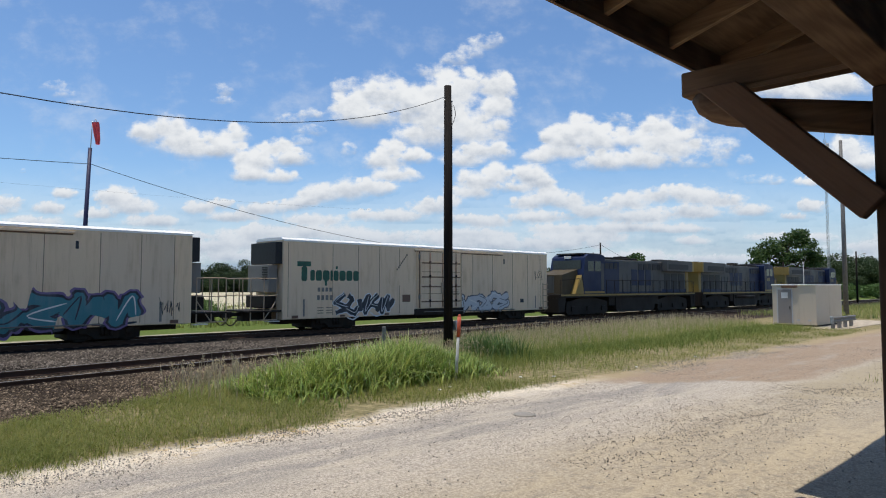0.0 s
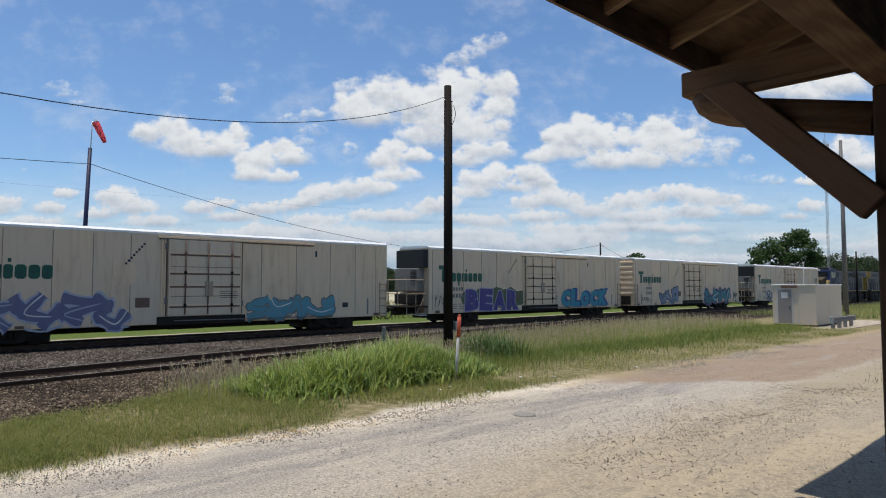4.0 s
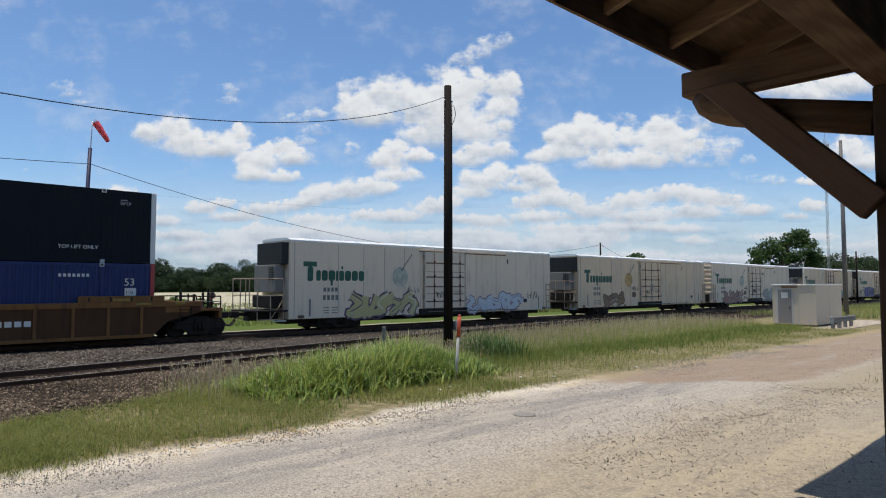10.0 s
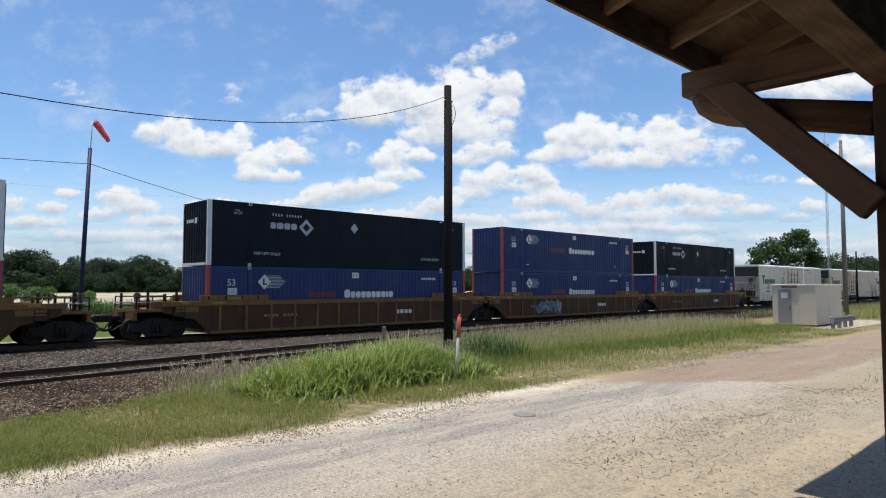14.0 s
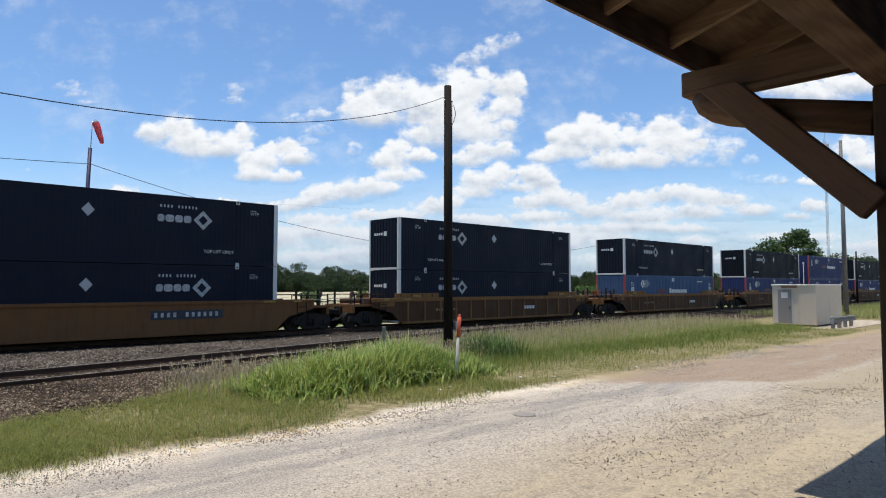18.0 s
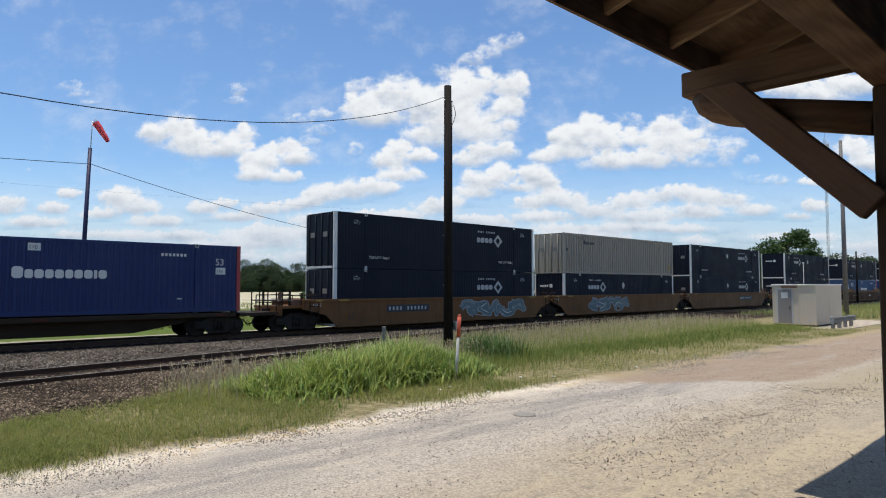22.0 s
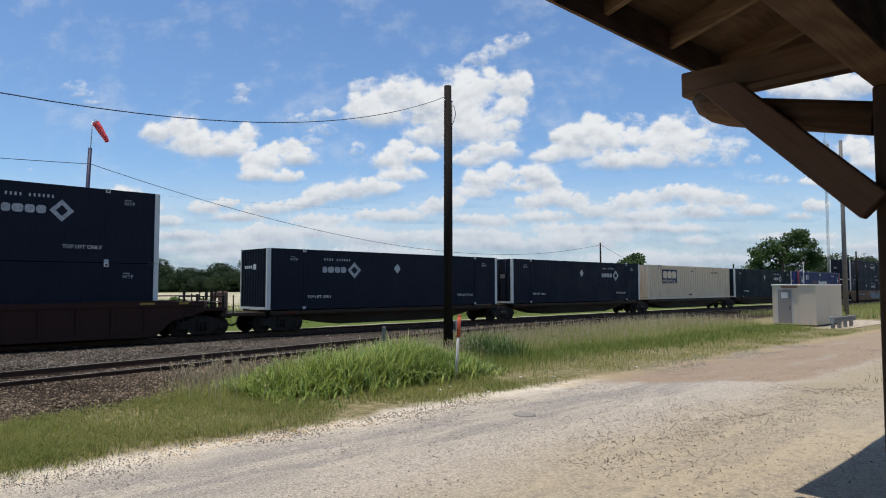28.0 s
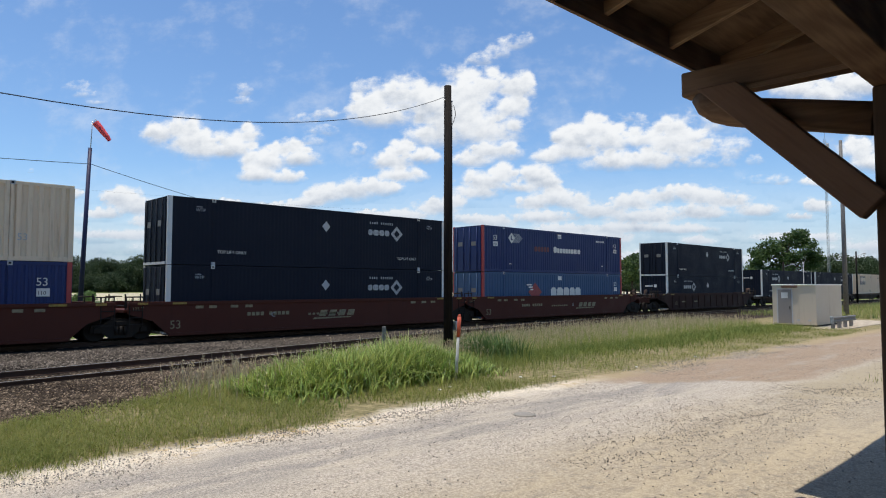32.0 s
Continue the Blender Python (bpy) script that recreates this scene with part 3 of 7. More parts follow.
RAIL_SHAPE = [(-0.07, 0.0), (0.07, 0.0), (0.07, 0.018), (0.012, 0.035), (0.012, 0.125), (0.036, 0.135), (0.036, 0.172), (-0.036, 0.172), (-0.036, 0.135), (-0.012, 0.125), (-0.012, 0.035), (-0.07, 0.018)]


def rail_along(name, xs, ys, zs, parent):
    verts, faces = [], []
    n = len(RAIL_SHAPE)
    for x, y, z in zip(xs, ys, zs):
        verts += [(x, y + a, z - 0.172 + b) for a, b in RAIL_SHAPE]
    for k in range(len(xs) - 1):
        for i in range(n):
            j = (i + 1) % n
            faces.append((k * n + i, k * n + j, (k + 1) * n + j, (k + 1) * n + i))
    me = mesh_from(name, verts, faces, M["rail"])
    me.materials.append(M["rail_top"])
    for p in me.polygons:
        if p.index % n == 6:
            p.material_index = 1
    share(name, me, parent)


def build_tracks():
    tie = mesh_of("tie", boxed(-0.11, 0.11, -1.29, 1.29, -0.15, 0.0, bev=0.012), M["tie"])
    main_dark = mesh_of("tie", boxed(-0.11, 0.11, -1.29, 1.29, -0.15, 0.0, bev=0.012), M["main_tie"])
    plate = mesh_of("tie_plate", boxed(-0.09, 0.09, -0.14, 0.14, 0.0, 0.012), M["rust"])
    main = tagged(new("main_track"), "rusty main line track on dark stone ballast", "railway track", kind="structure")
    xs = np.linspace(-420, 640, 3)
    for s in (-1, 1):
        rail_along("rail", xs, [MAIN_Y + s * 0.755] * 3, [RAIL_Z] * 3, main)
    side = tagged(new("siding_track"), "rusty curved siding track beside the main line", "railway track", kind="structure")
    sx = np.concatenate([np.linspace(-380, -40, 12), np.linspace(-38, 62, 52), [200, 640]])
    sy = siding_y(sx)
    slope = np.gradient(sy, sx)
    nx, ny = -slope / np.sqrt(1 + slope ** 2), 1 / np.sqrt(1 + slope ** 2)
    lift = np.interp(sx, [-40, 0, 28, 50], [0.07, 0.07, 0.05, 0.0])
    rail_along("rail", sx + nx * 0.755, sy + ny * 0.755, np.full(len(sx), RAIL_Z), side)
    rail_along("rail", sx - nx * 0.755, sy - ny * 0.755, RAIL_Z - lift, side)
    rnd = random.Random(3)
    for i in range(150):
        x = -14 + i * 0.53
        m = pose(x, MAIN_Y + rnd.uniform(-0.03, 0.03), RAIL_Z - 0.178 - 0.012, 0, 0, rnd.uniform(-1.2, 1.2))
        share("tie", main_dark, main, m)
        for s in (-0.755, 0.755):
            share("tie_plate", plate, main, pose(x, MAIN_Y + s, RAIL_Z - 0.19))
    for i in range(120):
        x = -12 + i * 0.54
        y, a = float(siding_y(x)), math.degrees(math.atan(float(np.interp(x, sx, slope))))
        l = float(np.interp(x, sx, lift))
        m = pose(x, y, RAIL_Z - 0.205 - l / 2, math.degrees(math.atan(l / 1.51)), 0, a + rnd.uniform(-1, 1))
        share("tie", tie, side, m)


def scatter_stones(name, n, place, size, material, label, seed):
    rs = np.random.RandomState(seed)
    base = np.array([(1, 0, 0), (-1, 0, 0), (0, 1, 0), (0, -1, 0), (0, 0, 1), (0, 0, -1)], float)
    tri = np.array([(0, 2, 4), (2, 1, 4), (1, 3, 4), (3, 0, 4), (2, 0, 5), (1, 2, 5), (3, 1, 5), (0, 3, 5)])
    pts = place(rs, n)
    n = len(pts)
    s = rs.uniform(size[0], size[1], (n, 1, 1)) * rs.uniform(0.6, 1.3, (n, 6, 1))
    off = base[None] * s
    a = rs.uniform(0, 6.28, n)
    c, d = np.cos(a)[:, None], np.sin(a)[:, None]
    rx = off[:, :, 0] * c - off[:, :, 1] * d
    ry = off[:, :, 0] * d + off[:, :, 1] * c
    v = np.stack([rx, ry, off[:, :, 2] * 0.7 + 0.25 * off[:, :, 0]], -1) + pts[:, None, :]
    f = (tri[None] + (np.arange(n) * 6)[:, None, None]).reshape(-1, 3)
    ob = new(name, mesh_from(name, v.reshape(-1, 3).tolist(), f.tolist(), material))
    tagged(ob, label, "stones", kind="stuff")


def ballast_place(rs, n, between=False):
    x = np.concatenate([rs.uniform(-3, 14, n * 2 // 3), rs.uniform(-6, 50, n - n * 2 // 3)])
    y = rs.uniform(19.5, 27.3, n) if between else rs.uniform(12.5, 22.5, n)
    lim = np.interp(x, [2, 18], [13.4, 19.6])
    keep = (y > lim + rs.uniform(-0.8, 1.2, n))
    split = siding_y(x) + 0.5 + rs.normal(0, 0.35, n)
    keep &= (y > split) if between else (y < split)
    sd, md = np.abs(y - siding_y(x)), np.abs(y - MAIN_Y)
    keep &= ~((np.abs(sd - 0.755) < 0.1) | (np.abs(md - 0.755) < 0.1))
    x, y, sd, md = x[keep], y[keep], sd[keep], md[keep]
    bed = np.maximum(np.clip((3.2 - sd) / 1.6, 0, 1), np.clip((3.4 - md) / 1.6, 0, 1))
    return np.stack([x, y, -0.015 + bed * 0.045], -1)


def road_place(rs, n):
    x = rs.uniform(0, 30, n)
    y = np.where(rs.rand(n) < 0.55, rs.normal(9.7, 0.4, n), rs.uniform(2.0, 10.0, n))
    clump = np.array([noise.noise((a * 0.5, b * 1.3, 1.0)) + 0.5 * noise.noise((a * 2.1, b * 2.6, 5.0)) for a, b in zip(x, y)])
    keep = (clump > rs.uniform(-0.6, 0.7, n)) & (y < 10.8)
    x, y = x[keep], y[keep]
    return np.stack([x, y, np.full(len(x), -0.012)], -1)


def gravel_place(rs, n):
    """Coarse dark stones swept together in a low ridge across the mouth of the side road."""
    x = rs.uniform(7.5, 18.5, n)
    y = np.interp(x, [7.5, 9.1, 11.0, 14.2, 15.6, 18.5], [6.1, 5.6, 5.2, 5.0, 4.5, 5.4]) + rs.normal(0, 0.85, n)
    clump = np.array([noise.noise((a * 0.9, b * 1.8, 4.0)) for a, b in zip(x, y)])
    keep = clump > rs.uniform(-0.6, 0.6, n)
    return np.stack([x[keep], y[keep], np.full(keep.sum(), -0.010)], -1)


# ---- grass ----
def blades(name, roots, height, width, bend, material, label, seed, steps=3, up=0.0):
    """Many tapering, drooping blades in one mesh."""
    rs = np.random.RandomState(seed)
    n = len(roots)
    h = height * rs.uniform(0.55, 1.15, n) if np.isscalar(height) else height * rs.uniform(0.7, 1.1, n)
    a = rs.uniform(0, 2 * np.pi, n)
    lean = bend * rs.uniform(0.2, 1.3, n)
    dirx, diry = np.cos(a), np.sin(a)
    t = np.linspace(0, 1, steps + 1)
    rings = []
    for k in t:
        out = h * lean * k ** 2
        zz = h * (k - 0.35 * lean * k ** 2.2)
        wd = width * (1 - k ** 1.6) * 0.5 + 0.001
        cx, cy, cz = roots[:, 0] + dirx * out, roots[:, 1] + diry * out, roots[:, 2] + zz
        rings.append(np.stack([cx - diry * wd, cy + dirx * wd, cz], -1))
        rings.append(np.stack([cx + diry * wd, cy - dirx * wd, cz], -1))
    v = np.stack(rings, 1).reshape(-1, 3)
    m = 2 * (steps + 1)
    base = (np.arange(n) * m)[:, None]
    quads = np.concatenate([base + np.array([2 * k, 2 * k + 1, 2 * k + 3, 2 * k + 2]) for k in range(steps)], 0)
    ob = new(name, mesh_from(name, v.tolist(), quads.tolist(), material))
    tagged(ob, label, "grass", kind="stuff")
    return ob


def seeds(name, roots, height, size, material, label, seed):
    """Thin stems with feathery heads."""
    rs = np.random.RandomState(seed)
    verts, faces = [], []
    for (x, y, z) in roots:
        h = height * rs.uniform(0.7, 1.15)
        ax, ay = rs.uniform(-0.25, 0.25, 2) * h
        top = Vector((x + ax, y + ay, z + h))
        i = len(verts)
        w = 0.006
        verts += [(x - w, y, z), (x + w, y, z), tuple(top + Vector((w, 0, 0))), tuple(top - Vector((w, 0, 0)))]
        faces.append((i, i + 1, i + 2, i + 3))
        for _ in range(5):
            d = Vector(rs.uniform(-1, 1, 3)) * size
            q = top - Vector((0, 0, rs.uniform(0, 0.2)))
            i = len(verts)
            verts += [tuple(q), tuple(q + d), tuple(q + d * 0.6 + Vector((0.012, 0.012, 0.02)))]
            faces.append((i, i + 1, i + 2))
    ob = new(name, mesh_from(name, verts, faces, material))
    tagged(ob, label, "grass", kind="stuff")


def build_grass():
    rs = np.random.RandomState(11)

    def verge(n, x0, x1, top=0.0):
        x = rs.uniform(x0, x1, n)
        lim = np.interp(x, [2, 18], [13.4, 19.4])
        u = rs.rand(n) ** 1.0
        y = 10.15 + rs.normal(0, 0.22, n) + u * (lim - 10.15 + top)
        nz = np.array([noise.noise((a * 0.55, b * 0.55, 7.0)) for a, b in zip(x, y)])
        edge = np.clip((11.6 - y) / 1.5, 0, 1)
        k = nz > rs.uniform(-0.55, 0.22, n) + 0.25 * edge
        return np.stack([x[k], y[k], np.full(k.sum(), -0.03)], -1)
    a = verge(80000, -3, 14)
    b = verge(60000, 12, 42)
    blades("short_grass", np.concatenate([a, b]), 0.19, 0.008, 1.25, M["grass_short"], "short patchy green and yellow verge grass", 1, 2)
    # a green stand of tall grass round the pole
    n = 6500
    x = rs.uniform(7.0, 14.2, n)
    mid = np.interp(x, [6, 10, 14.5], [13.5, 13.5, 13.7])
    y = mid + rs.normal(0, 0.65, n)
    hh = 1.0 * np.exp(-((x - 10.6) / 3.2) ** 4) * np.exp(-((y - mid) / 1.7) ** 2) + 0.2
    nz = np.array([noise.noise((p * 0.9, q * 0.9, 2.0)) for p, q in zip(x, y)])
    hh *= 0.9 + 0.35 * nz
    r = np.stack([x, y, np.full(n, -0.03)], -1)
    blades("tall_grass", r, hh, 0.040, 0.80, M["grass_tall"], "tall lush green grass with drooping blades", 2, 5)
    k = rs.choice(n, 2600, False)
    blades("tall_grass", r[k], hh[k] * 1.08, 0.046, 1.35, M["broad_blade"], "broad pale arching grass blades", 22, 6)
    # a second, darker clump and the long dry strip
    n = 900
    r = np.stack([rs.normal(16.6, 0.5, n), rs.normal(15.2, 0.5, n), np.full(n, -0.03)], -1)
    blades("tall_grass", r, 0.95, 0.03, 0.7, M["leaf_bush"], "dark green clump of tall grass", 3, 5)
    n = 26000
    x = rs.uniform(13.5, 42, n)
    y = rs.uniform(0, 1, n) * np.interp(x, [14, 20, 42], [4.0, 5.6, 6.4]) + np.interp(x, [14, 42], [14.4, 14.9])
    k = ~((x > 40) & (y > 12.5) & (y < 16))
    r = np.stack([x, y, np.full(n, -0.03)], -1)[k]
    blades("dry_grass", r, 0.56, 0.013, 0.65, M["grass_dry"], "long dry yellow-green grass along the track", 4, 3)
    blades("green_grass", np.concatenate([r[::2] * (1, 1, 1) + (0.0, -0.3, 0.0), np.stack([r[::2, 0], 14.9 - np.abs(rs.normal(0, 1.1, len(r[::2]))), r[::2, 2]], -1)]), 0.36, 0.016, 0.8, M["grass_foot"], "green grass at the foot of the dry strip", 14, 3)
    seeds("seed_grass", r[::8], 0.68, 0.050, M["seed"], "brown feathery seed heads over dry grass", 5)
    n = 560
    x = rs.uniform(6.0, 16, n)
    r = np.stack([x, np.interp(x, [5, 15], [14.2, 16.2]) + rs.normal(0, 0.7, n), np.full(n, -0.03)], -1)
    seeds("seed_grass", r, 0.66, 0.06, M["seed"], "brown seed heads beside the ballast", 6)
    blades("dry_grass", np.repeat(r, 6, 0) + rs.normal(0, 0.22, (3360, 3)) * (1, 1, 0), 0.36, 0.010, 0.9, M["grass_dry"], "thin dry weeds on the ballast edge", 7, 3)
    n = 2600
    r = np.stack([rs.uniform(19.5, 28, n), rs.normal(3.9, 0.4, n), np.full(n, -0.03)], -1)
    blades("short_grass", r, 0.16, 0.010, 0.9, M["grass_short"], "thin weeds on the sandy road edge", 17, 2)
    n = 26000
    x = rs.uniform(-10, 140, n)
    y = 37.5 + rs.rand(n) ** 1.7 * 45
    r = np.stack([x, y, np.full(n, -0.03)], -1)
    blades("field_grass", r, 0.5, 0.05, 0.5, M["grass_short"], "rough green pasture beyond the railway", 8, 2)
    # tall weeds standing along the lane behind the main line
    spots = np.array([at_bearing(k, d) for k, d in ((-0.47, 52), (-0.445, 49), (-0.43, 54), (-0.40, 50), (-0.37, 56), (-0.52, 58))])
    n = 3000
    pick = spots[rs.randint(0, len(spots), n)]
    r = np.stack([pick[:, 0] + rs.normal(0, 0.9, n), pick[:, 1] + rs.normal(0, 0.6, n), np.full(n, -0.03)], -1)
    blades("weeds", r, 1.5, 0.07, 0.6, M["leaf_bush"], "tall leafy green weeds beside the lane", 19, 3)
    n = 9000
    x = rs.uniform(56, 110, n)
    r = np.stack([x, rs.uniform(10, 23, n), np.full(n, -0.03)], -1)
    blades("dry_grass", r, 0.55, 0.05, 0.5, M["grass_dry"], "dry grass past the equipment shed", 9, 2)


# ---- trees ----
def leaf_cloud(rs, blobs, n, size, sink=0.35):
    """Leaf quads over a set of ellipsoids, thicker towards their skin."""
    vol = np.array([b[3] * b[4] * b[5] for b in blobs]) ** 0.72
    pick = rs.choice(len(blobs), n, p=vol / vol.sum())
    d = rs.normal(size=(n, 3))
    d /= np.linalg.norm(d, axis=1)[:, None]
    rad = 1 - sink * rs.rand(n) ** 1.4 + rs.normal(0, 0.06, n)
    bl = np.array(blobs)[pick]
    c = bl[:, :3] + d * bl[:, 3:] * rad[:, None]
    u = rs.normal(size=(n, 3))
    u /= np.linalg.norm(u, axis=1)[:, None]
    w = np.cross(u, d + rs.normal(0, 0.7, (n, 3)))
    w /= np.linalg.norm(w, axis=1)[:, None] + 1e-6
    s = size * rs.uniform(0.5, 1.3, (n, 1))
    q = np.stack([c - u * s, c - w * s * 0.55, c + u * s, c + w * s * 0.55], 1)
    return q.reshape(-1, 3), np.arange(n * 4).reshape(-1, 4)


def make_tree(name, height, spread, leaves, size, leaf, seed, trunk=0.28, label="", blobs=16, lobes=()):
    rs = np.random.RandomState(seed)
    root = new(name)
    tagged(root, label, "tree")
    bm = bmesh.new()
    p, r = Vector((0, 0, -0.1)), height * 0.032
    spine = [(p.copy(), r)]
    for k in range(5):
        p = p + Vector((rs.uniform(-0.12, 0.12), rs.uniform(-0.12, 0.12), 1)) * height * 0.13
        r *= 0.8
        spine.append((p.copy(), r))
    for (a, ra), (b, rb) in zip(spine, spine[1:]):
        rod(bm, a, b, ra, rb, 9)
    centres = []
    for i in range(blobs):
        a = rs.uniform(0, 6.28)
        k = rs.rand()
        zz = height * (trunk + (0.93 - trunk) * k)
        out = spread * (0.25 + 0.75 * math.sin(math.pi * min(1, 0.25 + 0.7 * k))) * rs.uniform(0.35, 0.95)
        c = (math.cos(a) * out, math.sin(a) * out, zz)
        s = spread * rs.uniform(0.26, 0.46)
        centres.append((c[0], c[1], c[2], s * 1.1, s * 1.1, s * 0.75))
        st = spine[rs.randint(2, 6)][0]
        rod(bm, st, c, r * 0.7, r * 0.2, 6)
    for side, zz, wide, tall, n in lobes:
        for _ in range(n):
            u = Vector(rs.normal(size=3)).normalized() * rs.uniform(0.55, 1.0)
            c = Vector((side * math.sin(YAW) + u.x * wide, -side * math.cos(YAW) + u.y * wide, zz + u.z * tall))
            s = rs.uniform(0.75, 1.5)
            centres.append((c.x, c.y, c.z, s * 1.2, s * 1.2, s * 0.8))
            st = spine[rs.randint(2, 6)][0]
            rod(bm, st, c, r * 0.6, r * 0.12, 6)
    part("trunk", bm, M["bark"], root)
    v, f = leaf_cloud(rs, centres, leaves, size, 0.6 if lobes else 0.35)
    v[:, 2] = np.maximum(v[:, 2], 0.1)
    share("crown", mesh_from("crown", v.tolist(), f.tolist(), leaf), root)
    return root


def at_bearing(px_offset, depth):
    """A ground place at a sideways slope and a depth before the viewpoint."""
    lat = px_offset * depth
    return (depth * math.cos(YAW) + lat * math.sin(YAW), depth * math.sin(YAW) - lat * math.cos(YAW))


def build_trees():
    rnd = random.Random(5)
    x, y = at_bearing(0.514, 128)
    oak = make_tree("oak_tree", 13.6, 6.9, 15000, 0.25, M["leaf"], 21, 0.22, "large dark green oak with an uneven crown", 0, ((-3.2, 7.6, 3.6, 3.6, 26), (2.6, 9.3, 3.4, 3.9, 26), (5.4, 8.0, 1.8, 2.0, 8), (-5.8, 5.6, 1.6, 2.0, 7), (0.0, 4.8, 4.5, 2.4, 14)))
    oak.matrix_basis = pose(x, y, 0)
    x, y = at_bearing(0.285, 190)
    t = make_tree("oak_tree", 11.2, 5.0, 5000, 0.34, M["leaf"], 22, 0.3, "dark green tree behind the railway", 14)
    t.matrix_basis = pose(x, y, 0)
    protos = []
    for i in range(4):
        protos.append(make_tree("tree", 9.6 + 0.7 * (i % 3), 5.6 + 0.6 * (i % 2), 11000, 0.25, M["leaf_far"], 30 + i, 0.0, "dark green broadleaf tree in the wood edge", 26))
        tagged(protos[-1], group="trees along the field edge")
    spots = []
    # the near wood at one side of the field, thinning out towards the far end
    for i in range(112):
        k = i / 111
        spots.append((-0.78 + 0.62 * k + rnd.uniform(-0.012, 0.012), 172 + 26 * k + rnd.uniform(-9, 9), rnd.uniform(0.58, 1.18) - 0.40 * k))
    for i in range(124):
        k = i / 123
        spots.append((-0.16 + 0.74 * k + rnd.uniform(-0.01, 0.01), 225 + 40 * k + rnd.uniform(-14, 14), rnd.uniform(0.45, 0.78)))
    for i in range(12):
        spots.append((0.56 + 0.013 * i, 175 + rnd.uniform(-10, 10), rnd.uniform(0.75, 1.0)))
    for i in range(70):
        k = i / 69
        spots.append((-0.80 + 1.36 * k + rnd.uniform(-0.01, 0.01), 160 + 55 * k + rnd.uniform(-5, 5), rnd.uniform(0.36, 0.55)))
    used = [False] * 4
    for i, (k, d, s) in enumerate(spots):
        d, s = d * 1.5, s * 1.5
        x, y = at_bearing(k, d)
        m = pose(x, y, 0, 0, 0, rnd.uniform(0, 360))
        j = i % 4
        if not used[j]:
            used[j] = True
            protos[j].matrix_basis = m
            protos[j].scale = (s, s, s)
        else:
            c = copy_thing(protos[j], m)
            c.scale = (s * rnd.uniform(0.75, 1.35), s * rnd.uniform(0.75, 1.35), s)
    # bushes in the pasture and along the lane
    bush = None
    for k, d, s in ((-0.605, 92, 1.3), (-0.45, 62, 0.62), (-0.535, 84, 1.0), (-0.40, 70, 0.7), (-0.36, 74, 0.6), (0.60, 150, 1.7), (0.63, 140, 1.5), (0.655, 130, 1.6), (0.612, 118, 0.9), (-0.66, 120, 1.6), (-0.20, 96, 0.9), (-0.12, 110, 0.9), (0.1, 120, 1.2), (0.22, 130, 1.4)):
        x, y = at_bearing(k, d)
        if bush is None:
            rs = np.random.RandomState(77)
            bush = tagged(new("bush"), "rounded green bush in rough grass", "bush", "bushes in the pasture")
            stems = bmesh.new()
            bl = []
            for _ in range(9):
                c = Vector((rs.uniform(-1.2, 1.2), rs.uniform(-1.2, 1.2), rs.uniform(0.5, 1.5)))
                rod(stems, (0, 0, -0.05), c, 0.05, 0.015, 5)
                bl.append((*c, 0.75, 0.75, 0.6))
            part("stem", stems, M["bark"], bush)
            v, f = leaf_cloud(rs, bl, 2600, 0.13, 0.6)
            v[:, 2] = np.maximum(v[:, 2], 0.03)
            share("foliage", mesh_from("foliage", v.tolist(), f.tolist(), M["leaf_bush"]), bush)
            bush.matrix_basis = pose(x, y, 0)
            bush.scale = (s, s, s)
        else:
            c = copy_thing(bush, pose(x, y, 0, 0, 0, rnd.uniform(0, 360)))
            c.scale = (s, s, s)


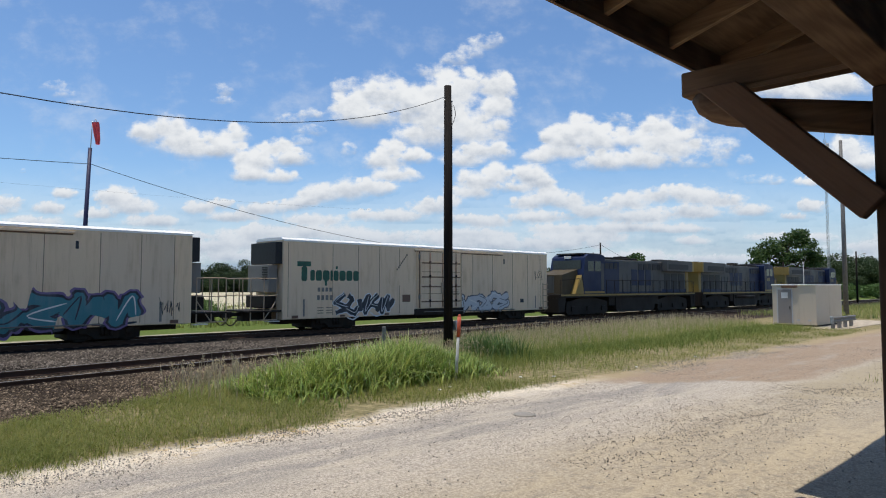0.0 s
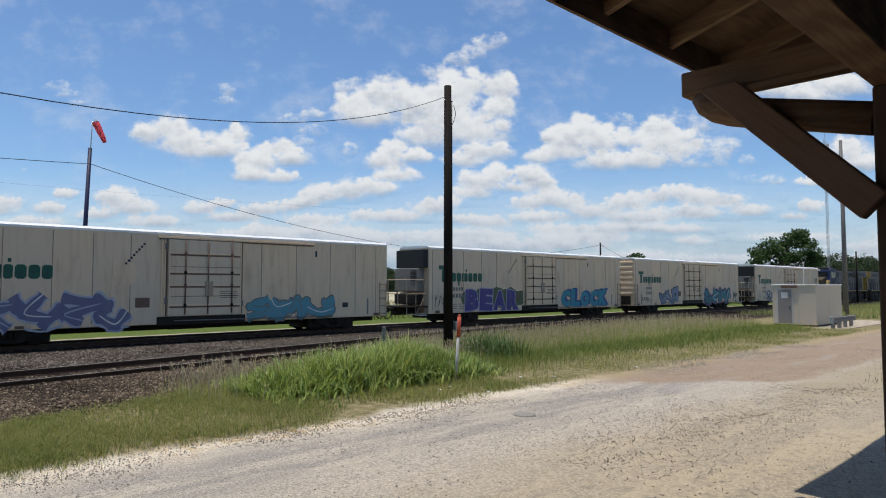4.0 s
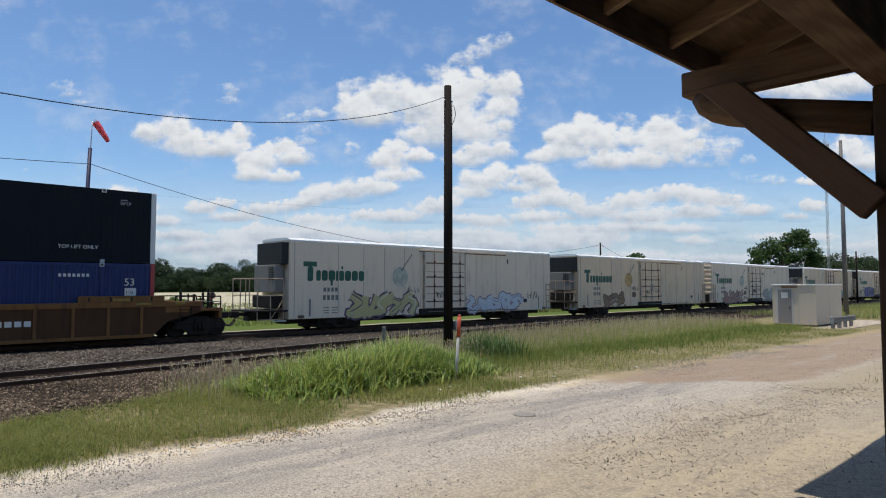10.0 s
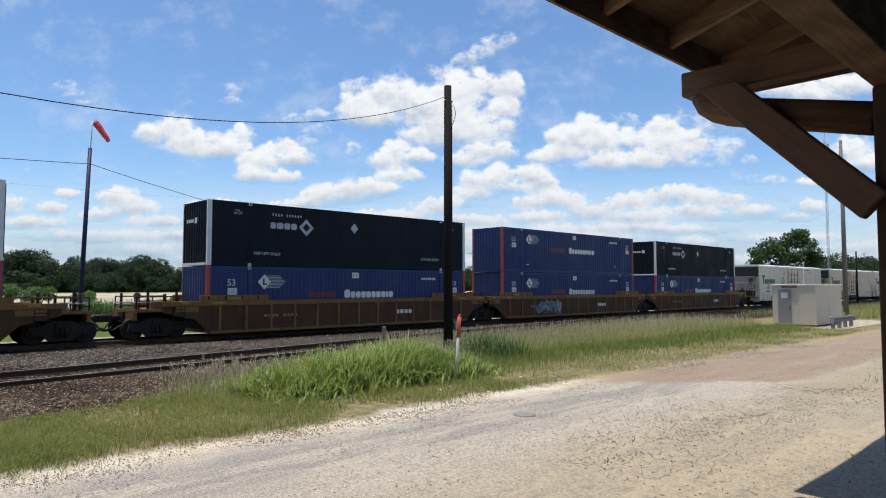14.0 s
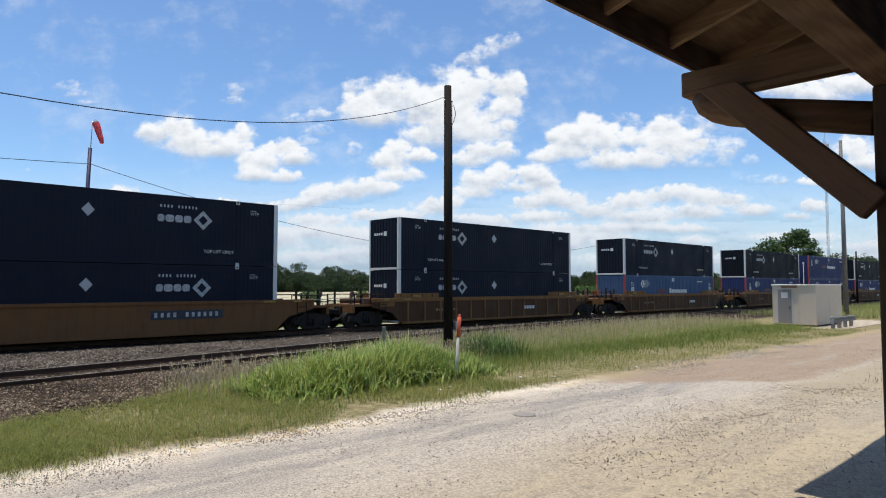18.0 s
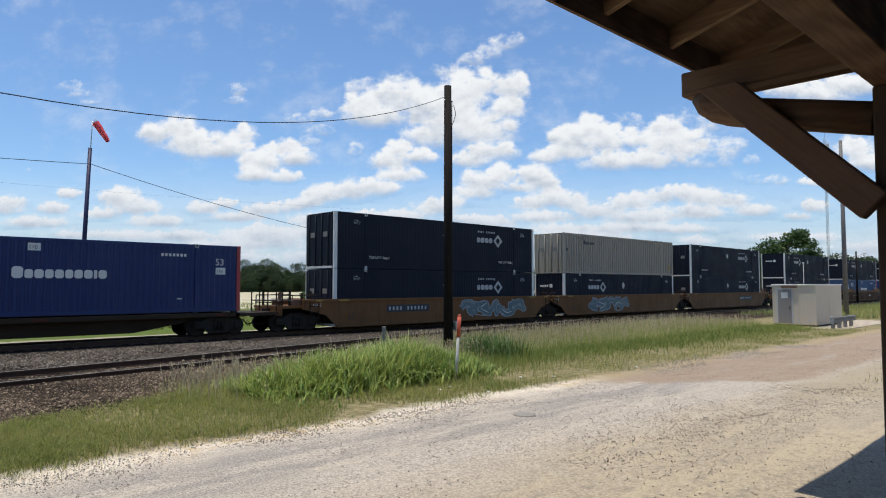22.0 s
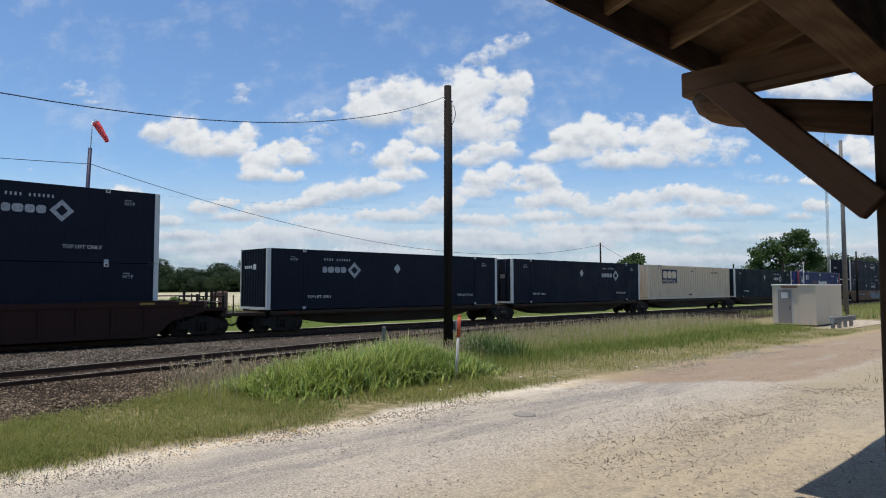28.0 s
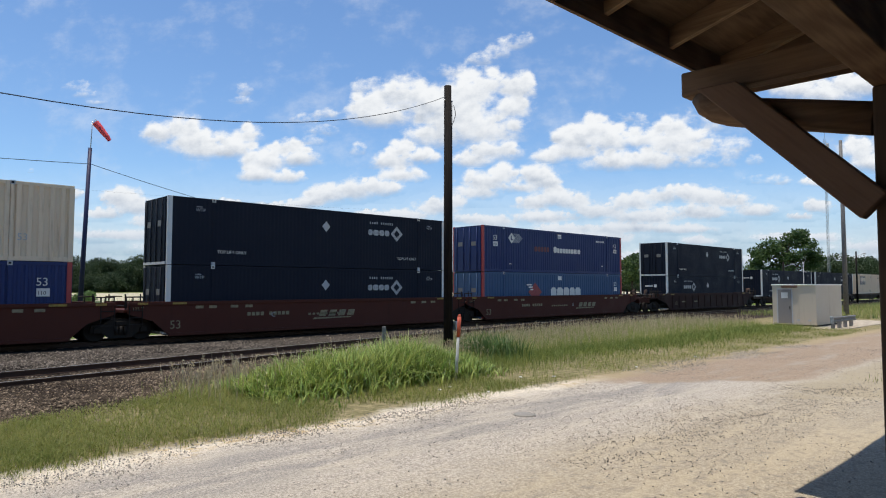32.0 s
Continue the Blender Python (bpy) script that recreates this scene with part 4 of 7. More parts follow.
# ---- depot porch ----
def build_porch():
    z0 = 2.4
    px = 6.68
    wall = part("wall_depot", boxed(-14, 7.89, -2.6, -2.4, -0.02, 6.0), M["timber_x"], None)
    tagged(wall, "brown board wall of the old depot", "wall", kind="structure")
    floor = part("porch_floor", boxed(-14, 7.4, -2.398, 1.30, -0.03, 0.42), M["concrete"], None)
    tagged(floor, "worn concrete porch floor", "floor", kind="structure")
    # Unseen block added beyond the porch; its eave casts the road shadow.
    blocker = tagged(new("depot_hall"), "unseen added block whose eave shades the road", "building", kind="structure")
    part("hall_wall", boxed(7.9, 12.6, -2.6, 1.40, -0.02, 6.2), M["timber_x"], blocker)
    part("hall_roof", boxed(7.9, 12.75, -3.4, 3.58, 6.202, 6.42, bev=0.02), M["deck"], blocker)
    header = tagged(part("porch_header", boxed(-14, 7.89, 1.19, 1.49, z0 + 1.712, z0 + 2.16, bev=0.012), M["timber_x"], None), "heavy brown timber header on porch posts", "beam", kind="structure")
    roof = tagged(new("porch_roof"), "dark timber porch roof with open rafters", "roof", kind="structure")
    rise = 0.28

    def under(y):
        return z0 + 2.48 + rise * (3.30 - y)
    raf = bmesh.new()
    slab_pts = [(3.27, under(3.27)), (-2.39, under(-2.39)), (-2.39, under(-2.39) + 0.21), (3.27, under(3.27) + 0.21)]
    a = [raf.verts.new((-0.034, y, z)) for y, z in slab_pts]
    b = [raf.verts.new((0.034, y, z)) for y, z in slab_pts]
    raf.faces.new(a)
    raf.faces.new(b[::-1])
    for i in range(4):
        raf.faces.new((a[i], b[i], b[(i + 1) % 4], a[(i + 1) % 4]))
    bmesh.ops.recalc_face_normals(raf, faces=raf.faces[:])
    me = mesh_of("rafter", raf, M["rafter_wood"])
    for i in range(18):
        share("rafter", me, roof, pose(7.72 - i * 1.245, 0, 0))
    # boards over the rafters, each a little apart
    n = 28
    for i in range(n):
        ya, yb = 3.34 - i * 0.206, 3.34 - (i + 1) * 0.206 - 0.004
        bm = bmesh.new()
        v = []
        for x in (-14, 7.87):
            for y, d in ((ya, 0), (yb, 0), (yb, 0.025), (ya, 0.025)):
                v.append(bm.verts.new((x, y, under(y) + 0.212 + d)))
        for q in ((0, 1, 2, 3), (7, 6, 5, 4), (0, 4, 5, 1), (1, 5, 6, 2), (2, 6, 7, 3), (3, 7, 4, 0)):
            bm.faces.new([v[k] for k in q])
        part("roof_board", bm, M["deck"], roof)
    part("fascia", boxed(-14, 7.87, 3.272, 3.31, z0 + 2.378, z0 + 2.72, bev=0.004), M["timber_x"], roof)
    gb = bmesh.new()
    gp = [(1.50, z0 + 2.24), (3.2, z0 + 2.24), (3.2, under(3.2) + 0.2), (1.50, under(1.5) + 0.2)]
    ga = [gb.verts.new((7.84, y, z)) for y, z in gp]
    gc = [gb.verts.new((7.865, y, z)) for y, z in gp]
    gb.faces.new(ga)
    gb.faces.new(gc[::-1])
    for i in range(4):
        gb.faces.new((ga[i], gc[i], gc[(i + 1) % 4], ga[(i + 1) % 4]))
    bmesh.ops.recalc_face_normals(gb, faces=gb.faces[:])
    part("gable_board", gb, M["timber_y"], roof)
    # the post with its outrigger, curved log and brace
    for post_x in (px, px - 12.4):
        frame_ = tagged(new("porch_post"), "brown timber porch post with outrigger and diagonal brace", "post", "posts along the porch")
        part("post", boxed(-0.15, 0.15, 1.19, 1.49, 0.42, z0 + 1.709, bev=0.02), M["timber_post"], frame_)
        part("outrigger", boxed(-0.11, 0.11, 1.495, 3.22, z0 + 1.975, z0 + 2.235, bev=0.025), M["timber_y"], frame_)
        bm = bmesh.new()
        bend = [(0.0, 1.495, z0 + 1.455), (0.0, 2.05, z0 + 1.588), (0.0, 2.55, z0 + 1.705), (0.0, 2.74, z0 + 1.756), (0.0, 2.87, z0 + 1.81), (0.0, 2.96, z0 + 1.88), (0.0, 3.00, z0 + 1.972)]
        tube(bm, bend, 0.148, 18)
        part("log", bm, M["timber_y"], frame_)
        lo, hi = Vector((0, 1.47, z0 + 0.665)), Vector((0, 2.73, z0 + 1.93))
        d = (hi - lo).normalized()
        s = Vector((0, -d.z, d.y)) * 0.140
        turn = Matrix.Translation(lo) @ Matrix.Rotation(-math.atan2(d.y, d.z), 4, "X")
        back = turn.inverted()
        bm = bmesh.new()
        vs = []
        for x in (-0.30, -0.125):
            row = []
            for q, up in ((lo - s, False), (lo - s, True), (lo + s, True), (lo + s, False)):
                if up:
                    q = q + d * ((z0 + 1.972 - q.z) / d.z)
                row.append(bm.verts.new(back @ (q + Vector((x, 0, 0)))))
            vs.append(row)
        bm.faces.new(vs[0])
        bm.faces.new(vs[1][::-1])
        for i in range(4):
            bm.faces.new((vs[0][i], vs[1][i], vs[1][(i + 1) % 4], vs[0][(i + 1) % 4]))
        bmesh.ops.recalc_face_normals(bm, faces=bm.faces[:])
        bmesh.ops.bevel(bm, geom=bm.edges[:], offset=0.012, segments=1, affect="EDGES")
        part("brace", bm, M["timber_z"], frame_, at=turn)
        frame_.matrix_basis = pose(post_x, 0, 0)


# ---- poles, shed and roadside things ----
def sagging(name, a, b, sag, r, label, n=28):
    bm = bmesh.new()
    a, b = Vector(a), Vector(b)
    pts = [a.lerp(b, i / n) - Vector((0, 0, 4 * sag * (i / n) * (1 - i / n))) for i in range(n + 1)]
    tube(bm, pts, r)
    tagged(part(name, bm, M["wire"], None), label, "cable")


def build_roadside():
    # old utility pole
    pole = tagged(new("utility_pole"), "dark creosoted utility pole standing in tall grass", "pole")
    px, py = at_bearing(0.0079, 22.0)
    bm = bmesh.new()
    rod(bm, (0, 0, -0.3), (-0.02, 0, 9.11), 0.165, 0.125, 14)
    part("shaft", bm, M["pole"], pole)
    bm = bmesh.new()
    rod(bm, (0.05, -0.14, 0.4), (0.05, -0.13, 8.6), 0.012, seg=5)
    for i in range(9):
        rod(bm, (0.09 + 0.09 * math.sin(i * 0.5), -0.16, 8.45 - i * 0.09), (0.09 + 0.09 * math.sin((i + 1) * 0.5), -0.16, 8.45 - (i + 1) * 0.09), 0.010, seg=4)
    part("ground_wire", bm, M["wire"], pole)
    part("meter_box", boxed(0.08, 0.26, -0.28, -0.14, 0.95, 1.25, bev=0.01), M["galv"], pole, "small grey metal box")
    part("bolt", rod(bmesh.new(), (-0.2, 0, 8.62), (0.2, 0, 8.62), 0.018), M["galv"], pole)
    pole.matrix_basis = pose(px, py, 0)
    # windsock mast
    mast = tagged(new("windsock_mast"), "tall dark pole with a red windsock on top", "windsock")
    mx, my = at_bearing(-0.5365, 45.0)
    bm = bmesh.new()
    rod(bm, (-0.24, 0.40, -0.3), (0.06, 0.17, 11.87), 0.17, 0.12, 12)
    part("shaft", bm, M["mast_blue"], mast)
    part("rod", rod(bmesh.new(), (0.08, 0.14, 11.8), (0.14, 0.10, 13.75), 0.030, 0.025), M["galv"], mast)
    ring = bmesh.new()
    for i in range(12):
        a, b = 2 * math.pi * i / 12, 2 * math.pi * (i + 1) / 12
        rod(ring, (0, 0.24 * math.cos(a), 0.24 * math.sin(a)), (0, 0.24 * math.cos(b), 0.24 * math.sin(b)), 0.018, seg=4)
    hoop = part("hoop", ring, M["galv"], mast, at=pose(0.30, -0.02, 13.62))
    bm = bmesh.new()
    last = None
    for k, r, d in ((0, 0.24, 0), (0.4, 0.225, 0.02), (0.8, 0.20, 0.07), (1.2, 0.17, 0.10), (1.5, 0.13, 0.16)):
        c = Vector((k, 0, -d))
        if last:
            rod(bm, last[0], c, last[1], r, 14, caps=False)
        last = (c, r)
    sock = part("sock", bm, M["sock"], mast, "faded red cloth sock")
    mast.matrix_basis = pose(mx, my, 0)
    # far pole and cables
    fx, fy = at_bearing(0.2372, 96.0)
    far = tagged(new("utility_pole"), "thin dark utility pole beyond the railway", "pole")
    part("shaft", rod(bmesh.new(), (0, 0, -0.3), (0, 0, 8.7), 0.15, 0.11, 10), M["pole"], far)
    far.matrix_basis = pose(fx, fy, 0)
    near = Vector((-12.95, 5.41, 6.93))
    sagging("overhead_cable", near, (px - 0.15, py - 0.05, 8.72), 2.80, 0.009, "black cable sagging from the utility pole", 40)
    sagging("overhead_cable", (mx + 0.12, my + 0.1, 10.75), (fx, fy, 8.4), 3.4, 0.020, "thin cable between the windsock mast and a far pole", 40)
    sagging("overhead_cable", (mx - 70, my - 5, 10.5), (mx + 0.12, my + 0.1, 10.75), 1.2, 0.022, "thin cable running to the windsock mast", 30)
    gx, gy = at_bearing(0.36, 190)
    sagging("overhead_cable", (fx, fy, 8.4), (gx, gy, 6.0), 1.5, 0.025, "thin far cable over the railway", 20)
    sagging("overhead_cable", (-60, 80, 14.6), (62, 80, 14.0), 1.3, 0.006, "faint cable across the sky", 30)
    # marker post and short grey post in the grass
    mk = tagged(new("marker_post"), "leaning white marker post with an orange cap", "marker post")
    kx, ky = at_bearing(0.0187, 17.1)
    part("post", rod(bmesh.new(), (0, 0, -0.1), (0.05, -0.05, 1.12), 0.040, 0.038, 12), M["soft_white"], mk)
    bm = bmesh.new()
    rod(bm, (0.05, -0.05, 1.10), (0.075, -0.07, 1.62), 0.050, 0.050, 12)
    rod(bm, (0.075, -0.07, 1.62), (0.077, -0.072, 1.68), 0.050, 0.025, 12)
    part("cap", bm, M["marker_orange"], mk, "orange plastic cap")
    mk.matrix_basis = pose(kx, ky, 0)
    gx, gy = at_bearing(-0.0884, 20.0)
    gp = part("short_post", boxed(-0.075, 0.075, -0.05, 0.05, -0.2, 1.19, bev=0.012), M["pole_grey"], None, at=pose(gx, gy, 0, 0, 0, 40))
    tagged(gp, "short weathered grey wooden post in the grass", "post")
    # equipment shed
    shed = tagged(new("equipment_shed"), "small white flat-roofed railway equipment shed", "shed")
    x0, x1, y0, y1, h = 43.0, 47.9, 13.0, 15.45, 2.50
    part("body", boxed(x0, x1, y0, y1, 0.10, h - 0.05, bev=0.02), M["shed"], shed)
    part("roof", boxed(x0 - 0.05, x1 + 0.05, y0 - 0.05, y1 + 0.05, h - 0.048, h + 0.02, bev=0.015), M["roof_white"], shed)
    part("base", boxed(x0 + 0.03, x1 - 0.03, y0 + 0.03, y1 - 0.03, -0.02, 0.098), M["dark"], shed)
    d = part("door", boxed(x0 - 0.035, x0 - 0.002, 14.35, 15.12, 0.16, 2.2, bev=0.006), M["shed_door"], shed, "grey steel door")
    part("handle", boxed(x0 - 0.085, x0 - 0.036, 14.42, 14.46, 1.0, 1.18, bev=0.008), M["black"], d)
    part("sign", boxed(x0 - 0.043, x0 - 0.0355, 14.55, 14.92, 1.68, 2.02), M["white"], d, "white paper sign")
    part("door_frame", box(box(boxed(x0 - 0.03, x0 - 0.002, 15.122, 15.18, 0.12, 2.26), x0 - 0.03, x0 - 0.002, 14.29, 14.348, 0.12, 2.26), x0 - 0.03, x0 - 0.002, 14.349, 15.121, 2.202, 2.26), M["grey"], shed)
    part("awning", boxed(x0 - 0.10, x0 - 0.002, 14.0, 14.9, 2.30, 2.44, bev=0.01), M["rust"], shed, "brown rusty vent hood")
    for yy in (13.3, 13.9):
        part("vent", boxed(x0 - 0.02, x0 - 0.002, yy, yy + 0.16, 0.32, 0.42), M["grey"], shed)
    part("panel_seam", boxed(x0 + 2.4, x0 + 2.42, y0 - 0.008, y0 - 0.001, 0.14, h - 0.06), M["shed"], shed)
    pad = part("shed_pad", boxed(x0 - 1.6, x1 + 6, y0 - 1.7, y1 + 0.4, -0.2, 0.012, bev=0.01), M["concrete"], None)
    tagged(pad, "pale gravelly concrete pad", "pad", kind="structure")
    stem = tagged(part("vent_pipe", rod(rod(bmesh.new(), (47.3, 15.0, h + 0.02), (47.3, 15.0, h + 1.35), 0.022), (47.3, 15.0, h + 1.35), (47.3, 15.0, h + 1.46), 0.055, 0.045, 10), M["soft_white"], None), "white vent pipe on the shed roof", "pipe")
    # guard rail before the shed
    g = tagged(new("guard_rail"), "short galvanised guard rail on wooden posts", "guard rail")
    for i in range(4):
        part("post", boxed(41.7 + i * 1.15, 41.86 + i * 1.15, 11.72, 11.9, -0.1, 0.55, bev=0.012), M["pole_grey"], g)
    bm = bmesh.new()
    prof = [(0.0, 0.36), (-0.05, 0.40), (-0.05, 0.46), (0.0, 0.50), (0.0, 0.54), (-0.05, 0.58), (-0.05, 0.64), (0.0, 0.68)]
    rows = []
    for x in (41.3, 45.7):
        rows.append([bm.verts.new((x, 11.70 + a, b)) for a, b in prof] + [bm.verts.new((x, 11.715 + a, b)) for a, b in prof[::-1]])
    k = len(rows[0])
    for i in range(k):
        bm.faces.new((rows[0][i], rows[1][i], rows[1][(i + 1) % k], rows[0][(i + 1) % k]))
    bm.faces.new(rows[0][::-1])
    bm.faces.new(rows[1])
    bmesh.ops.recalc_face_normals(bm, faces=bm.faces[:])
    part("beam", bm, M["dull_zinc"], g)
    part("end_cap", boxed(41.22, 41.31, 11.62, 11.80, 0.32, 0.72, bev=0.02), M["galv"], g)
    # lamp pole, radio mast and far lamp pole
    lx, ly = at_bearing(0.6045, 52.0)
    lp = tagged(new("lamp_pole"), "tall bare grey pole behind the shed", "pole")
    part("shaft", rod(bmesh.new(), (0, 0, -0.2), (-0.05, 0, 13.9), 0.19, 0.12, 12), M["pole_steel"], lp)
    lp.matrix_basis = pose(lx, ly, 0)
    tx, ty = at_bearing(0.5805, 200.0)
    tower = tagged(new("radio_mast"), "thin lattice radio mast with a small dish", "mast")
    legs = [(0.35 * math.cos(a), 0.35 * math.sin(a)) for a in (0.3, 2.4, 4.5)]
    for a, b in legs:
        part("leg", rod(bmesh.new(), (a, b, 0), (a, b, 47), 0.05, seg=6), M["galv"], tower)
    for i in range(31):
        z = 1.5 * i
        part("lacing", rods([((*legs[j], z), (*legs[(j + 1) % 3], z + 1.5)) for j in range(3)], 0.025, 4), M["galv"], tower)
    part("dish", lathe(bmesh.new(), [(-0.5, 0.2), (-0.3, 0.75), (0.0, 0.85), (0.05, 0.80)], "y", 16, (0, -0.6, 45)), M["grey"], tower)
    part("antenna", rod(bmesh.new(), (0, 0, 47), (0, 0, 50), 0.04, seg=6), M["galv"], tower)
    tower.matrix_basis = pose(tx, ty, 0)
    for k, dd, hh in ((0.622, 92.0, 7.2), (0.512, 88.0, 5.6), (0.437, 96.0, 5.6)):
        sx, sy = at_bearing(k, dd)
        sl = tagged(new("street_lamp"), "wooden pole with a small street lamp arm", "street lamp", "street lamps beyond the railway")
        part("shaft", rod(bmesh.new(), (0, 0, -0.2), (0, 0, hh), 0.14, 0.10, 10), M["pole"], sl)
        part("arm", rod(bmesh.new(), (0, 0, hh - 0.7), (1.2, -0.6, hh - 0.3), 0.03), M["galv"], sl)
        part("lamp_head", boxed(1.1, 1.7, -0.85, -0.5, hh - 0.36, hh - 0.2, bev=0.04), M["grey"], sl)
        sl.matrix_basis = pose(sx, sy, 0)
    # far farm shed with a pale roof
    hx, hy = at_bearing(0.088, 150.0)
    hs = tagged(new("farm_shed"), "low open shed with a pale metal roof", "shed")
    part("wall", boxed(-3.4, 3.4, -2, 2, 0, 2.4), M["wall_far"], hs)
    bm = slab(bmesh.new(), [(-3.9, 2.4), (3.9, 2.4), (3.4, 3.4), (-3.4, 3.4)], -2.4, 2.4)
    part("roof", bm, M["tin"], hs)
    for i in range(5):
        part("post", boxed(-3.3 + i * 1.6, -3.15 + i * 1.6, -2.3, -2.15, 0, 2.4), M["white"], hs)
    hs.matrix_basis = pose(hx, hy, 0, 0, 0, -40)
    # utility cover in the road
    cv = new("manhole_cover")
    tagged(cv, "dark iron cover set into the road", "cover")
    part("lid", lathe(bmesh.new(), [(-0.03, 0.20), (0.004, 0.20), (0.006, 0.18)], "z", 20), M["lid"], cv)
    part("ring", lathe(bmesh.new(), [(-0.03, 0.215), (0.001, 0.215), (0.002, 0.205)], "z", 24), M["lid"], cv)
    cv.matrix_basis = pose(9.95, 8.1, -0.02)
    # things lying about
    rnd = random.Random(8)
    for i in range(7):
        b = boxed(-0.05, 0.05, -0.03, 0.03, 0, 0.02, bev=0.006)
        tagged(part("litter", b, M["white"], None, at=pose(rnd.uniform(8, 22), rnd.uniform(10.2, 11.4), 0.01, 0, 0, rnd.uniform(0, 180))), "small pale scrap on the verge", "litter", "scraps on the verge")
    return sock


# ---- train ----
def run(t):
    """How far the train has come at t seconds, in metres."""
    u = t / 32.0
    return (((-2.9376 * u + 7.8706) * u + 5.667) * u + 453.9665) * u


TRAIN = []


def set_in_train(ob, x, z=0.0, turned=False):
    TRAIN.append((ob, x, z, turned))
    return ob


def wheel_mesh(r=0.43):
    bm = lathe(bmesh.new(), [(-0.07, r * 0.2), (-0.065, r * 0.9), (-0.07, r), (0.05, r * 1.0), (0.055, r * 1.06), (0.085, r * 1.06), (0.085, r * 0.85), (0.03, r * 0.8), (0.03, r * 0.3), (0.09, r * 0.2)], "y", 22)
    for a in (0.4, 2.5, 4.6):
        box(bm, r * 0.5 * math.cos(a) - 0.035, r * 0.5 * math.cos(a) + 0.035, -0.075, -0.055, r * 0.5 * math.sin(a) - 0.035, r * 0.5 * math.sin(a) + 0.035)
    return mesh_of("wheel", bm, M["dark"])


def truck_mesh(wb=1.76):
    bm = bmesh.new()
    h = wb / 2
    shape = [(-h - 0.26, 0.36), (-h - 0.20, 0.64), (-h + 0.10, 0.66), (-h + 0.42, 0.82), (-0.3, 0.88), (0.3, 0.88), (h - 0.42, 0.82), (h - 0.10, 0.66), (h + 0.20, 0.64), (h + 0.26, 0.36), (h - 0.18, 0.34), (h - 0.36, 0.24), (0.42, 0.12), (-0.42, 0.12), (-h + 0.36, 0.24), (-h + 0.18, 0.34)]
    for s in (-1, 1):
        slab(bm, shape, s * 1.02 - 0.07, s * 1.02 + 0.07)
        for q in (-h, h):
            box(bm, q - 0.14, q + 0.14, s * 1.11 - 0.05, s * 1.11 + 0.05, 0.33, 0.56, bev=0.03)
        for q in (-0.17, 0, 0.17):
            rod(bm, (q, s * 1.12, 0.26), (q, s * 1.12, 0.60), 0.07, seg=8)
    box(bm, -0.2, 0.2, -1.15, 1.15, 0.60, 0.80, bev=0.03)
    for q in (-h, h):
        rod(bm, (q, -0.95, 0.43), (q, 0.95, 0.43), 0.08)
    return mesh_of("truck", bm, M["dark"])


WHEEL, TRUCK = wheel_mesh(), truck_mesh()
AXLES = []


def truck(parent, x, wb=1.76):
    t = share("truck", TRUCK, parent, pose(x, 0, 0))
    for dx in (-wb / 2, wb / 2):
        for s in (-1, 1):
            share("wheel", WHEEL, t, pose(dx, s * 0.80, 0.43, 0, 0, 0 if s < 0 else 180))
    return t


def coupler_mesh():
    bm = bmesh.new()
    box(bm, -0.75, 0.0, -0.09, 0.09, 0.78, 0.96, bev=0.02)
    box(bm, -0.12, 0.28, -0.19, 0.13, 0.72, 1.02, bev=0.05)
    last = Vector((-0.2, -0.35, 0.75))
    for i in range(1, 9):
        q = Vector((-0.2 + 0.09 * i, -0.35, 0.75 - 0.38 * math.sin(math.pi * i / 9)))
        rod(bm, last, q, 0.03, seg=6)
        last = q
    return mesh_of("coupler", bm, M["dark"])


COUPLER = coupler_mesh()


def coupler(parent, x, left):
    share("coupler", COUPLER, parent, pose(x, 0, 0, 0, 0, 180 if left else 0))


L_REEFER = 20.51


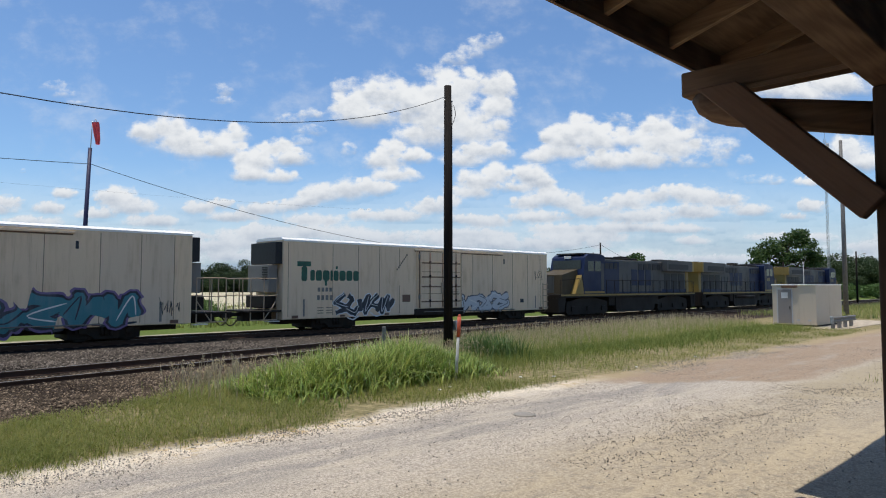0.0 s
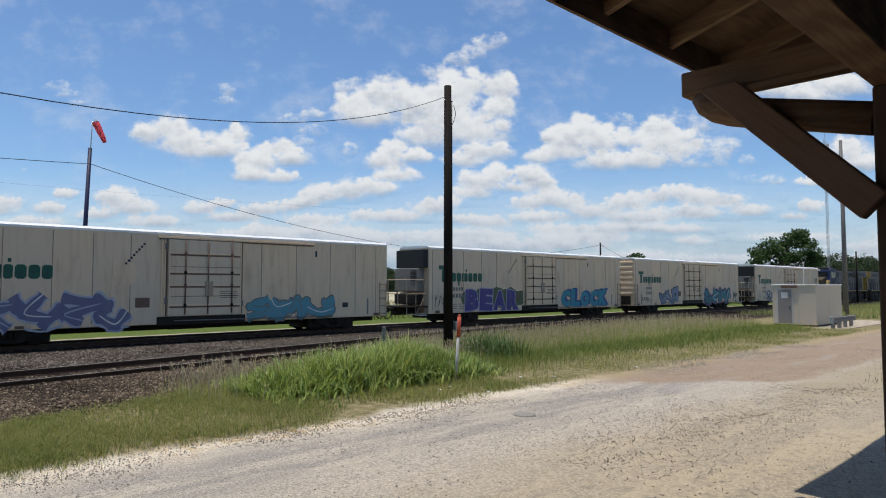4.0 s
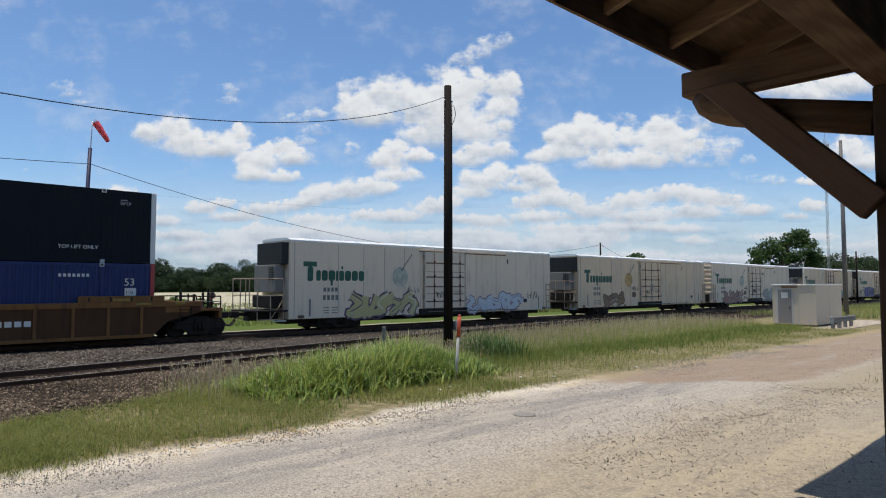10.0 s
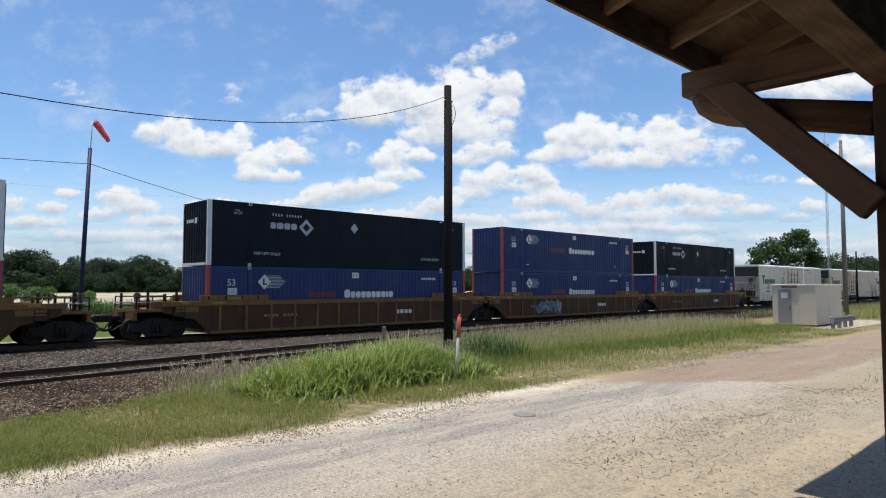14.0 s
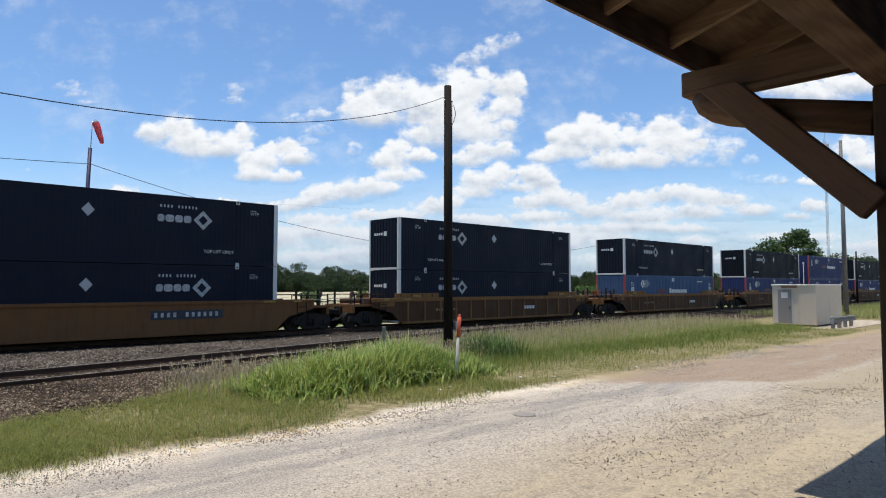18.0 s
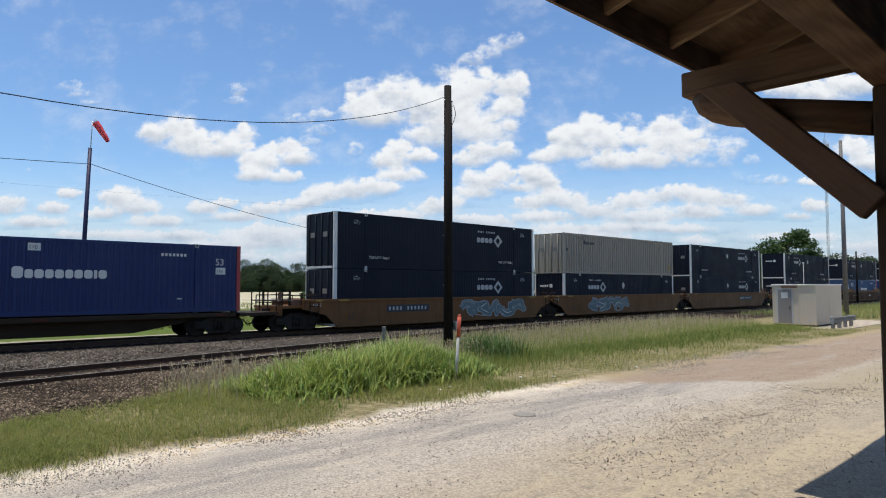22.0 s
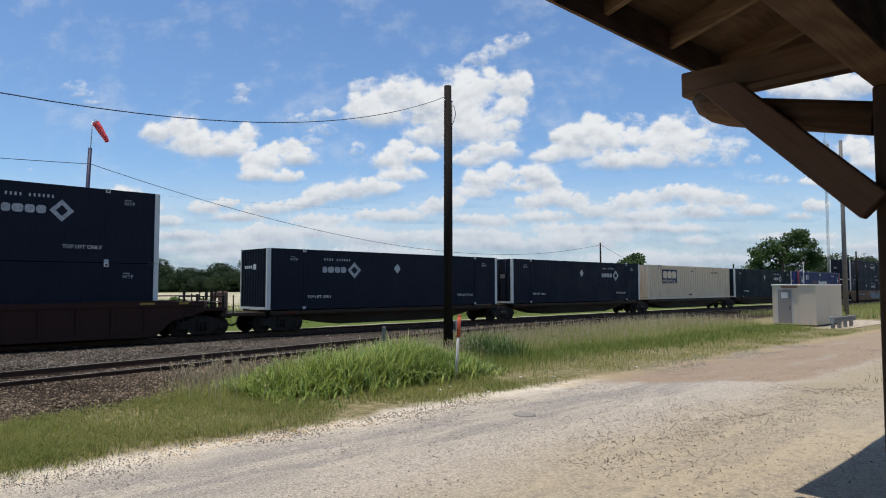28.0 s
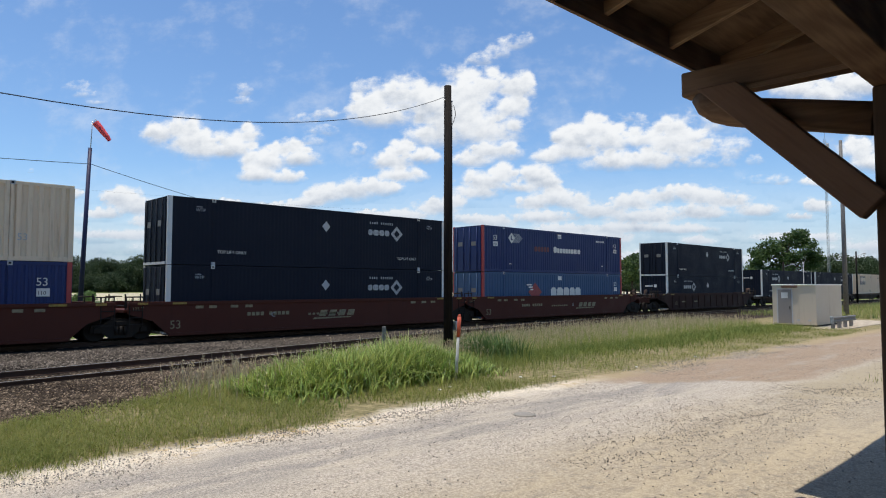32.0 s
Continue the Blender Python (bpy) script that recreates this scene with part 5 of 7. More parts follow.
def reefer(unit_left, old):
    """Refrigerator car: 20.5 m body from x = 0, cooling unit and platform at one end."""
    root = new("refrigerator_car")
    wall = M["reefer_old"] if old else M["reefer"]
    w, z0, z1, n = 1.30, 0.60, 4.40, L_REEFER
    part("body", boxed(0, n, -w, w, z0, z1, bev=0.03), wall, root)
    eave = [(-w - 0.03, z1 + 0.002), (w + 0.03, z1 + 0.002), (w + 0.03, z1 + 0.025), (w - 0.14, z1 + 0.125), (0, z1 + 0.16), (-w + 0.14, z1 + 0.125), (-w - 0.03, z1 + 0.025)]
    part("roof", slab(bmesh.new(), eave, -n - 0.02, 0.02), M["roof_white"], root, at=pose(0, 0, 0, 0, 0, 90))
    for x in (0.0, 2.55, 4.15, 5.55, 6.95, 12.75, 14.6, 16.55, 18.1, 19.45):
        part("side_seam", boxed(x + 0.28, x + 0.305, -w - 0.0045, -w, z0 + 0.12, z1 - 0.12), M["seam"] if old else M["pale_seam"], root)
    joints = (0.0, 0.28, 2.83, 4.43, 5.83, 7.23, 8.40, 12.20, 13.03, 14.88, 16.83, 18.38, 19.73, n)
    for a, b in zip(joints, joints[1:]):
        if a != 8.40:
            part("side_sheet", boxed(a + (0.032 if a else 0.035), b - (0.006 if b < n else 0.035), -w - 0.0035, -w - 0.0004, z0 + 0.05, z1 - 0.06), wall, root)
    for x in (1.12, n - 1.35):
        part("reflector", boxed(x, x + 0.10, -w - 0.008, -w - 0.004, 0.72, 1.55), M["unit_grey"], root, "dull vertical reflector strip")
    part("eave_rail", boxed(0.02, n - 0.02, -w - 0.022, -w - 0.004, z1 - 0.058, z1 - 0.002, bev=0.004), M["roof_white"], root)
    part("centre_sill", boxed(0.3, n - 0.3, -0.45, 0.45, 0.34, z0 - 0.002), M["dark"], root)
    # sliding door with lock bars
    part("door_track", boxed(8.3, 15.9, -w - 0.085, -w - 0.004, 4.19, 4.275, bev=0.01), wall, root)
    # Thin brown strip along the underside of the door track.
    part("track_stain", boxed(8.35, 15.85, -w - 0.012, -w - 0.004, 4.13, 4.186), M["rust"], root, "brown line under the door track")
    # Flat black band across the side below the door.
    part("door_sill", boxed(8.32, 12.25, -w - 0.030, -w - 0.001, 0.56, 0.92, bev=0.008), M["dark"], root, "black door sill")
    part("door_rail", rod(bmesh.new(), (9.0, -w - 0.075, 0.74), (17.0, -w - 0.075, 0.70), 0.024, seg=8), M["unit_grey"], root)
    d = part("door", boxed(8.72, 12.02, -w - 0.062, -w - 0.002, 0.94, 4.16, bev=0.015), wall, root, "white plug door with rusty lock bars")
    for x in (9.45, 10.45, 11.55):
        part("lock_bar", rod(bmesh.new(), (x, -w - 0.10, 1.0), (x, -w - 0.10, 4.12), 0.024, seg=8), M["rust"], d)
        # Rust-coloured strip beside each lock bar stands in for its shadow.
        part("bar_shoe", boxed(x + 0.025, x + 0.05, -w - 0.075, -w - 0.063, 1.0, 4.1), M["rust"], d)
    for z in (1.35, 2.2, 2.75, 3.55):
        part("door_rib", boxed(8.8, 11.95, -w - 0.088, -w - 0.063, z, z + 0.075, bev=0.006), wall, d)
        # Rust line below each rib, also painted as the rib's shade.
        part("rib_stain", boxed(8.8, 11.95, -w - 0.070, -w - 0.0625, z - 0.075, z - 0.004), M["rust"], d, "rusty line under the rib, doubling as its shade")
        for x in (9.45, 11.55):
            part("hinge", boxed(x - 0.055, x + 0.055, -w - 0.130, -w - 0.089, z - 0.03, z + 0.09), M["dark"] if z in (1.35, 2.75) else M["rust"], d)
    for z in (1.75, 3.0):
        part("door_rib", boxed(8.85, 11.9, -w - 0.070, -w - 0.063, z, z + 0.022), M["rust"], d)
    for p, q in ((8.74, 8.80), (11.95, 12.01)):
        part("door_stile", boxed(p, q, -w - 0.095, -w - 0.063, 0.96, 4.14, bev=0.006), wall, d)
    for p, q in ((8.64, 1.45), (8.64, 3.72), (12.06, 1.3)):
        part("door_hinge", boxed(p - 0.05, p + 0.05, -w - 0.10, -w - 0.052, q, q + 0.26, bev=0.01), M["unit_grey"], root)
    part("lock_box", boxed(10.32, 10.68, -w - 0.12, -w - 0.064, 1.75, 2.4, bev=0.01), M["door_white"], d)
    strips("stencil", [(11.0, 11.8, 1.95 - i * 0.09, 1.98 - i * 0.09) for i in range(4)], -w - 0.064, M["seam"], d)
    for x in (8.45, 8.58):
        part("door_stop", boxed(x, x + 0.05, -w - 0.05, -w - 0.001, 0.95, 4.15), wall, root)
    part("door_edge", boxed(8.66, 8.70, -w - 0.05, -w - 0.001, 0.95, 4.15), M["rust"], root)
    part("door_edge", boxed(12.04, 12.08, -w - 0.05, -w - 0.001, 0.95, 4.15), M["rust"], root)
    # marks
    rects = [(0.78, 1.55, 3.16, 3.40), (1.02, 1.34, 2.44, 3.16)]
    rects += word_shapes(1.52, 2.46, 0.52, [0.26, 0.36, 0.40, 0.14, 0.30, 0.38, 0.38, 0.36], 0.10)
    rects += [(2.37, 2.50, 2.22, 2.46), (3.02, 3.13, 3.06, 3.20)]
    strips("wordmark", rects, -w - 0.0036, M["green"], root, "dark green wordmark shapes")
    strips("reporting_mark", [(1.95 + i * 0.23, 2.10 + i * 0.23, 1.92, 2.12) for i in range(4)] + [(1.92 + i * 0.25, 2.08 + i * 0.25, 1.50, 1.74) for i in range(4)], -w - 0.0036, M["ink_soft"], root)
    strips("stencil", [(1.95 + j * 0.5, 2.30 + j * 0.5, 1.10 - i * 0.13, 1.14 - i * 0.13) for i in range(3) for j in range(2)], -w - 0.0036, M["seam"], root)
    bm = lathe(bmesh.new(), [(-0.004, 0.55), (0.0, 0.55)], "y", 30, (6.95, -w - 0.0040, 2.70))
    part("fruit_print", bm, M["fruit_pale"] if not old else wall, root, "faded fruit picture")
    strips("straw_print", [(7.02 + i * 0.10, 7.11 + i * 0.10, 3.06 + i * 0.115, 3.15 + i * 0.115) for i in range(8)], -w - 0.0036, M["ink"], root)
    strips("vent_mark", [(15.95, 16.06, 3.62, 3.92)], -w - 0.0036, M["ink"], root)
    strips("plate", [(7.45, 8.02, 1.32, 1.72)], -w - 0.0036, M["rust"], root, "rusty routing board")
    strips("plate", [(17.6, 17.95, 1.12, 1.36)], -w - 0.0036, M["ink"], root)
    strips("reflector", [(0.5, 0.85, 0.64, 0.78), (3.3, 3.6, 0.64, 0.74), (6.2, 6.5, 0.64, 0.74), (13.4, 13.7, 0.64, 0.74), (16.6, 16.9, 0.64, 0.74), (19.6, 19.95, 0.64, 0.78)], -w - 0.0036, M["rust"], root)
    # ends: ribbed on one, cooling unit and platform on the other
    for left in (True, False):
        sgn = -1 if left else 1
        e = 0.0 if left else n
        lo, hi = sorted((e + sgn * 0.002, e + sgn * 0.07))
        if left != unit_left:
            for k in range(7):
                z = 1.5 + k * 0.42
                part("end_rib", boxed(lo, hi, -w + 0.08, w - 0.08, z, z + 0.2, bev=0.03), wall, root)
            part("end_recess", boxed(lo, hi - 0.03 if not left else hi, -w + 0.3, w - 0.3, 0.7, 1.4), M["dark"], root)
            for s in (-1, 1):
                lad = [((e + sgn * 0.02, s * (w + 0.05), z), (e - sgn * 0.55, s * (w + 0.05), z)) for z in (0.75, 1.15, 1.55, 1.95, 2.3)]
                lad += [((e - sgn * 0.08, s * (w + 0.05), 0.6), (e - sgn * 0.08, s * (w + 0.05), 2.4)), ((e - sgn * 0.52, s * (w + 0.05), 0.6), (e - sgn * 0.52, s * (w + 0.05), 2.4))]
                part("ladder", rods(lad, 0.026), M["door_white"], root)
            coupler(root, e + sgn * 0.62, left)
            part("draft_sill", boxed(*sorted((e - sgn * 0.2, e + sgn * 0.35)), -0.25, 0.25, 0.6, 1.0), M["dark"], root)
        else:
            part("unit_top", boxed(*sorted((e + sgn * 0.002, e + sgn * 0.36)), -w + 0.06, w - 0.12, 3.25, 4.30, bev=0.02), M["black"], root, "black condenser intake")
            u = part("cooling_unit", boxed(*sorted((e + sgn * 0.072, e + sgn * 0.55)), -0.95, 1.1, 1.9, 3.22, bev=0.03), M["unit_grey"], root, "grey cooling unit with louvres")
            for k in range(8):
                z = 2.5 + k * 0.08
                part("louvre", boxed(*sorted((e + sgn * 0.551, e + sgn * 0.575)), -0.85, -0.35, z, z + 0.03), M["dark"], u)
            part("fuel_tank", boxed(*sorted((e + sgn * 0.1, e + sgn * 0.75)), -0.9, 0.9, 1.15, 1.75, bev=0.06), M["dark"], root)
            part("platform", boxed(*sorted((e + sgn * 0.01, e + sgn * 1.65)), -1.25, 1.25, 0.98, 1.06, bev=0.01), M["dark"], root)
            rails = []
            a, b = e + sgn * 0.25, e + sgn * 1.6
            for s in (-1, 1):
                for x in (a, (a + b) / 2, b):
                    rails.append(((x, s * 1.22, 0.6), (x, s * 1.22, 2.55)))
                for z in (0.62, 1.75, 2.55):
                    rails.append(((a, s * 1.22, z), (b, s * 1.22, z)))
                rails.append(((a, s * 1.22, 1.55), ((a + b) / 2, s * 1.22, 0.62)))
            for z in (2.55,):
                rails.append(((b, -1.22, z), (b, 1.22, z)))
            for s in (-0.45, 0.45):
                rails.append(((b, s, 1.0), (b, s, 2.55)))
            bars("railing", rails, 0.026, M["door_white"], root, "rusty white tubular railing")
            part("step", boxed(*sorted((e + sgn * 0.12, e + sgn * 0.75)), -1.28, -0.95, 0.52, 0.56), M["white"], root)
            coupler(root, e + sgn * 2.05, left)
            part("draft_sill", boxed(*sorted((e - sgn * 0.2, e + sgn * 1.5)), -0.3, 0.3, 0.55, 0.97), M["dark"], root)
    for k, x in enumerate((3.2, 17.2)):
        truck(root, x)
        # Added dark block stands for the truck's shaded interior.
        part("bolster", boxed(x - 1.35, x + 1.35, -0.93, 0.93, 0.12, 0.598, bev=0.04), M["dark"], root)
    part("brake_gear", rods([((5.2, -0.6, 0.45), (8.0, -0.6, 0.45)), ((9, -0.8, 0.4), (10.5, -0.8, 0.4)), ((11.5, 0.5, 0.4), (14.5, 0.5, 0.42))], 0.06), M["dark"], root)
    tagged(root, "white steel refrigerator car with green wordmark and sprayed graffiti", "freight car", "refrigerator cars")
    return root


def ribbed_wall(x0, x1, z0, z1, y, depth, pitch, flat=0.45):
    """A corrugated sheet facing -y (its outermost face at y)."""
    xs, ys = [], []
    k = max(2, int(round((x1 - x0) / pitch)))
    p = (x1 - x0) / k
    for i in range(k):
        a = x0 + i * p
        for f, d in ((0.0, 1), (0.14, 0), (0.5, 0), (0.64, 1)):
            xs.append(a + f * p)
            ys.append(y + d * depth)
    xs.append(x1)
    ys.append(y + depth)
    n = len(xs)
    verts = [(x, q, z0) for x, q in zip(xs, ys)] + [(x, q, z1) for x, q in zip(xs, ys)]
    return verts, [(i, i + 1, n + i + 1, n + i) for i in range(n - 1)]


L_BOX = 16.15


def container(kind, wall, post, depth, pitch, door_left, label, post_w=0.2):
    root = new("shipping_container")
    w, h, n = 1.30, 2.90, L_BOX
    v, f = ribbed_wall(0.12, n - 0.12, 0.16, h - 0.12, -w + 0.004, depth, pitch)
    me = mesh_from("side_panel", v, f, wall)
    share("side_panel", me, root)
    share("side_panel", me, root, pose(n, 0, 0, 0, 0, 180))
    part("roof_panel", boxed(0.02, n - 0.02, -w + 0.02, w - 0.02, h - 0.055, h - 0.012, bev=0.01), wall, root)
    part("base", boxed(0.02, n - 0.02, -w + 0.05, w - 0.05, 0.02, 0.155), M["dark"], root)
    part("core", boxed(0.06, n - 0.06, -w + 0.07, w - 0.07, 0.156, h - 0.06), wall, root)
    for s in (-1, 1):
        a, b = sorted((s * w, s * (w - 0.08)))
        part("bottom_rail", boxed(0.12, n - 0.12, a, b, 0.0, 0.165, bev=0.008), wall, root)
        part("top_rail", boxed(0.12, n - 0.12, a, b, h - 0.125, h, bev=0.008), wall, root)
        for x in (2.02, 14.12):
            lo, hi = sorted((s * (w + 0.014), s * (w - 0.05)))
            p = part("lift_post", boxed(x - 0.055, x + 0.055, lo, hi, 0.01, h + 0.005, bev=0.006), wall, root)
            k = part("casting", boxed(x - 0.085, x + 0.085, *sorted((s * (w + 0.02), s * (w - 0.1))), h - 0.14, h + 0.022, bev=0.01), M["white"] if kind.startswith("navy") else M["grey"], p)
            part("lift_hole", boxed(x - 0.045, x + 0.045, *sorted((s * (w + 0.0225), s * (w + 0.0202))), h - 0.10, h - 0.02), M["black"], k)
            part("foot_casting", boxed(x - 0.085, x + 0.085, *sorted((s * (w + 0.018), s * (w - 0.1))), -0.002, 0.13, bev=0.01), M["grey"] if kind.startswith("navy") else wall, p)
        for x in (0.0, n):
            lo, hi = (0.0, post_w) if x == 0 else (n - post_w, n)
            part("corner_post", boxed(lo, hi, *sorted((s * (w + 0.006), s * (w - 0.12))), 0.0, h + 0.004, bev=0.008), post, root)
    # ends: a corrugated head and a pair of doors
    for left in (True, False):
        base = pose(0, 0, 0, 0, 0, -90) if left else pose(n, 0, 0, 0, 0, 90)
        if left == door_left:
            for a, b in ((-1.16, -0.01), (0.01, 1.16)):
                dr = part("end_door", boxed(a, b, -0.055, -0.005, 0.12, h - 0.1, bev=0.008), wall, root, at=base)
                for x in (a + 0.28, b - 0.28):
                    part("lock_rod", rod(bmesh.new(), (x, -0.085, 0.1), (x, -0.085, h - 0.08), 0.022, seg=8), wall, dr)
                    for z in (0.4, 1.2, 2.0, 2.5):
                        part("bracket", boxed(x - 0.07, x + 0.07, -0.10, -0.056, z, z + 0.06), wall, dr)
                strips("plate", [(a + 0.38, b - 0.38, 1.62, 1.88)], -0.056, M["unit_grey"], dr)
        else:
            v2, f2 = ribbed_wall(-1.16, 1.16, 0.14, h - 0.1, -0.05, 0.04, 0.26)
            share("end_panel", mesh_from("end_panel", v2, f2, wall), root, base)
            if kind.startswith("navy"):
                strips("wordmark", word_shapes(-0.75, 1.95, 0.14, [0.14] * 4, 0.4) + [(0.1, 0.35, 1.9, 2.15)], -0.056, M["white"], share("end_frame", mesh_of("end_frame", boxed(-1.17, 1.17, -0.03, -0.004, 0.10, 0.14), wall), root, base))
        part("end_sill", boxed(-1.17, 1.17, -0.06, 0.0, 0.0, 0.118), wall if not kind.startswith("navy") else post, root, at=base)
    y = -w - 0.008
    if kind in ("navy_near", "navy_far"):
        lx, dx = (3.05, 7.9) if kind == "navy_near" else (10.55, 7.9)
        strips("wordmark", word_shapes(lx, 1.78, 0.30, [0.28, 0.36, 0.32, 0.32], 0.16), y, M["soft_mark"], root, "white wordmark shapes")
        bm = bmesh.new()
        c, z = lx + 1.95, 1.93
        lattice(bm, c, z, 0.42, y - 0.006)
        bmesh.ops.remove_doubles(bm, verts=bm.verts[:], dist=0.002)
        part("emblem", bm, M["soft_mark"], root)
        bm = bmesh.new()
        bm.faces.new([bm.verts.new((dx + u * 0.24, y - 0.006, 2.06 + t * 0.27)) for u, t in ((0, -1), (-1, 0), (0, 1), (1, 0))][::-1])
        part("emblem", bm, M["grey"], root, "grey diamond")
        lettering("TOP LIFT ONLY", 0.20, M["white"], root, pose(2.2, y - 0.002, 0.52))
        lettering("TOP LIFT ONLY", 0.20, M["white"], root, pose(12.55, y - 0.002, 0.52))
        strips("reporting_mark", [(lx + 0.1 + i * 0.15, lx + 0.17 + i * 0.15, 2.38, 2.50) for i in range(11) if i != 4], y, M["soft_mark"], root)
        strips("stencil", [(1.24, 1.50, 2.50, 2.53), (14.76, 15.02, 2.50, 2.53)], y, M["soft_mark"], root)
        for px in (1.20, 14.72):
            lettering("WTP", 0.20, M["soft_mark"], root, pose(px, y - 0.002, 2.31))
    if kind in ("blue", "pale_words"):
        lettering("53", 0.42, M["white"], root, pose(0.95, y - 0.002, 2.02))
        lettering("53", 0.42, M["white"], root, pose(14.95, y - 0.002, 2.02))
        strips("plate", [(0.98, 1.42, 1.62, 1.92), (14.98, 15.42, 1.62, 1.92), (7.78, 8.2, 2.42, 2.70)], y, M["white"], root)
        for px, pz in ((1.0, 1.68), (15.0, 1.68), (7.8, 2.48)):
            lettering("110", 0.2, M["ink"], root, pose(px, y - 0.010, pz))
        strips("wordmark", word_shapes(5.15, 1.42, 0.34, [0.34, 0.28, 0.26, 0.26, 0.28], 0.16), y, M["faded_red"], root, "faded red wordmark shapes")
        strips("wordmark", word_shapes(7.3, 1.40, 0.33, [0.36, 0.27, 0.30, 0.28, 0.30, 0.27, 0.29, 0.30, 0.12, 0.30], 0.14, 0.3), y, M["white"], root, "white wordmark shapes")
        bm = bmesh.new()
        for q, mt in ((0.34, 0),):
            bm.faces.new([bm.verts.new((2.78 + u * q, y - 0.006, 2.20 + t * 0.36)) for u, t in ((0, -1), (-1, 0), (0, 1), (1, 0))][::-1])
        part("emblem", bm, M["white"], root, "white diamond emblem")
        strips("emblem_core", [(2.70, 2.78, 2.06, 2.36), (2.78, 2.92, 2.06, 2.13)], y - 0.008, M["blue"], root)
        strips("emblem_stripe", [(3.0 - 0.02 * abs(i - 4), 3.9 - 0.08 * abs(i - 4), 1.92 + i * 0.068, 1.95 + i * 0.068) for i in range(9)], y, M["grey"], root)
        strips("stencil", [(12.6 + i * 0.16, 12.7 + i * 0.16, 2.36, 2.48) for i in range(7)] + [(2.5, 2.75, 0.5, 0.54), (13.3, 13.5, 0.55, 0.6)], y, M["white"], root)
    if kind == "pale_emblem":
        lettering("53", 0.42, M["white"], root, pose(14.95, y - 0.002, 2.02))
        strips("plate", [(14.98, 15.42, 1.62, 1.92), (7.78, 8.2, 2.42, 2.70)], y, M["white"], root)
        strips("wordmark", word_shapes(6.95, 1.25, 0.66, [0.62, 0.7, 0.66, 0.6, 0.66], 0.12), y, M["white"], root, "large white wordmark shapes")
        bm = bmesh.new()
        bm.faces.new([bm.verts.new((5.2 + u * 0.72, y - 0.006, 1.62 + t * 0.62)) for u, t in ((0, -1), (-1, 0), (0, 1), (1, 0))][::-1])
        part("emblem", bm, M["letter_red"], root, "red diamond emblem")
        strips("emblem_bar", [(4.3 + i * 0.2, 4.85 + i * 0.06, 2.05 - i * 0.16, 2.14 - i * 0.16) for i in range(3)], y - 0.010, M["white"], root)
    if kind == "cream_emblem":
        strips("emblem", [(2.46, 5.12, 1.36, 2.55)], y - 0.006, M["loco_blue"], root, "dark blue emblem panel")
        strips("wordmark", word_shapes(2.6, 1.78, 0.62, [0.74, 0.74, 0.74], 0.10), y - 0.014, M["cream"], root)
        lettering("INTERMODAL", 0.37, M["cream"], root, pose(2.55, y - 0.016, 1.42))
        strips("stencil", [(11.9 + i * 0.17, 12.0 + i * 0.17, 2.3, 2.44) for i in range(9) if i != 4] + [(7.9, 8.25, 2.4, 2.5)], y, M["ink"], root)
        strips("label_plate", [(7.4, 7.95, 0.30, 0.42)], y, M["ink"], root)
    if kind == "cream_plain":
        lettering("53", 0.36, M["grey"], root, pose(14.3, y - 0.002, 0.75))
    if kind == "grey":
        strips("wordmark", [(2.5, 2.72, 2.16, 2.44)] + [(2.8 + i * 0.16, 2.91 + i * 0.16, 2.16, 2.34) for i in range(7)], y, M["ink"], root)
        strips("plate", [(0.35, 0.5, 1.6, 1.8)], y, M["ink"], root)
        strips("plate", [(15.2, 15.6, 0.5, 0.8)], y, M["yellow_mark"], root)
    tagged(root, label, "container", "containers on the train")
    return root


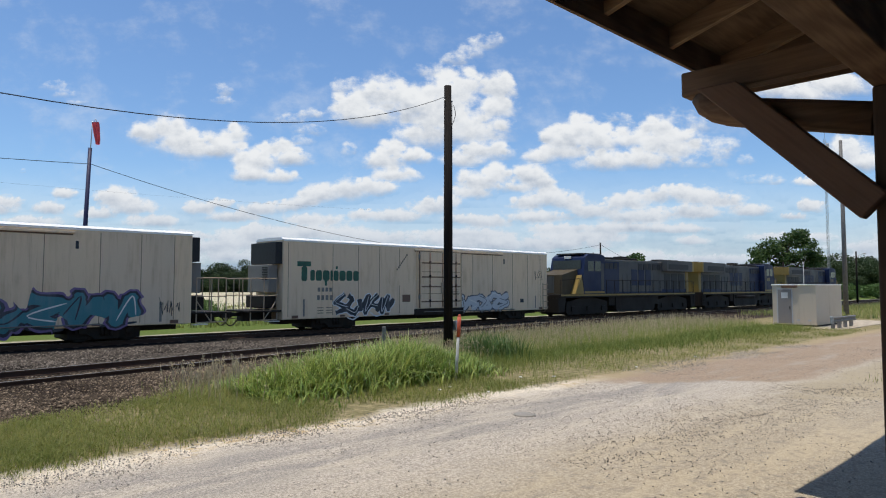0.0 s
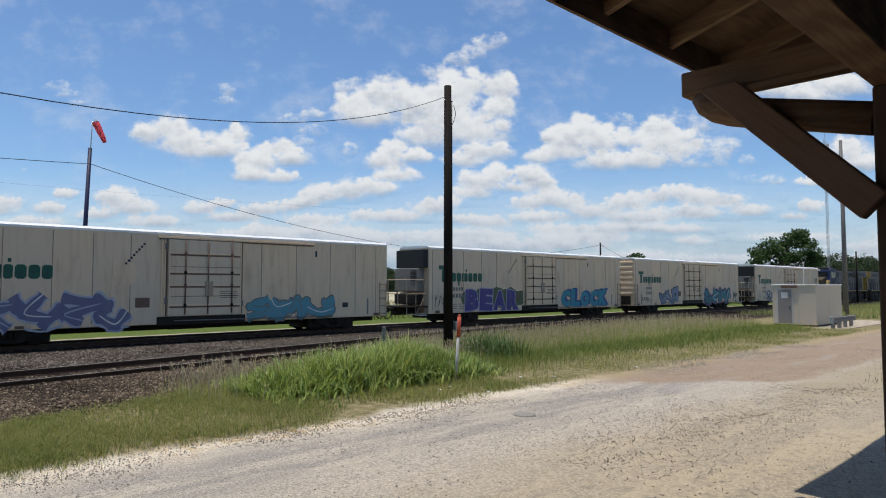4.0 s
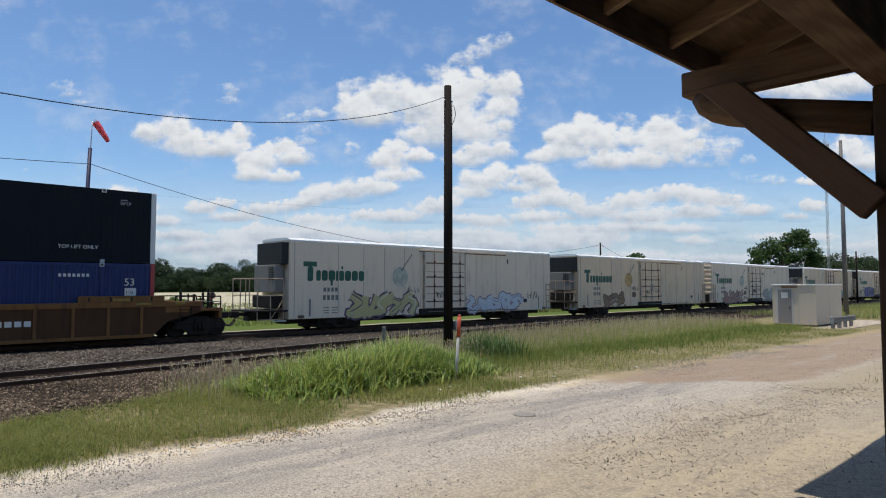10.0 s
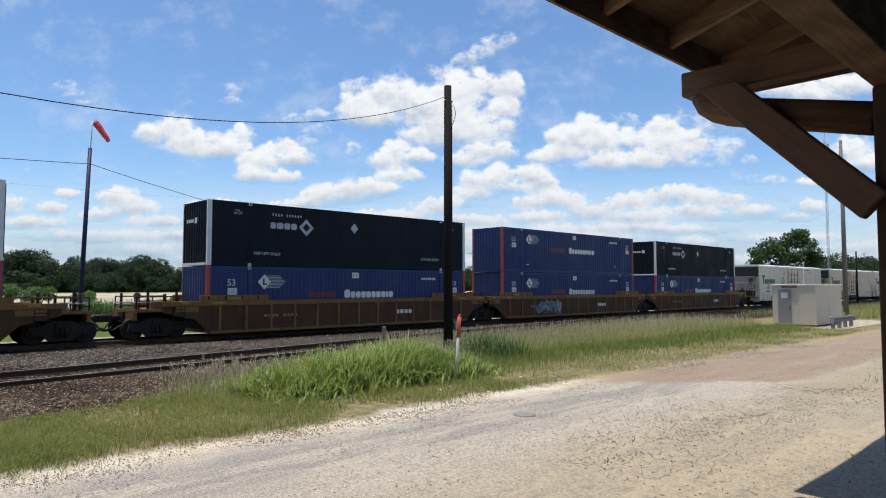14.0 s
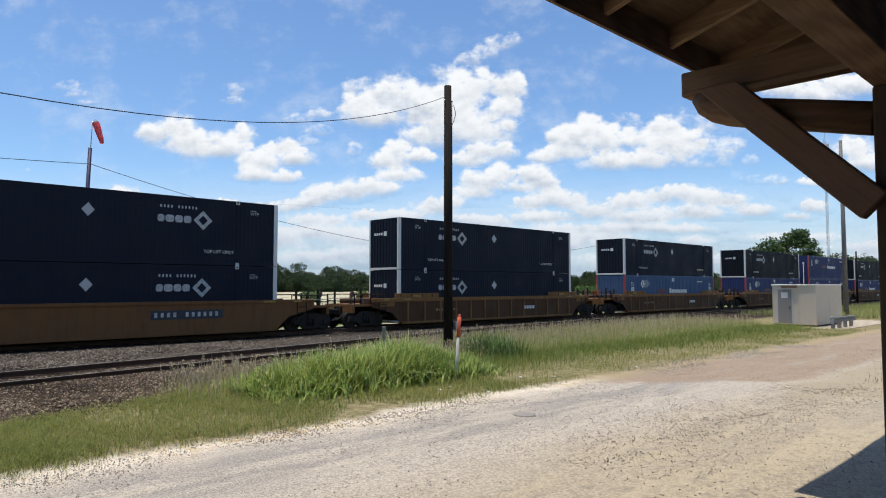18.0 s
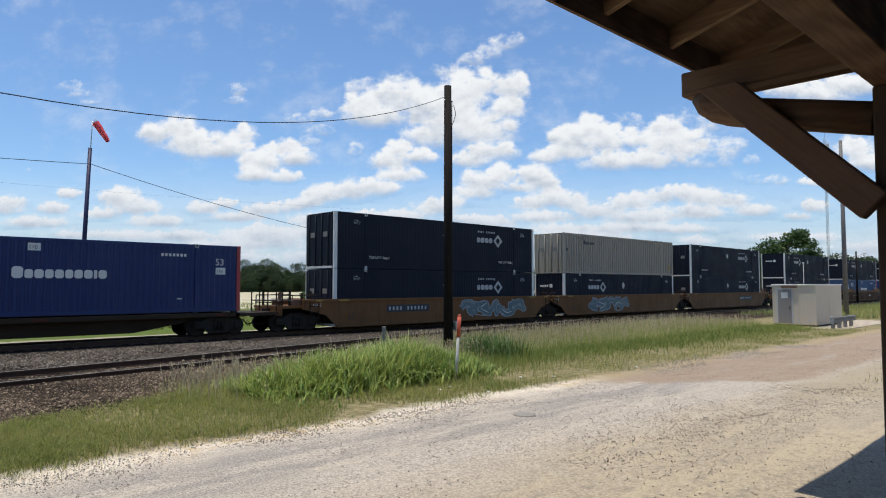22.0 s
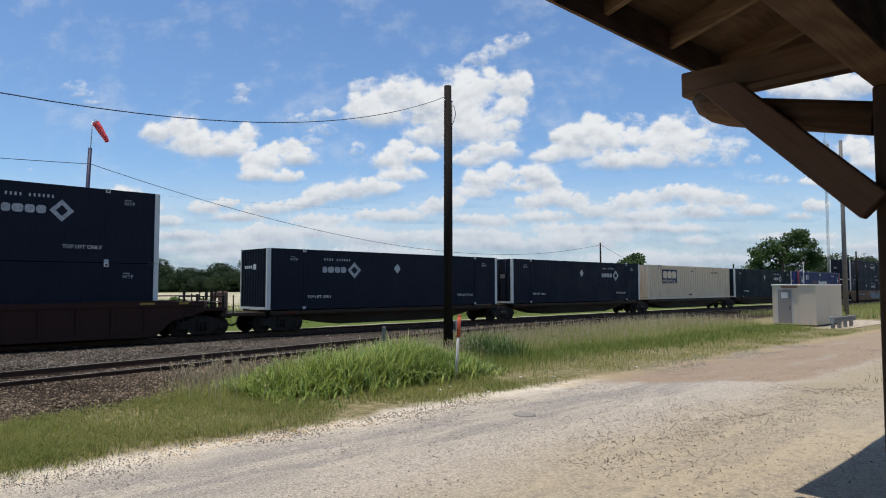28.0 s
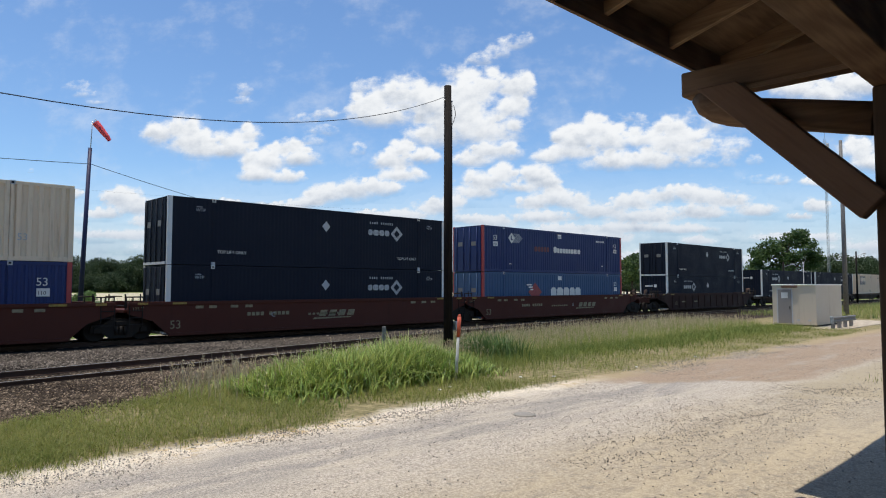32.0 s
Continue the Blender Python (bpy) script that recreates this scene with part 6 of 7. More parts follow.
def well_car(style, left_end, right_end):
    """Well car for one stack: the well runs from x = 0 to 16.15; ends are 'joint' or 'coupler'."""
    root = new("well_car")
    n = L_BOX
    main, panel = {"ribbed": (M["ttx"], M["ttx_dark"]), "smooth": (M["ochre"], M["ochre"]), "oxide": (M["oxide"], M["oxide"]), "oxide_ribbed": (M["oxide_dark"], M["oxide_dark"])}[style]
    zt, zb = 1.50, 0.16
    ext = {True: 1.55 if left_end == "joint" else 1.9, False: 1.55 if right_end == "joint" else 1.9}
    for s in (-1, 1):
        a, b = sorted((s * 1.47, s * 1.40))
        pts = [(-ext[True], zt - 0.42), (-ext[True], zt), (n + ext[False], zt), (n + ext[False], zt - 0.42), (n + 0.55, 0.75), (n - 0.1, zb), (0.1, zb), (-0.55, 0.75)]
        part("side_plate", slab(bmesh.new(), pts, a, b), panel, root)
        o = s * 1.47
        part("top_chord", boxed(-ext[True], n + ext[False], *sorted((o - s * 0.002 + s * 0.06, o - s * 0.12)), zt - 0.09 if "ribbed" not in style else zt - 0.16, zt + 0.05, bev=0.012), main, root)
        part("bottom_chord", boxed(0.1, n - 0.1, *sorted((o + s * 0.045, o - s * 0.14)), zb - 0.04, zb + 0.09, bev=0.01), main, root)
        if "ribbed" in style:
            for i in range(13):
                x = 0.55 + i * (n - 1.1) / 12
                part("rib", boxed(x - 0.06, x + 0.06, *sorted((o + s * 0.05, o - s * 0.002 + s * 0.004)), zb + 0.092, zt - 0.162, bev=0.01), main, root)
            for a, b in ((-0.35, 2.9), (n - 2.9, n + 0.35)):
                r = part("end_riser", boxed(a, b, *sorted((o + s * 0.03, o - s * 0.05)), zt + 0.052, zt + (0.30 if style == "ribbed" else 0.10), bev=0.012), main, root, "raised end of the side sill")
                if style == "ribbed":
                    for k in range(4):
                        q = a + 0.35 + k * 0.78
                        part("slot", boxed(q, q + 0.07, *sorted((o + s * 0.033, o + s * 0.0305)), zt + 0.09, zt + 0.26), M["dark"], r)
                    part("plate", boxed(a + 1.25, a + 1.9, *sorted((o + s * 0.036, o + s * 0.0305)), zt + 0.10, zt + 0.20), M["yellow_mark"], r, "yellow plate")
            for x in (-0.9, n + 0.9):
                part("end_web", boxed(x - 0.5, x + 0.5, *sorted((o + s * 0.03, o + s * 0.002)), zt - 0.40, zt - 0.18), main, root)
    part("floor", boxed(0, n, -1.38, 1.38, zb, zb + 0.03), M["dark"], root)
    for x in (0.0, n):
        part("bulkhead", boxed(x - 0.06 if x == 0 else x + 0.01, x - 0.01 if x == 0 else x + 0.06, -1.38, 1.38, 0.3, zt - 0.02), M["dark"], root)
    for left in (True, False):
        sgn, e = (-1, 0.0) if left else (1, n)
        kind = left_end if left else right_end
        far = 1.65 if kind == "joint" else 3.0
        part("end_deck", boxed(*sorted((e + sgn * 0.07, e + sgn * far)), -1.30, 1.30, 1.12, 1.24, bev=0.01), main, root)
        part("centre_sill", boxed(*sorted((e + sgn * 0.07, e + sgn * (far + 0.1))), -0.3, 0.3, 0.7, 1.118), M["dark"], root)
        posts = []
        for k in range(4):
            x = e + sgn * (far * (0.35 + 0.18 * k))
            posts.append(((x, -0.9, 1.2), (x, -0.9, 1.75 + 0.12 * (k % 2))))
        for y in (-1.25, 1.25):
            posts += [((e + sgn * 0.9, y, 1.75), (e + sgn * (far - 0.1), y, 1.75)), ((e + sgn * (far - 0.1), y, 1.2), (e + sgn * (far - 0.1), y, 1.75))]
        posts += [((e + sgn * (far - 0.05), -1.2, 1.4), (e + sgn * (far - 0.05), 1.2, 1.4))]
        bars("handrail", posts, 0.028, M["dark"], root)
        part("ladder", rods([((e + sgn * 1.0, -1.5, z), (e + sgn * 1.5, -1.5, z)) for z in (0.65, 0.92, 1.2)] + [((e + sgn * q, -1.5, 0.55), (e + sgn * q, -1.5, 1.45)) for q in (1.0, 1.5)], 0.018), M["dark"], root)
        if kind == "coupler":
            truck(root, e + sgn * 2.0)
            coupler(root, e + sgn * 3.55, left)
            part("end_sill", boxed(*sorted((e + sgn * 2.85, e + sgn * 3.0)), -1.2, 1.2, 0.8, 1.11), main, root)
            bm = lathe(bmesh.new(), [(-0.02, 0.15), (0.02, 0.15)], "y", 18, (e + sgn * 2.72, -0.80, 1.78))
            part("brake_wheel", bm, M["rust"], root)
            part("brake_stand", boxed(*sorted((e + sgn * 2.66, e + sgn * 2.78)), -0.76, -0.62, 1.24, 1.86, bev=0.02), M["rust"], root)
            for q, y, top in ((1.15, -1.1, 1.95), (1.7, -1.18, 1.85), (2.35, -1.15, 2.05), (2.85, 0.5, 1.9)):
                part("stanchion", boxed(*sorted((e + sgn * q, e + sgn * (q + 0.09))), y, y + 0.09, 1.241, top, bev=0.008), M["dark"], root)
            part("valve_box", boxed(*sorted((e + sgn * 1.75, e + sgn * 2.2)), -1.1, -0.75, 1.241, 1.56, bev=0.03), M["rust"], root, "rusty brake valve box")
            part("brake_cylinder", rod(bmesh.new(), (e + sgn * 1.2, -0.7, 1.36), (e + sgn * 1.9, -0.7, 1.36), 0.11, seg=12), M["rust"], root)
            part("crossover_step", boxed(*sorted((e + sgn * 2.3, e + sgn * 2.98)), -1.2, 1.2, 1.50, 1.53), M["unit_grey"], root, "pale worn crossover step")
            part("air_hose", tube(bmesh.new(), [(e + sgn * q, -0.42, z) for q, z in ((2.9, 0.95), (3.15, 0.62), (3.45, 0.42), (3.75, 0.40), (4.0, 0.52))], 0.035, 6), M["black"], root, "black rubber air hose")
        elif left:
            truck(root, e - 1.69)
        strips("reflector", [sorted((e - sgn * 0.2, e - sgn * 0.8)) + [zt - 0.07, zt + 0.02], sorted((e + sgn * 0.8, e + sgn * 1.2)) + [zt - 0.07, zt + 0.02]], -1.535, M["yellow_mark"], root)
    yw = -1.476
    if style == "smooth":
        lettering("53", 0.42, M["ink"], root, pose(0.75, yw - 0.01, 0.5))
        lettering("125 T", 0.22, M["white"], root, pose(-1.35, yw - 0.01, 1.18))
        p = 10.3 if right_end == "coupler" else 3.3
        strips("plate", [(p, p + 3.1, 0.80, 1.18)], yw, M["ink"], root, "black painted number panel")
        strips("reporting_mark", [(p + 0.15 + i * 0.26, p + 0.27 + i * 0.26, 0.90, 1.09) for i in range(11) if i != 4], yw - 0.007, M["soft_mark"], root)
    if style == "oxide":
        lettering("53", 0.5, M["sand_mark"], root, pose(0.1, yw - 0.01, 0.42))
        lettering("125 T", 0.2, M["sand_mark"], root, pose(-1.4, yw - 0.01, 1.2))
        q, letter = (10.0, "A") if right_end == "coupler" else (7.4, "C") if left_end == "joint" else (7.4, "")
        if letter:
            lettering(letter, 0.30, M["soft_mark"], root, pose(q - (0.8 if letter == "A" else 2.6), yw - 0.01, 0.78))
        for k in range(4):
            a = q + k * 0.56
            part("letter_shape", slab(bmesh.new(), [(a, 0.72), (a + 0.40, 0.72), (a + 0.52, 1.02), (a + 0.12, 1.02)], yw - 0.006, yw), M["sand_mark"], root, "slanted pale yellow mark")
        part("underline", slab(bmesh.new(), [(q - 0.35, 0.58), (q + 1.9, 0.62), (q + 2.0, 0.67), (q - 0.25, 0.67)], yw - 0.006, yw), M["sand_mark"], root)
        strips("stencil", [(x, x + 0.35, 1.24, 1.36) for x in (1.2, 1.8, 2.8, 3.5, 13.4, 14.2, 14.9)] + [(6.8 + i * 0.24, 6.95 + i * 0.24, 0.8, 0.9) for i in range(8)] + [(3.6 + i * 0.22, 3.76 + i * 0.22, 0.86, 1.02) for i in range(10) if i != 4], yw, M["sand_mark"], root)
    if style == "oxide_ribbed":
        lettering("53", 0.42, M["sand_mark"], root, pose(1.05, yw - 0.01, 0.55))
        strips("stencil", [(2.3 + i * 0.16, 2.42 + i * 0.16, 0.76, 0.88) for i in range(4)] + [(4.7 + i * 0.16, 4.82 + i * 0.16, 0.76, 0.88) for i in range(4)], yw, M["sand_mark"], root)
    if style == "ribbed":
        strips("reporting_mark", [(10.6 + i * 0.3, 10.82 + i * 0.3, 0.72, 0.92) for i in range(4)], yw, M["white"], root)
        strips("stencil", [(2.7 + i * 0.2, 2.83 + i * 0.2, 0.78, 0.9) for i in range(9) if i != 4], yw, M["sand_mark"], root)
    label = {"ribbed": "dirty yellow well car with ribbed sides", "smooth": "ochre smooth-sided well car", "oxide": "oxide-brown smooth-sided well car", "oxide_ribbed": "dark brown ribbed well car"}[style]
    tagged(root, label, "freight car", "well cars")
    return root


def spine_car(first, last):
    root = new("spine_car")
    n = L_BOX
    part("spine", slab(bmesh.new(), [(-0.6, 1.0), (n + 0.6, 1.0), (n + 0.6, 0.80), (n - 1.6, 0.72), (n - 4.4, 0.26), (4.4, 0.26), (1.6, 0.72), (-0.6, 0.80)], -0.75, 0.75), M["spine"], root)
    for s in (-1, 1):
        part("side_sill", boxed(0.2, n - 0.2, *sorted((s * 1.22, s * 1.34)), 0.84, 1.0, bev=0.01), M["spine"], root)
    for i in range(9):
        x = 0.3 + i * (n - 0.6) / 8
        part("cross_bearer", boxed(x - 0.09, x + 0.09, -1.21, 1.21, 0.86, 1.0), M["spine"], root)
    for x in (0.25, 2.0, 14.1, n - 0.25):
        for s in (-1, 1):
            part("pedestal", boxed(x - 0.12, x + 0.12, *sorted((s * 1.08, s * 1.3)), 1.002, 1.10, bev=0.01), M["dark"], root)
    strips("reflector", [(x, x + 0.5, 0.87, 0.98) for x in (1.0, 8.0, 15.0)], -1.342, M["oxide"], root)
    part("deck_strip", boxed(0.3, n - 0.3, -1.2, -1.02, 1.002, 1.02), M["rust"], root)
    if first:
        part("end_deck", boxed(n + 0.02, n + 2.0, -1.25, 1.25, 0.84, 0.98), M["spine"], root)
        part("handrail", rods([((n + 1.9, y, 0.9), (n + 1.9, y, 1.9)) for y in (-1.2, -0.4, 0.4, 1.2)] + [((n + 1.9, -1.2, 1.5), (n + 1.9, 1.2, 1.5))], 0.03), M["spine"], root)
        truck(root, n - 0.9)
        coupler(root, n + 2.6, False)
    truck(root, -0.62 if not last else 0.9)
    if last:
        part("end_deck", boxed(-2.2, -0.02, -1.25, 1.25, 0.84, 0.98), M["spine"], root)
        part("handrail", rods([((-2.1, y, 0.9), (-2.1, y, 2.0)) for y in (-1.2, -0.4, 0.4, 1.2)] + [((-1.6, -1.2, 0.9), (-1.6, -1.2, 1.8))], 0.03), M["spine"], root)
        part("brake_stand", boxed(-1.95, -1.6, -0.7, -0.35, 0.98, 1.95, bev=0.05), M["rust"], root)
        coupler(root, -2.7, True)
    tagged(root, "low dark brown spine car carrying one container", "freight car", "spine cars")
    return root


def locomotive():
    """Diesel locomotive with its cab at the far end of x; 21.6 m long."""
    root = new("locomotive")
    B, G, Y, K = M["loco_blue"], M["loco_grey"], M["loco_yellow"], M["dark"]
    def both(name, x0, x1, d0, d1, z0, z1, material, parent, label=""):
        for s in (-1, 1):
            part(name, boxed(x0, x1, *sorted((s * d0, s * d1)), z0, z1), material, parent, label)
    part("frame", boxed(0.5, 21.1, -1.48, 1.48, 1.36, 1.62, bev=0.015), K, root)
    both("sill_stripe", 0.6, 21.0, 1.481, 1.488, 1.48, 1.60, M["loco_yellow"], root, "dirty yellow reflective sill stripe")
    part("fuel_tank", slab(bmesh.new(), [(8.0, 0.18), (13.4, 0.18), (13.7, 0.45), (13.7, 1.355), (7.7, 1.355), (7.7, 0.45)], -1.35, 1.35), K, root)
    part("air_tank", rod(bmesh.new(), (7.9, -1.42, 1.15), (12.6, -1.42, 1.15), 0.16, seg=14), K, root)
    hood = part("hood", boxed(1.3, 15.4, -0.98, 0.98, 1.622, 4.28, bev=0.06), G, root)
    for i in range(12):
        both("hood_door", 5.7 + i * 0.72, 6.36 + i * 0.72, 0.981, 1.005, 1.75, 3.15, G, hood)
    for k in range(3):
        both("emblem", 7.6 + k * 1.12, 8.5 + k * 1.12, 1.006, 1.012, 2.25, 3.55, B, root, "dark blue letter shape")
    both("hood_band", 12.6, 15.38, 1.0052, 1.010, 1.66, 4.1, B, root)
    part("roof_hump", boxed(9.6, 14.9, -0.9, 0.9, 4.282, 4.46, bev=0.05), K, root)
    part("exhaust", boxed(10.2, 11.2, -0.4, 0.4, 4.462, 4.62, bev=0.03), K, root)
    for i in range(4):
        both("brake_grille", 12.9 + i * 0.62, 13.4 + i * 0.62, 1.011, 1.03, 3.55, 4.0, M["grille"], root)
    wing = part("radiator", slab(bmesh.new(), [(0.9, 3.5), (5.6, 3.5), (5.6, 4.42), (0.9, 4.42)], -1.45, 1.45), G, root)
    both("radiator_grille", 1.7, 5.3, 1.452, 1.475, 3.65, 4.1, M["grille"], wing)
    part("tail", boxed(0.72, 1.298, -0.98, 0.98, 1.622, 4.30, bev=0.05), Y, root, "yellow rear end")
    part("tail_wing", boxed(0.60, 0.898, -1.45, 1.45, 3.5, 4.42, bev=0.02), Y, root)
    for i in range(3):
        both("engine_grille", 1.6 + i * 1.3, 2.7 + i * 1.3, 0.983, 1.004, 1.9, 3.3, M["grille"], root)
    cab = part("cab", slab(bmesh.new(), [(15.42, 1.622), (18.2, 1.622), (18.35, 2.9), (18.0, 4.30), (17.6, 4.55), (15.7, 4.55), (15.42, 4.4)], -1.5, 1.5), B, root, "dark blue cab")
    part("cab_roof", boxed(15.6, 17.9, -1.2, 1.2, 4.552, 4.66, bev=0.04), G, cab)
    for x in (16.0, 16.95):
        both("window", x, x + 0.75, 1.502, 1.515, 3.3, 4.05, M["glass"], cab)
    part("windscreen", boxed(18.18, 18.24, -1.25, 1.25, 3.45, 4.1), M["glass"], cab)
    strips("number_bars", [(16.1 + i * 0.32, 16.34 + i * 0.32, 2.75, 3.12) for i in range(3)], -1.502, M["sand_mark"], cab)
    part("nose", slab(bmesh.new(), [(18.36, 1.622), (20.3, 1.622), (20.25, 3.0), (18.36, 3.42)], -1.05, 1.05), M["loco_nose"], root, "grimy yellow-grey low nose, darkened for shade")
    part("side_flash", slab(bmesh.new(), [(18.2, 1.63), (19.3, 1.63), (18.5, 3.0)], -1.506, -1.07), Y, root)
    part("side_flash", slab(bmesh.new(), [(18.2, 1.63), (19.3, 1.63), (18.5, 3.0)], 1.07, 1.506), Y, root)
    both("hood_sill", 1.32, 15.38, 0.981, 1.0035, 1.64, 1.95, B, hood)
    part("pilot", slab(bmesh.new(), [(20.5, 0.35), (21.2, 0.35), (21.2, 1.36), (20.3, 1.36)], -1.4, 1.4), K, root)
    part("pilot", slab(bmesh.new(), [(0.4, 0.35), (1.1, 0.35), (1.3, 1.36), (0.4, 1.36)], -1.4, 1.4), K, root)
    for x in (0.35, 19.9):
        for k in range(4):
            part("step", boxed(x, x + 0.55, -1.52, -1.2, 0.42 + 0.3 * k, 0.46 + 0.3 * k), K, root)
    runs = []
    for s in (-1, 1):
        for i in range(13):
            x = 1.0 + i * 1.18
            runs.append(((x, s * 1.45, 1.6), (x, s * 1.45, 2.65)))
        runs.append(((1.0, s * 1.45, 2.65), (15.2, s * 1.45, 2.65)))
        runs += [((0.75, s * 1.45, 0.6), (0.75, s * 1.45, 2.6)), ((20.9, s * 1.35, 0.6), (20.9, s * 1.35, 2.6)), ((20.9, s * 1.35, 2.6), (18.4, s * 1.45, 2.75))]
    bars("handrail", runs, 0.025, K, root)
    for cx in (4.2, 17.3):
        t = part("truck", slab(bmesh.new(), [(cx - 2.7, 0.36), (cx - 2.5, 0.14), (cx + 2.5, 0.14), (cx + 2.7, 0.36), (cx + 2.6, 1.05), (cx + 0.9, 1.34), (cx - 0.9, 1.34), (cx - 2.6, 1.05)], -1.18, 1.18), K, root)
        for dx in (-1.95, 0, 1.95):
            for s in (-1, 1):
                share("wheel", WHEEL, t, pose(cx + dx, s * 0.80, 0.43, 0, 0, 0 if s < 0 else 180))
            both("journal", cx + dx - 0.18, cx + dx + 0.18, 1.182, 1.30, 0.38, 0.72, K, t)
    coupler(root, 21.75, False)
    coupler(root, -0.15, True)
    part("equipment_box", boxed(6.9, 7.65, -1.30, 1.30, 0.7, 1.355, bev=0.03), K, root)
    part("equipment_box", boxed(13.75, 14.6, -1.30, 1.30, 0.7, 1.355, bev=0.03), K, root)
    for x in (1.9, 3.3, 4.6):
        part("roof_fan", lathe(bmesh.new(), [(4.42, 0.55), (4.52, 0.55), (4.54, 0.48)], "z", 18, (x, 0, 0)), K, root)
    for i in range(5):
        both("hood_vent", 6.0 + i * 0.75, 6.55 + i * 0.75, 0.984, 1.012, 3.55, 4.05, M["grille"], root)
    both("cab_stripe", 15.5, 18.1, 1.5015, 1.508, 1.66, 1.82, M["loco_yellow"], cab)
    both("cab_door", 15.55, 15.95, 1.5015, 1.508, 1.9, 3.9, M["loco_grey"], cab)
    part("headlight", boxed(18.02, 18.12, -0.3, 0.3, 4.22, 4.42, bev=0.02), M["white"], cab)
    part("nose_door", boxed(20.26, 20.3, -0.35, 0.35, 1.7, 2.9), M["loco_grey"], root)
    part("horn", rod(bmesh.new(), (15.0, 0.2, 4.45), (15.0, 0.2, 4.8), 0.06), K, root)
    tagged(root, "blue, grey and yellow diesel locomotive", "locomotive", "locomotives")
    return root


def build_train():
    # locomotives
    loco = locomotive()
    set_in_train(loco, 82.2)
    set_in_train(copy_thing(loco, Matrix()), 59.9)
    set_in_train(copy_thing(loco, Matrix()), 59.3, 0.0, True)
    # refrigerator cars, front to back: x, unit at the rear end, weathered
    cars = [(16.44, True, True), (-8.46, False, True), (-30.97, True, True), (-54.57, True, True), (-79.81, False, False), (-101.96, True, True), (-125.85, True, False)]
    kinds = {}
    W, K = spray(0.72, 0.72, 0.72), spray(0.03, 0.03, 0.035)
    art = [
        [(3.0, 6.7, 0.55, 2.0, 5, K, W, None), (11.9, 16.4, 0.62, 1.75, 5, spray(0.55, 0.55, 0.54), spray(0.10, 0.10, 0.11), None)],
        [(4.3, 6.0, 0.6, 2.0, 2, spray(0.20, 0.22, 0.28), K, None), (6.2, 7.5, 0.6, 2.05, 1, spray(0.24, 0.28, 0.33), K, None), (12.9, 18.2, 0.55, 1.95, 4, spray(0.05, 0.20, 0.22), K, spray(0.17, 0.11, 0.24))],
        [],
        [(2.4, 7.2, 0.5, 2.05, 4, spray(0.16, 0.15, 0.24), spray(0.45, 0.45, 0.5), None), (12.3, 16.9, 0.62, 1.75, 4, spray(0.10, 0.30, 0.34), spray(0.16, 0.18, 0.16), None)],
        [(2.5, 7.0, 0.42, 1.95, 4, spray(0.38, 0.20, 0.155), spray(0.07, 0.05, 0.05), None), (12.9, 19.0, 0.6, 1.85, 5, spray(0.42, 0.40, 0.33), spray(0.30, 0.20, 0.16), spray(0.38, 0.42, 0.45))],
        [(3.5, 6.2, 0.55, 1.75, 3, spray(0.30, 0.175, 0.085), spray(0.05, 0.035, 0.03), None)],
        [(3.6, 8.2, 0.5, 1.95, 4, spray(0.56, 0.46, 0.20), spray(0.10, 0.06, 0.10), None), (12.4, 17.4, 0.6, 1.75, 5, spray(0.62, 0.64, 0.64), spray(0.30, 0.20, 0.24), None)],
    ]
    for i, (x, left, old) in enumerate(cars):
        key = (left, old)
        if key not in kinds:
            kinds[key] = reefer(left, old)
            car = kinds[key]
        else:
            car = None
        kinds.setdefault(("list", key), []).append((i, x, car))
    for key in [k for k in kinds if k[0] == "list"]:
        proto = kinds[key[1]]
        made = []
        for i, x, car in kinds[key]:
            made.append((i, x, proto if car is not None else copy_thing(proto, Matrix())))
        for i, x, car in made:
            set_in_train(car, x)
            if i == 2:
                smear(car, 2.6, 9.0, 0.75, 2.15, spray(0.10, 0.12, 0.045), -1.307, 5)
                block_word(car, "BEAR", 2.9, 8.0, 0.68, 1.98, spray(0.085, 0.055, 0.21), spray(0.42, 0.40, 0.47), -1.312, bold=0.075, rim=0.03)
                block_word(car, "CLOCK", 12.6, 18.5, 0.72, 1.90, spray(0.035, 0.27, 0.33), spray(0.012, 0.025, 0.05), -1.310, spray(0.03, 0.085, 0.27), bold=0.085, rim=0.025)
            for j, (a, b, c, d, n, fill, edge, halo) in enumerate(art[i]):
                sprayed(car, a, b, c, d, n, fill, edge, -1.311, 100 + i * 7 + j, halo=halo)
            if i == 5:
                part("fruit_print", lathe(bmesh.new(), [(-0.004, 0.56), (0.0, 0.56)], "y", 30, (6.95, -1.312, 2.70)), M["orange"], car, "orange fruit picture")
            if i == 1:
                lettering("RAPID", 0.42, K, car, pose(1.25, -1.309, 0.98), "graffiti")
            if i == 4:
                lettering("TA", 0.34, K, car, pose(0.34, -1.309, 3.30), "graffiti")
                scrawl(car, 12.3, 3.35, 0.5, 0.4, K, -1.309, 71)
                scrawl(car, 7.3, 0.85, 1.0, 0.3, K, -1.309, 72)
            if i in (0, 1, 2):
                scrawl(car, 19.1 if i != 2 else 0.5, 2.6 if i == 0 else 1.0, 0.9, 0.7, K, -1.306, 40 + i)
            if i == 6:
                scrawl(car, 18.0, 1.35, 1.1, 0.5, K, -1.309, 73)
            if i in (4, 5, 6):
                scrawl(car, 9.6, 1.5, 0.9, 0.4, K, -1.375, 60 + i)
                scrawl(car, 7.4, 1.8, 1.0, 0.4, K, -1.306, 50 + i)
    # containers
    pr = {}

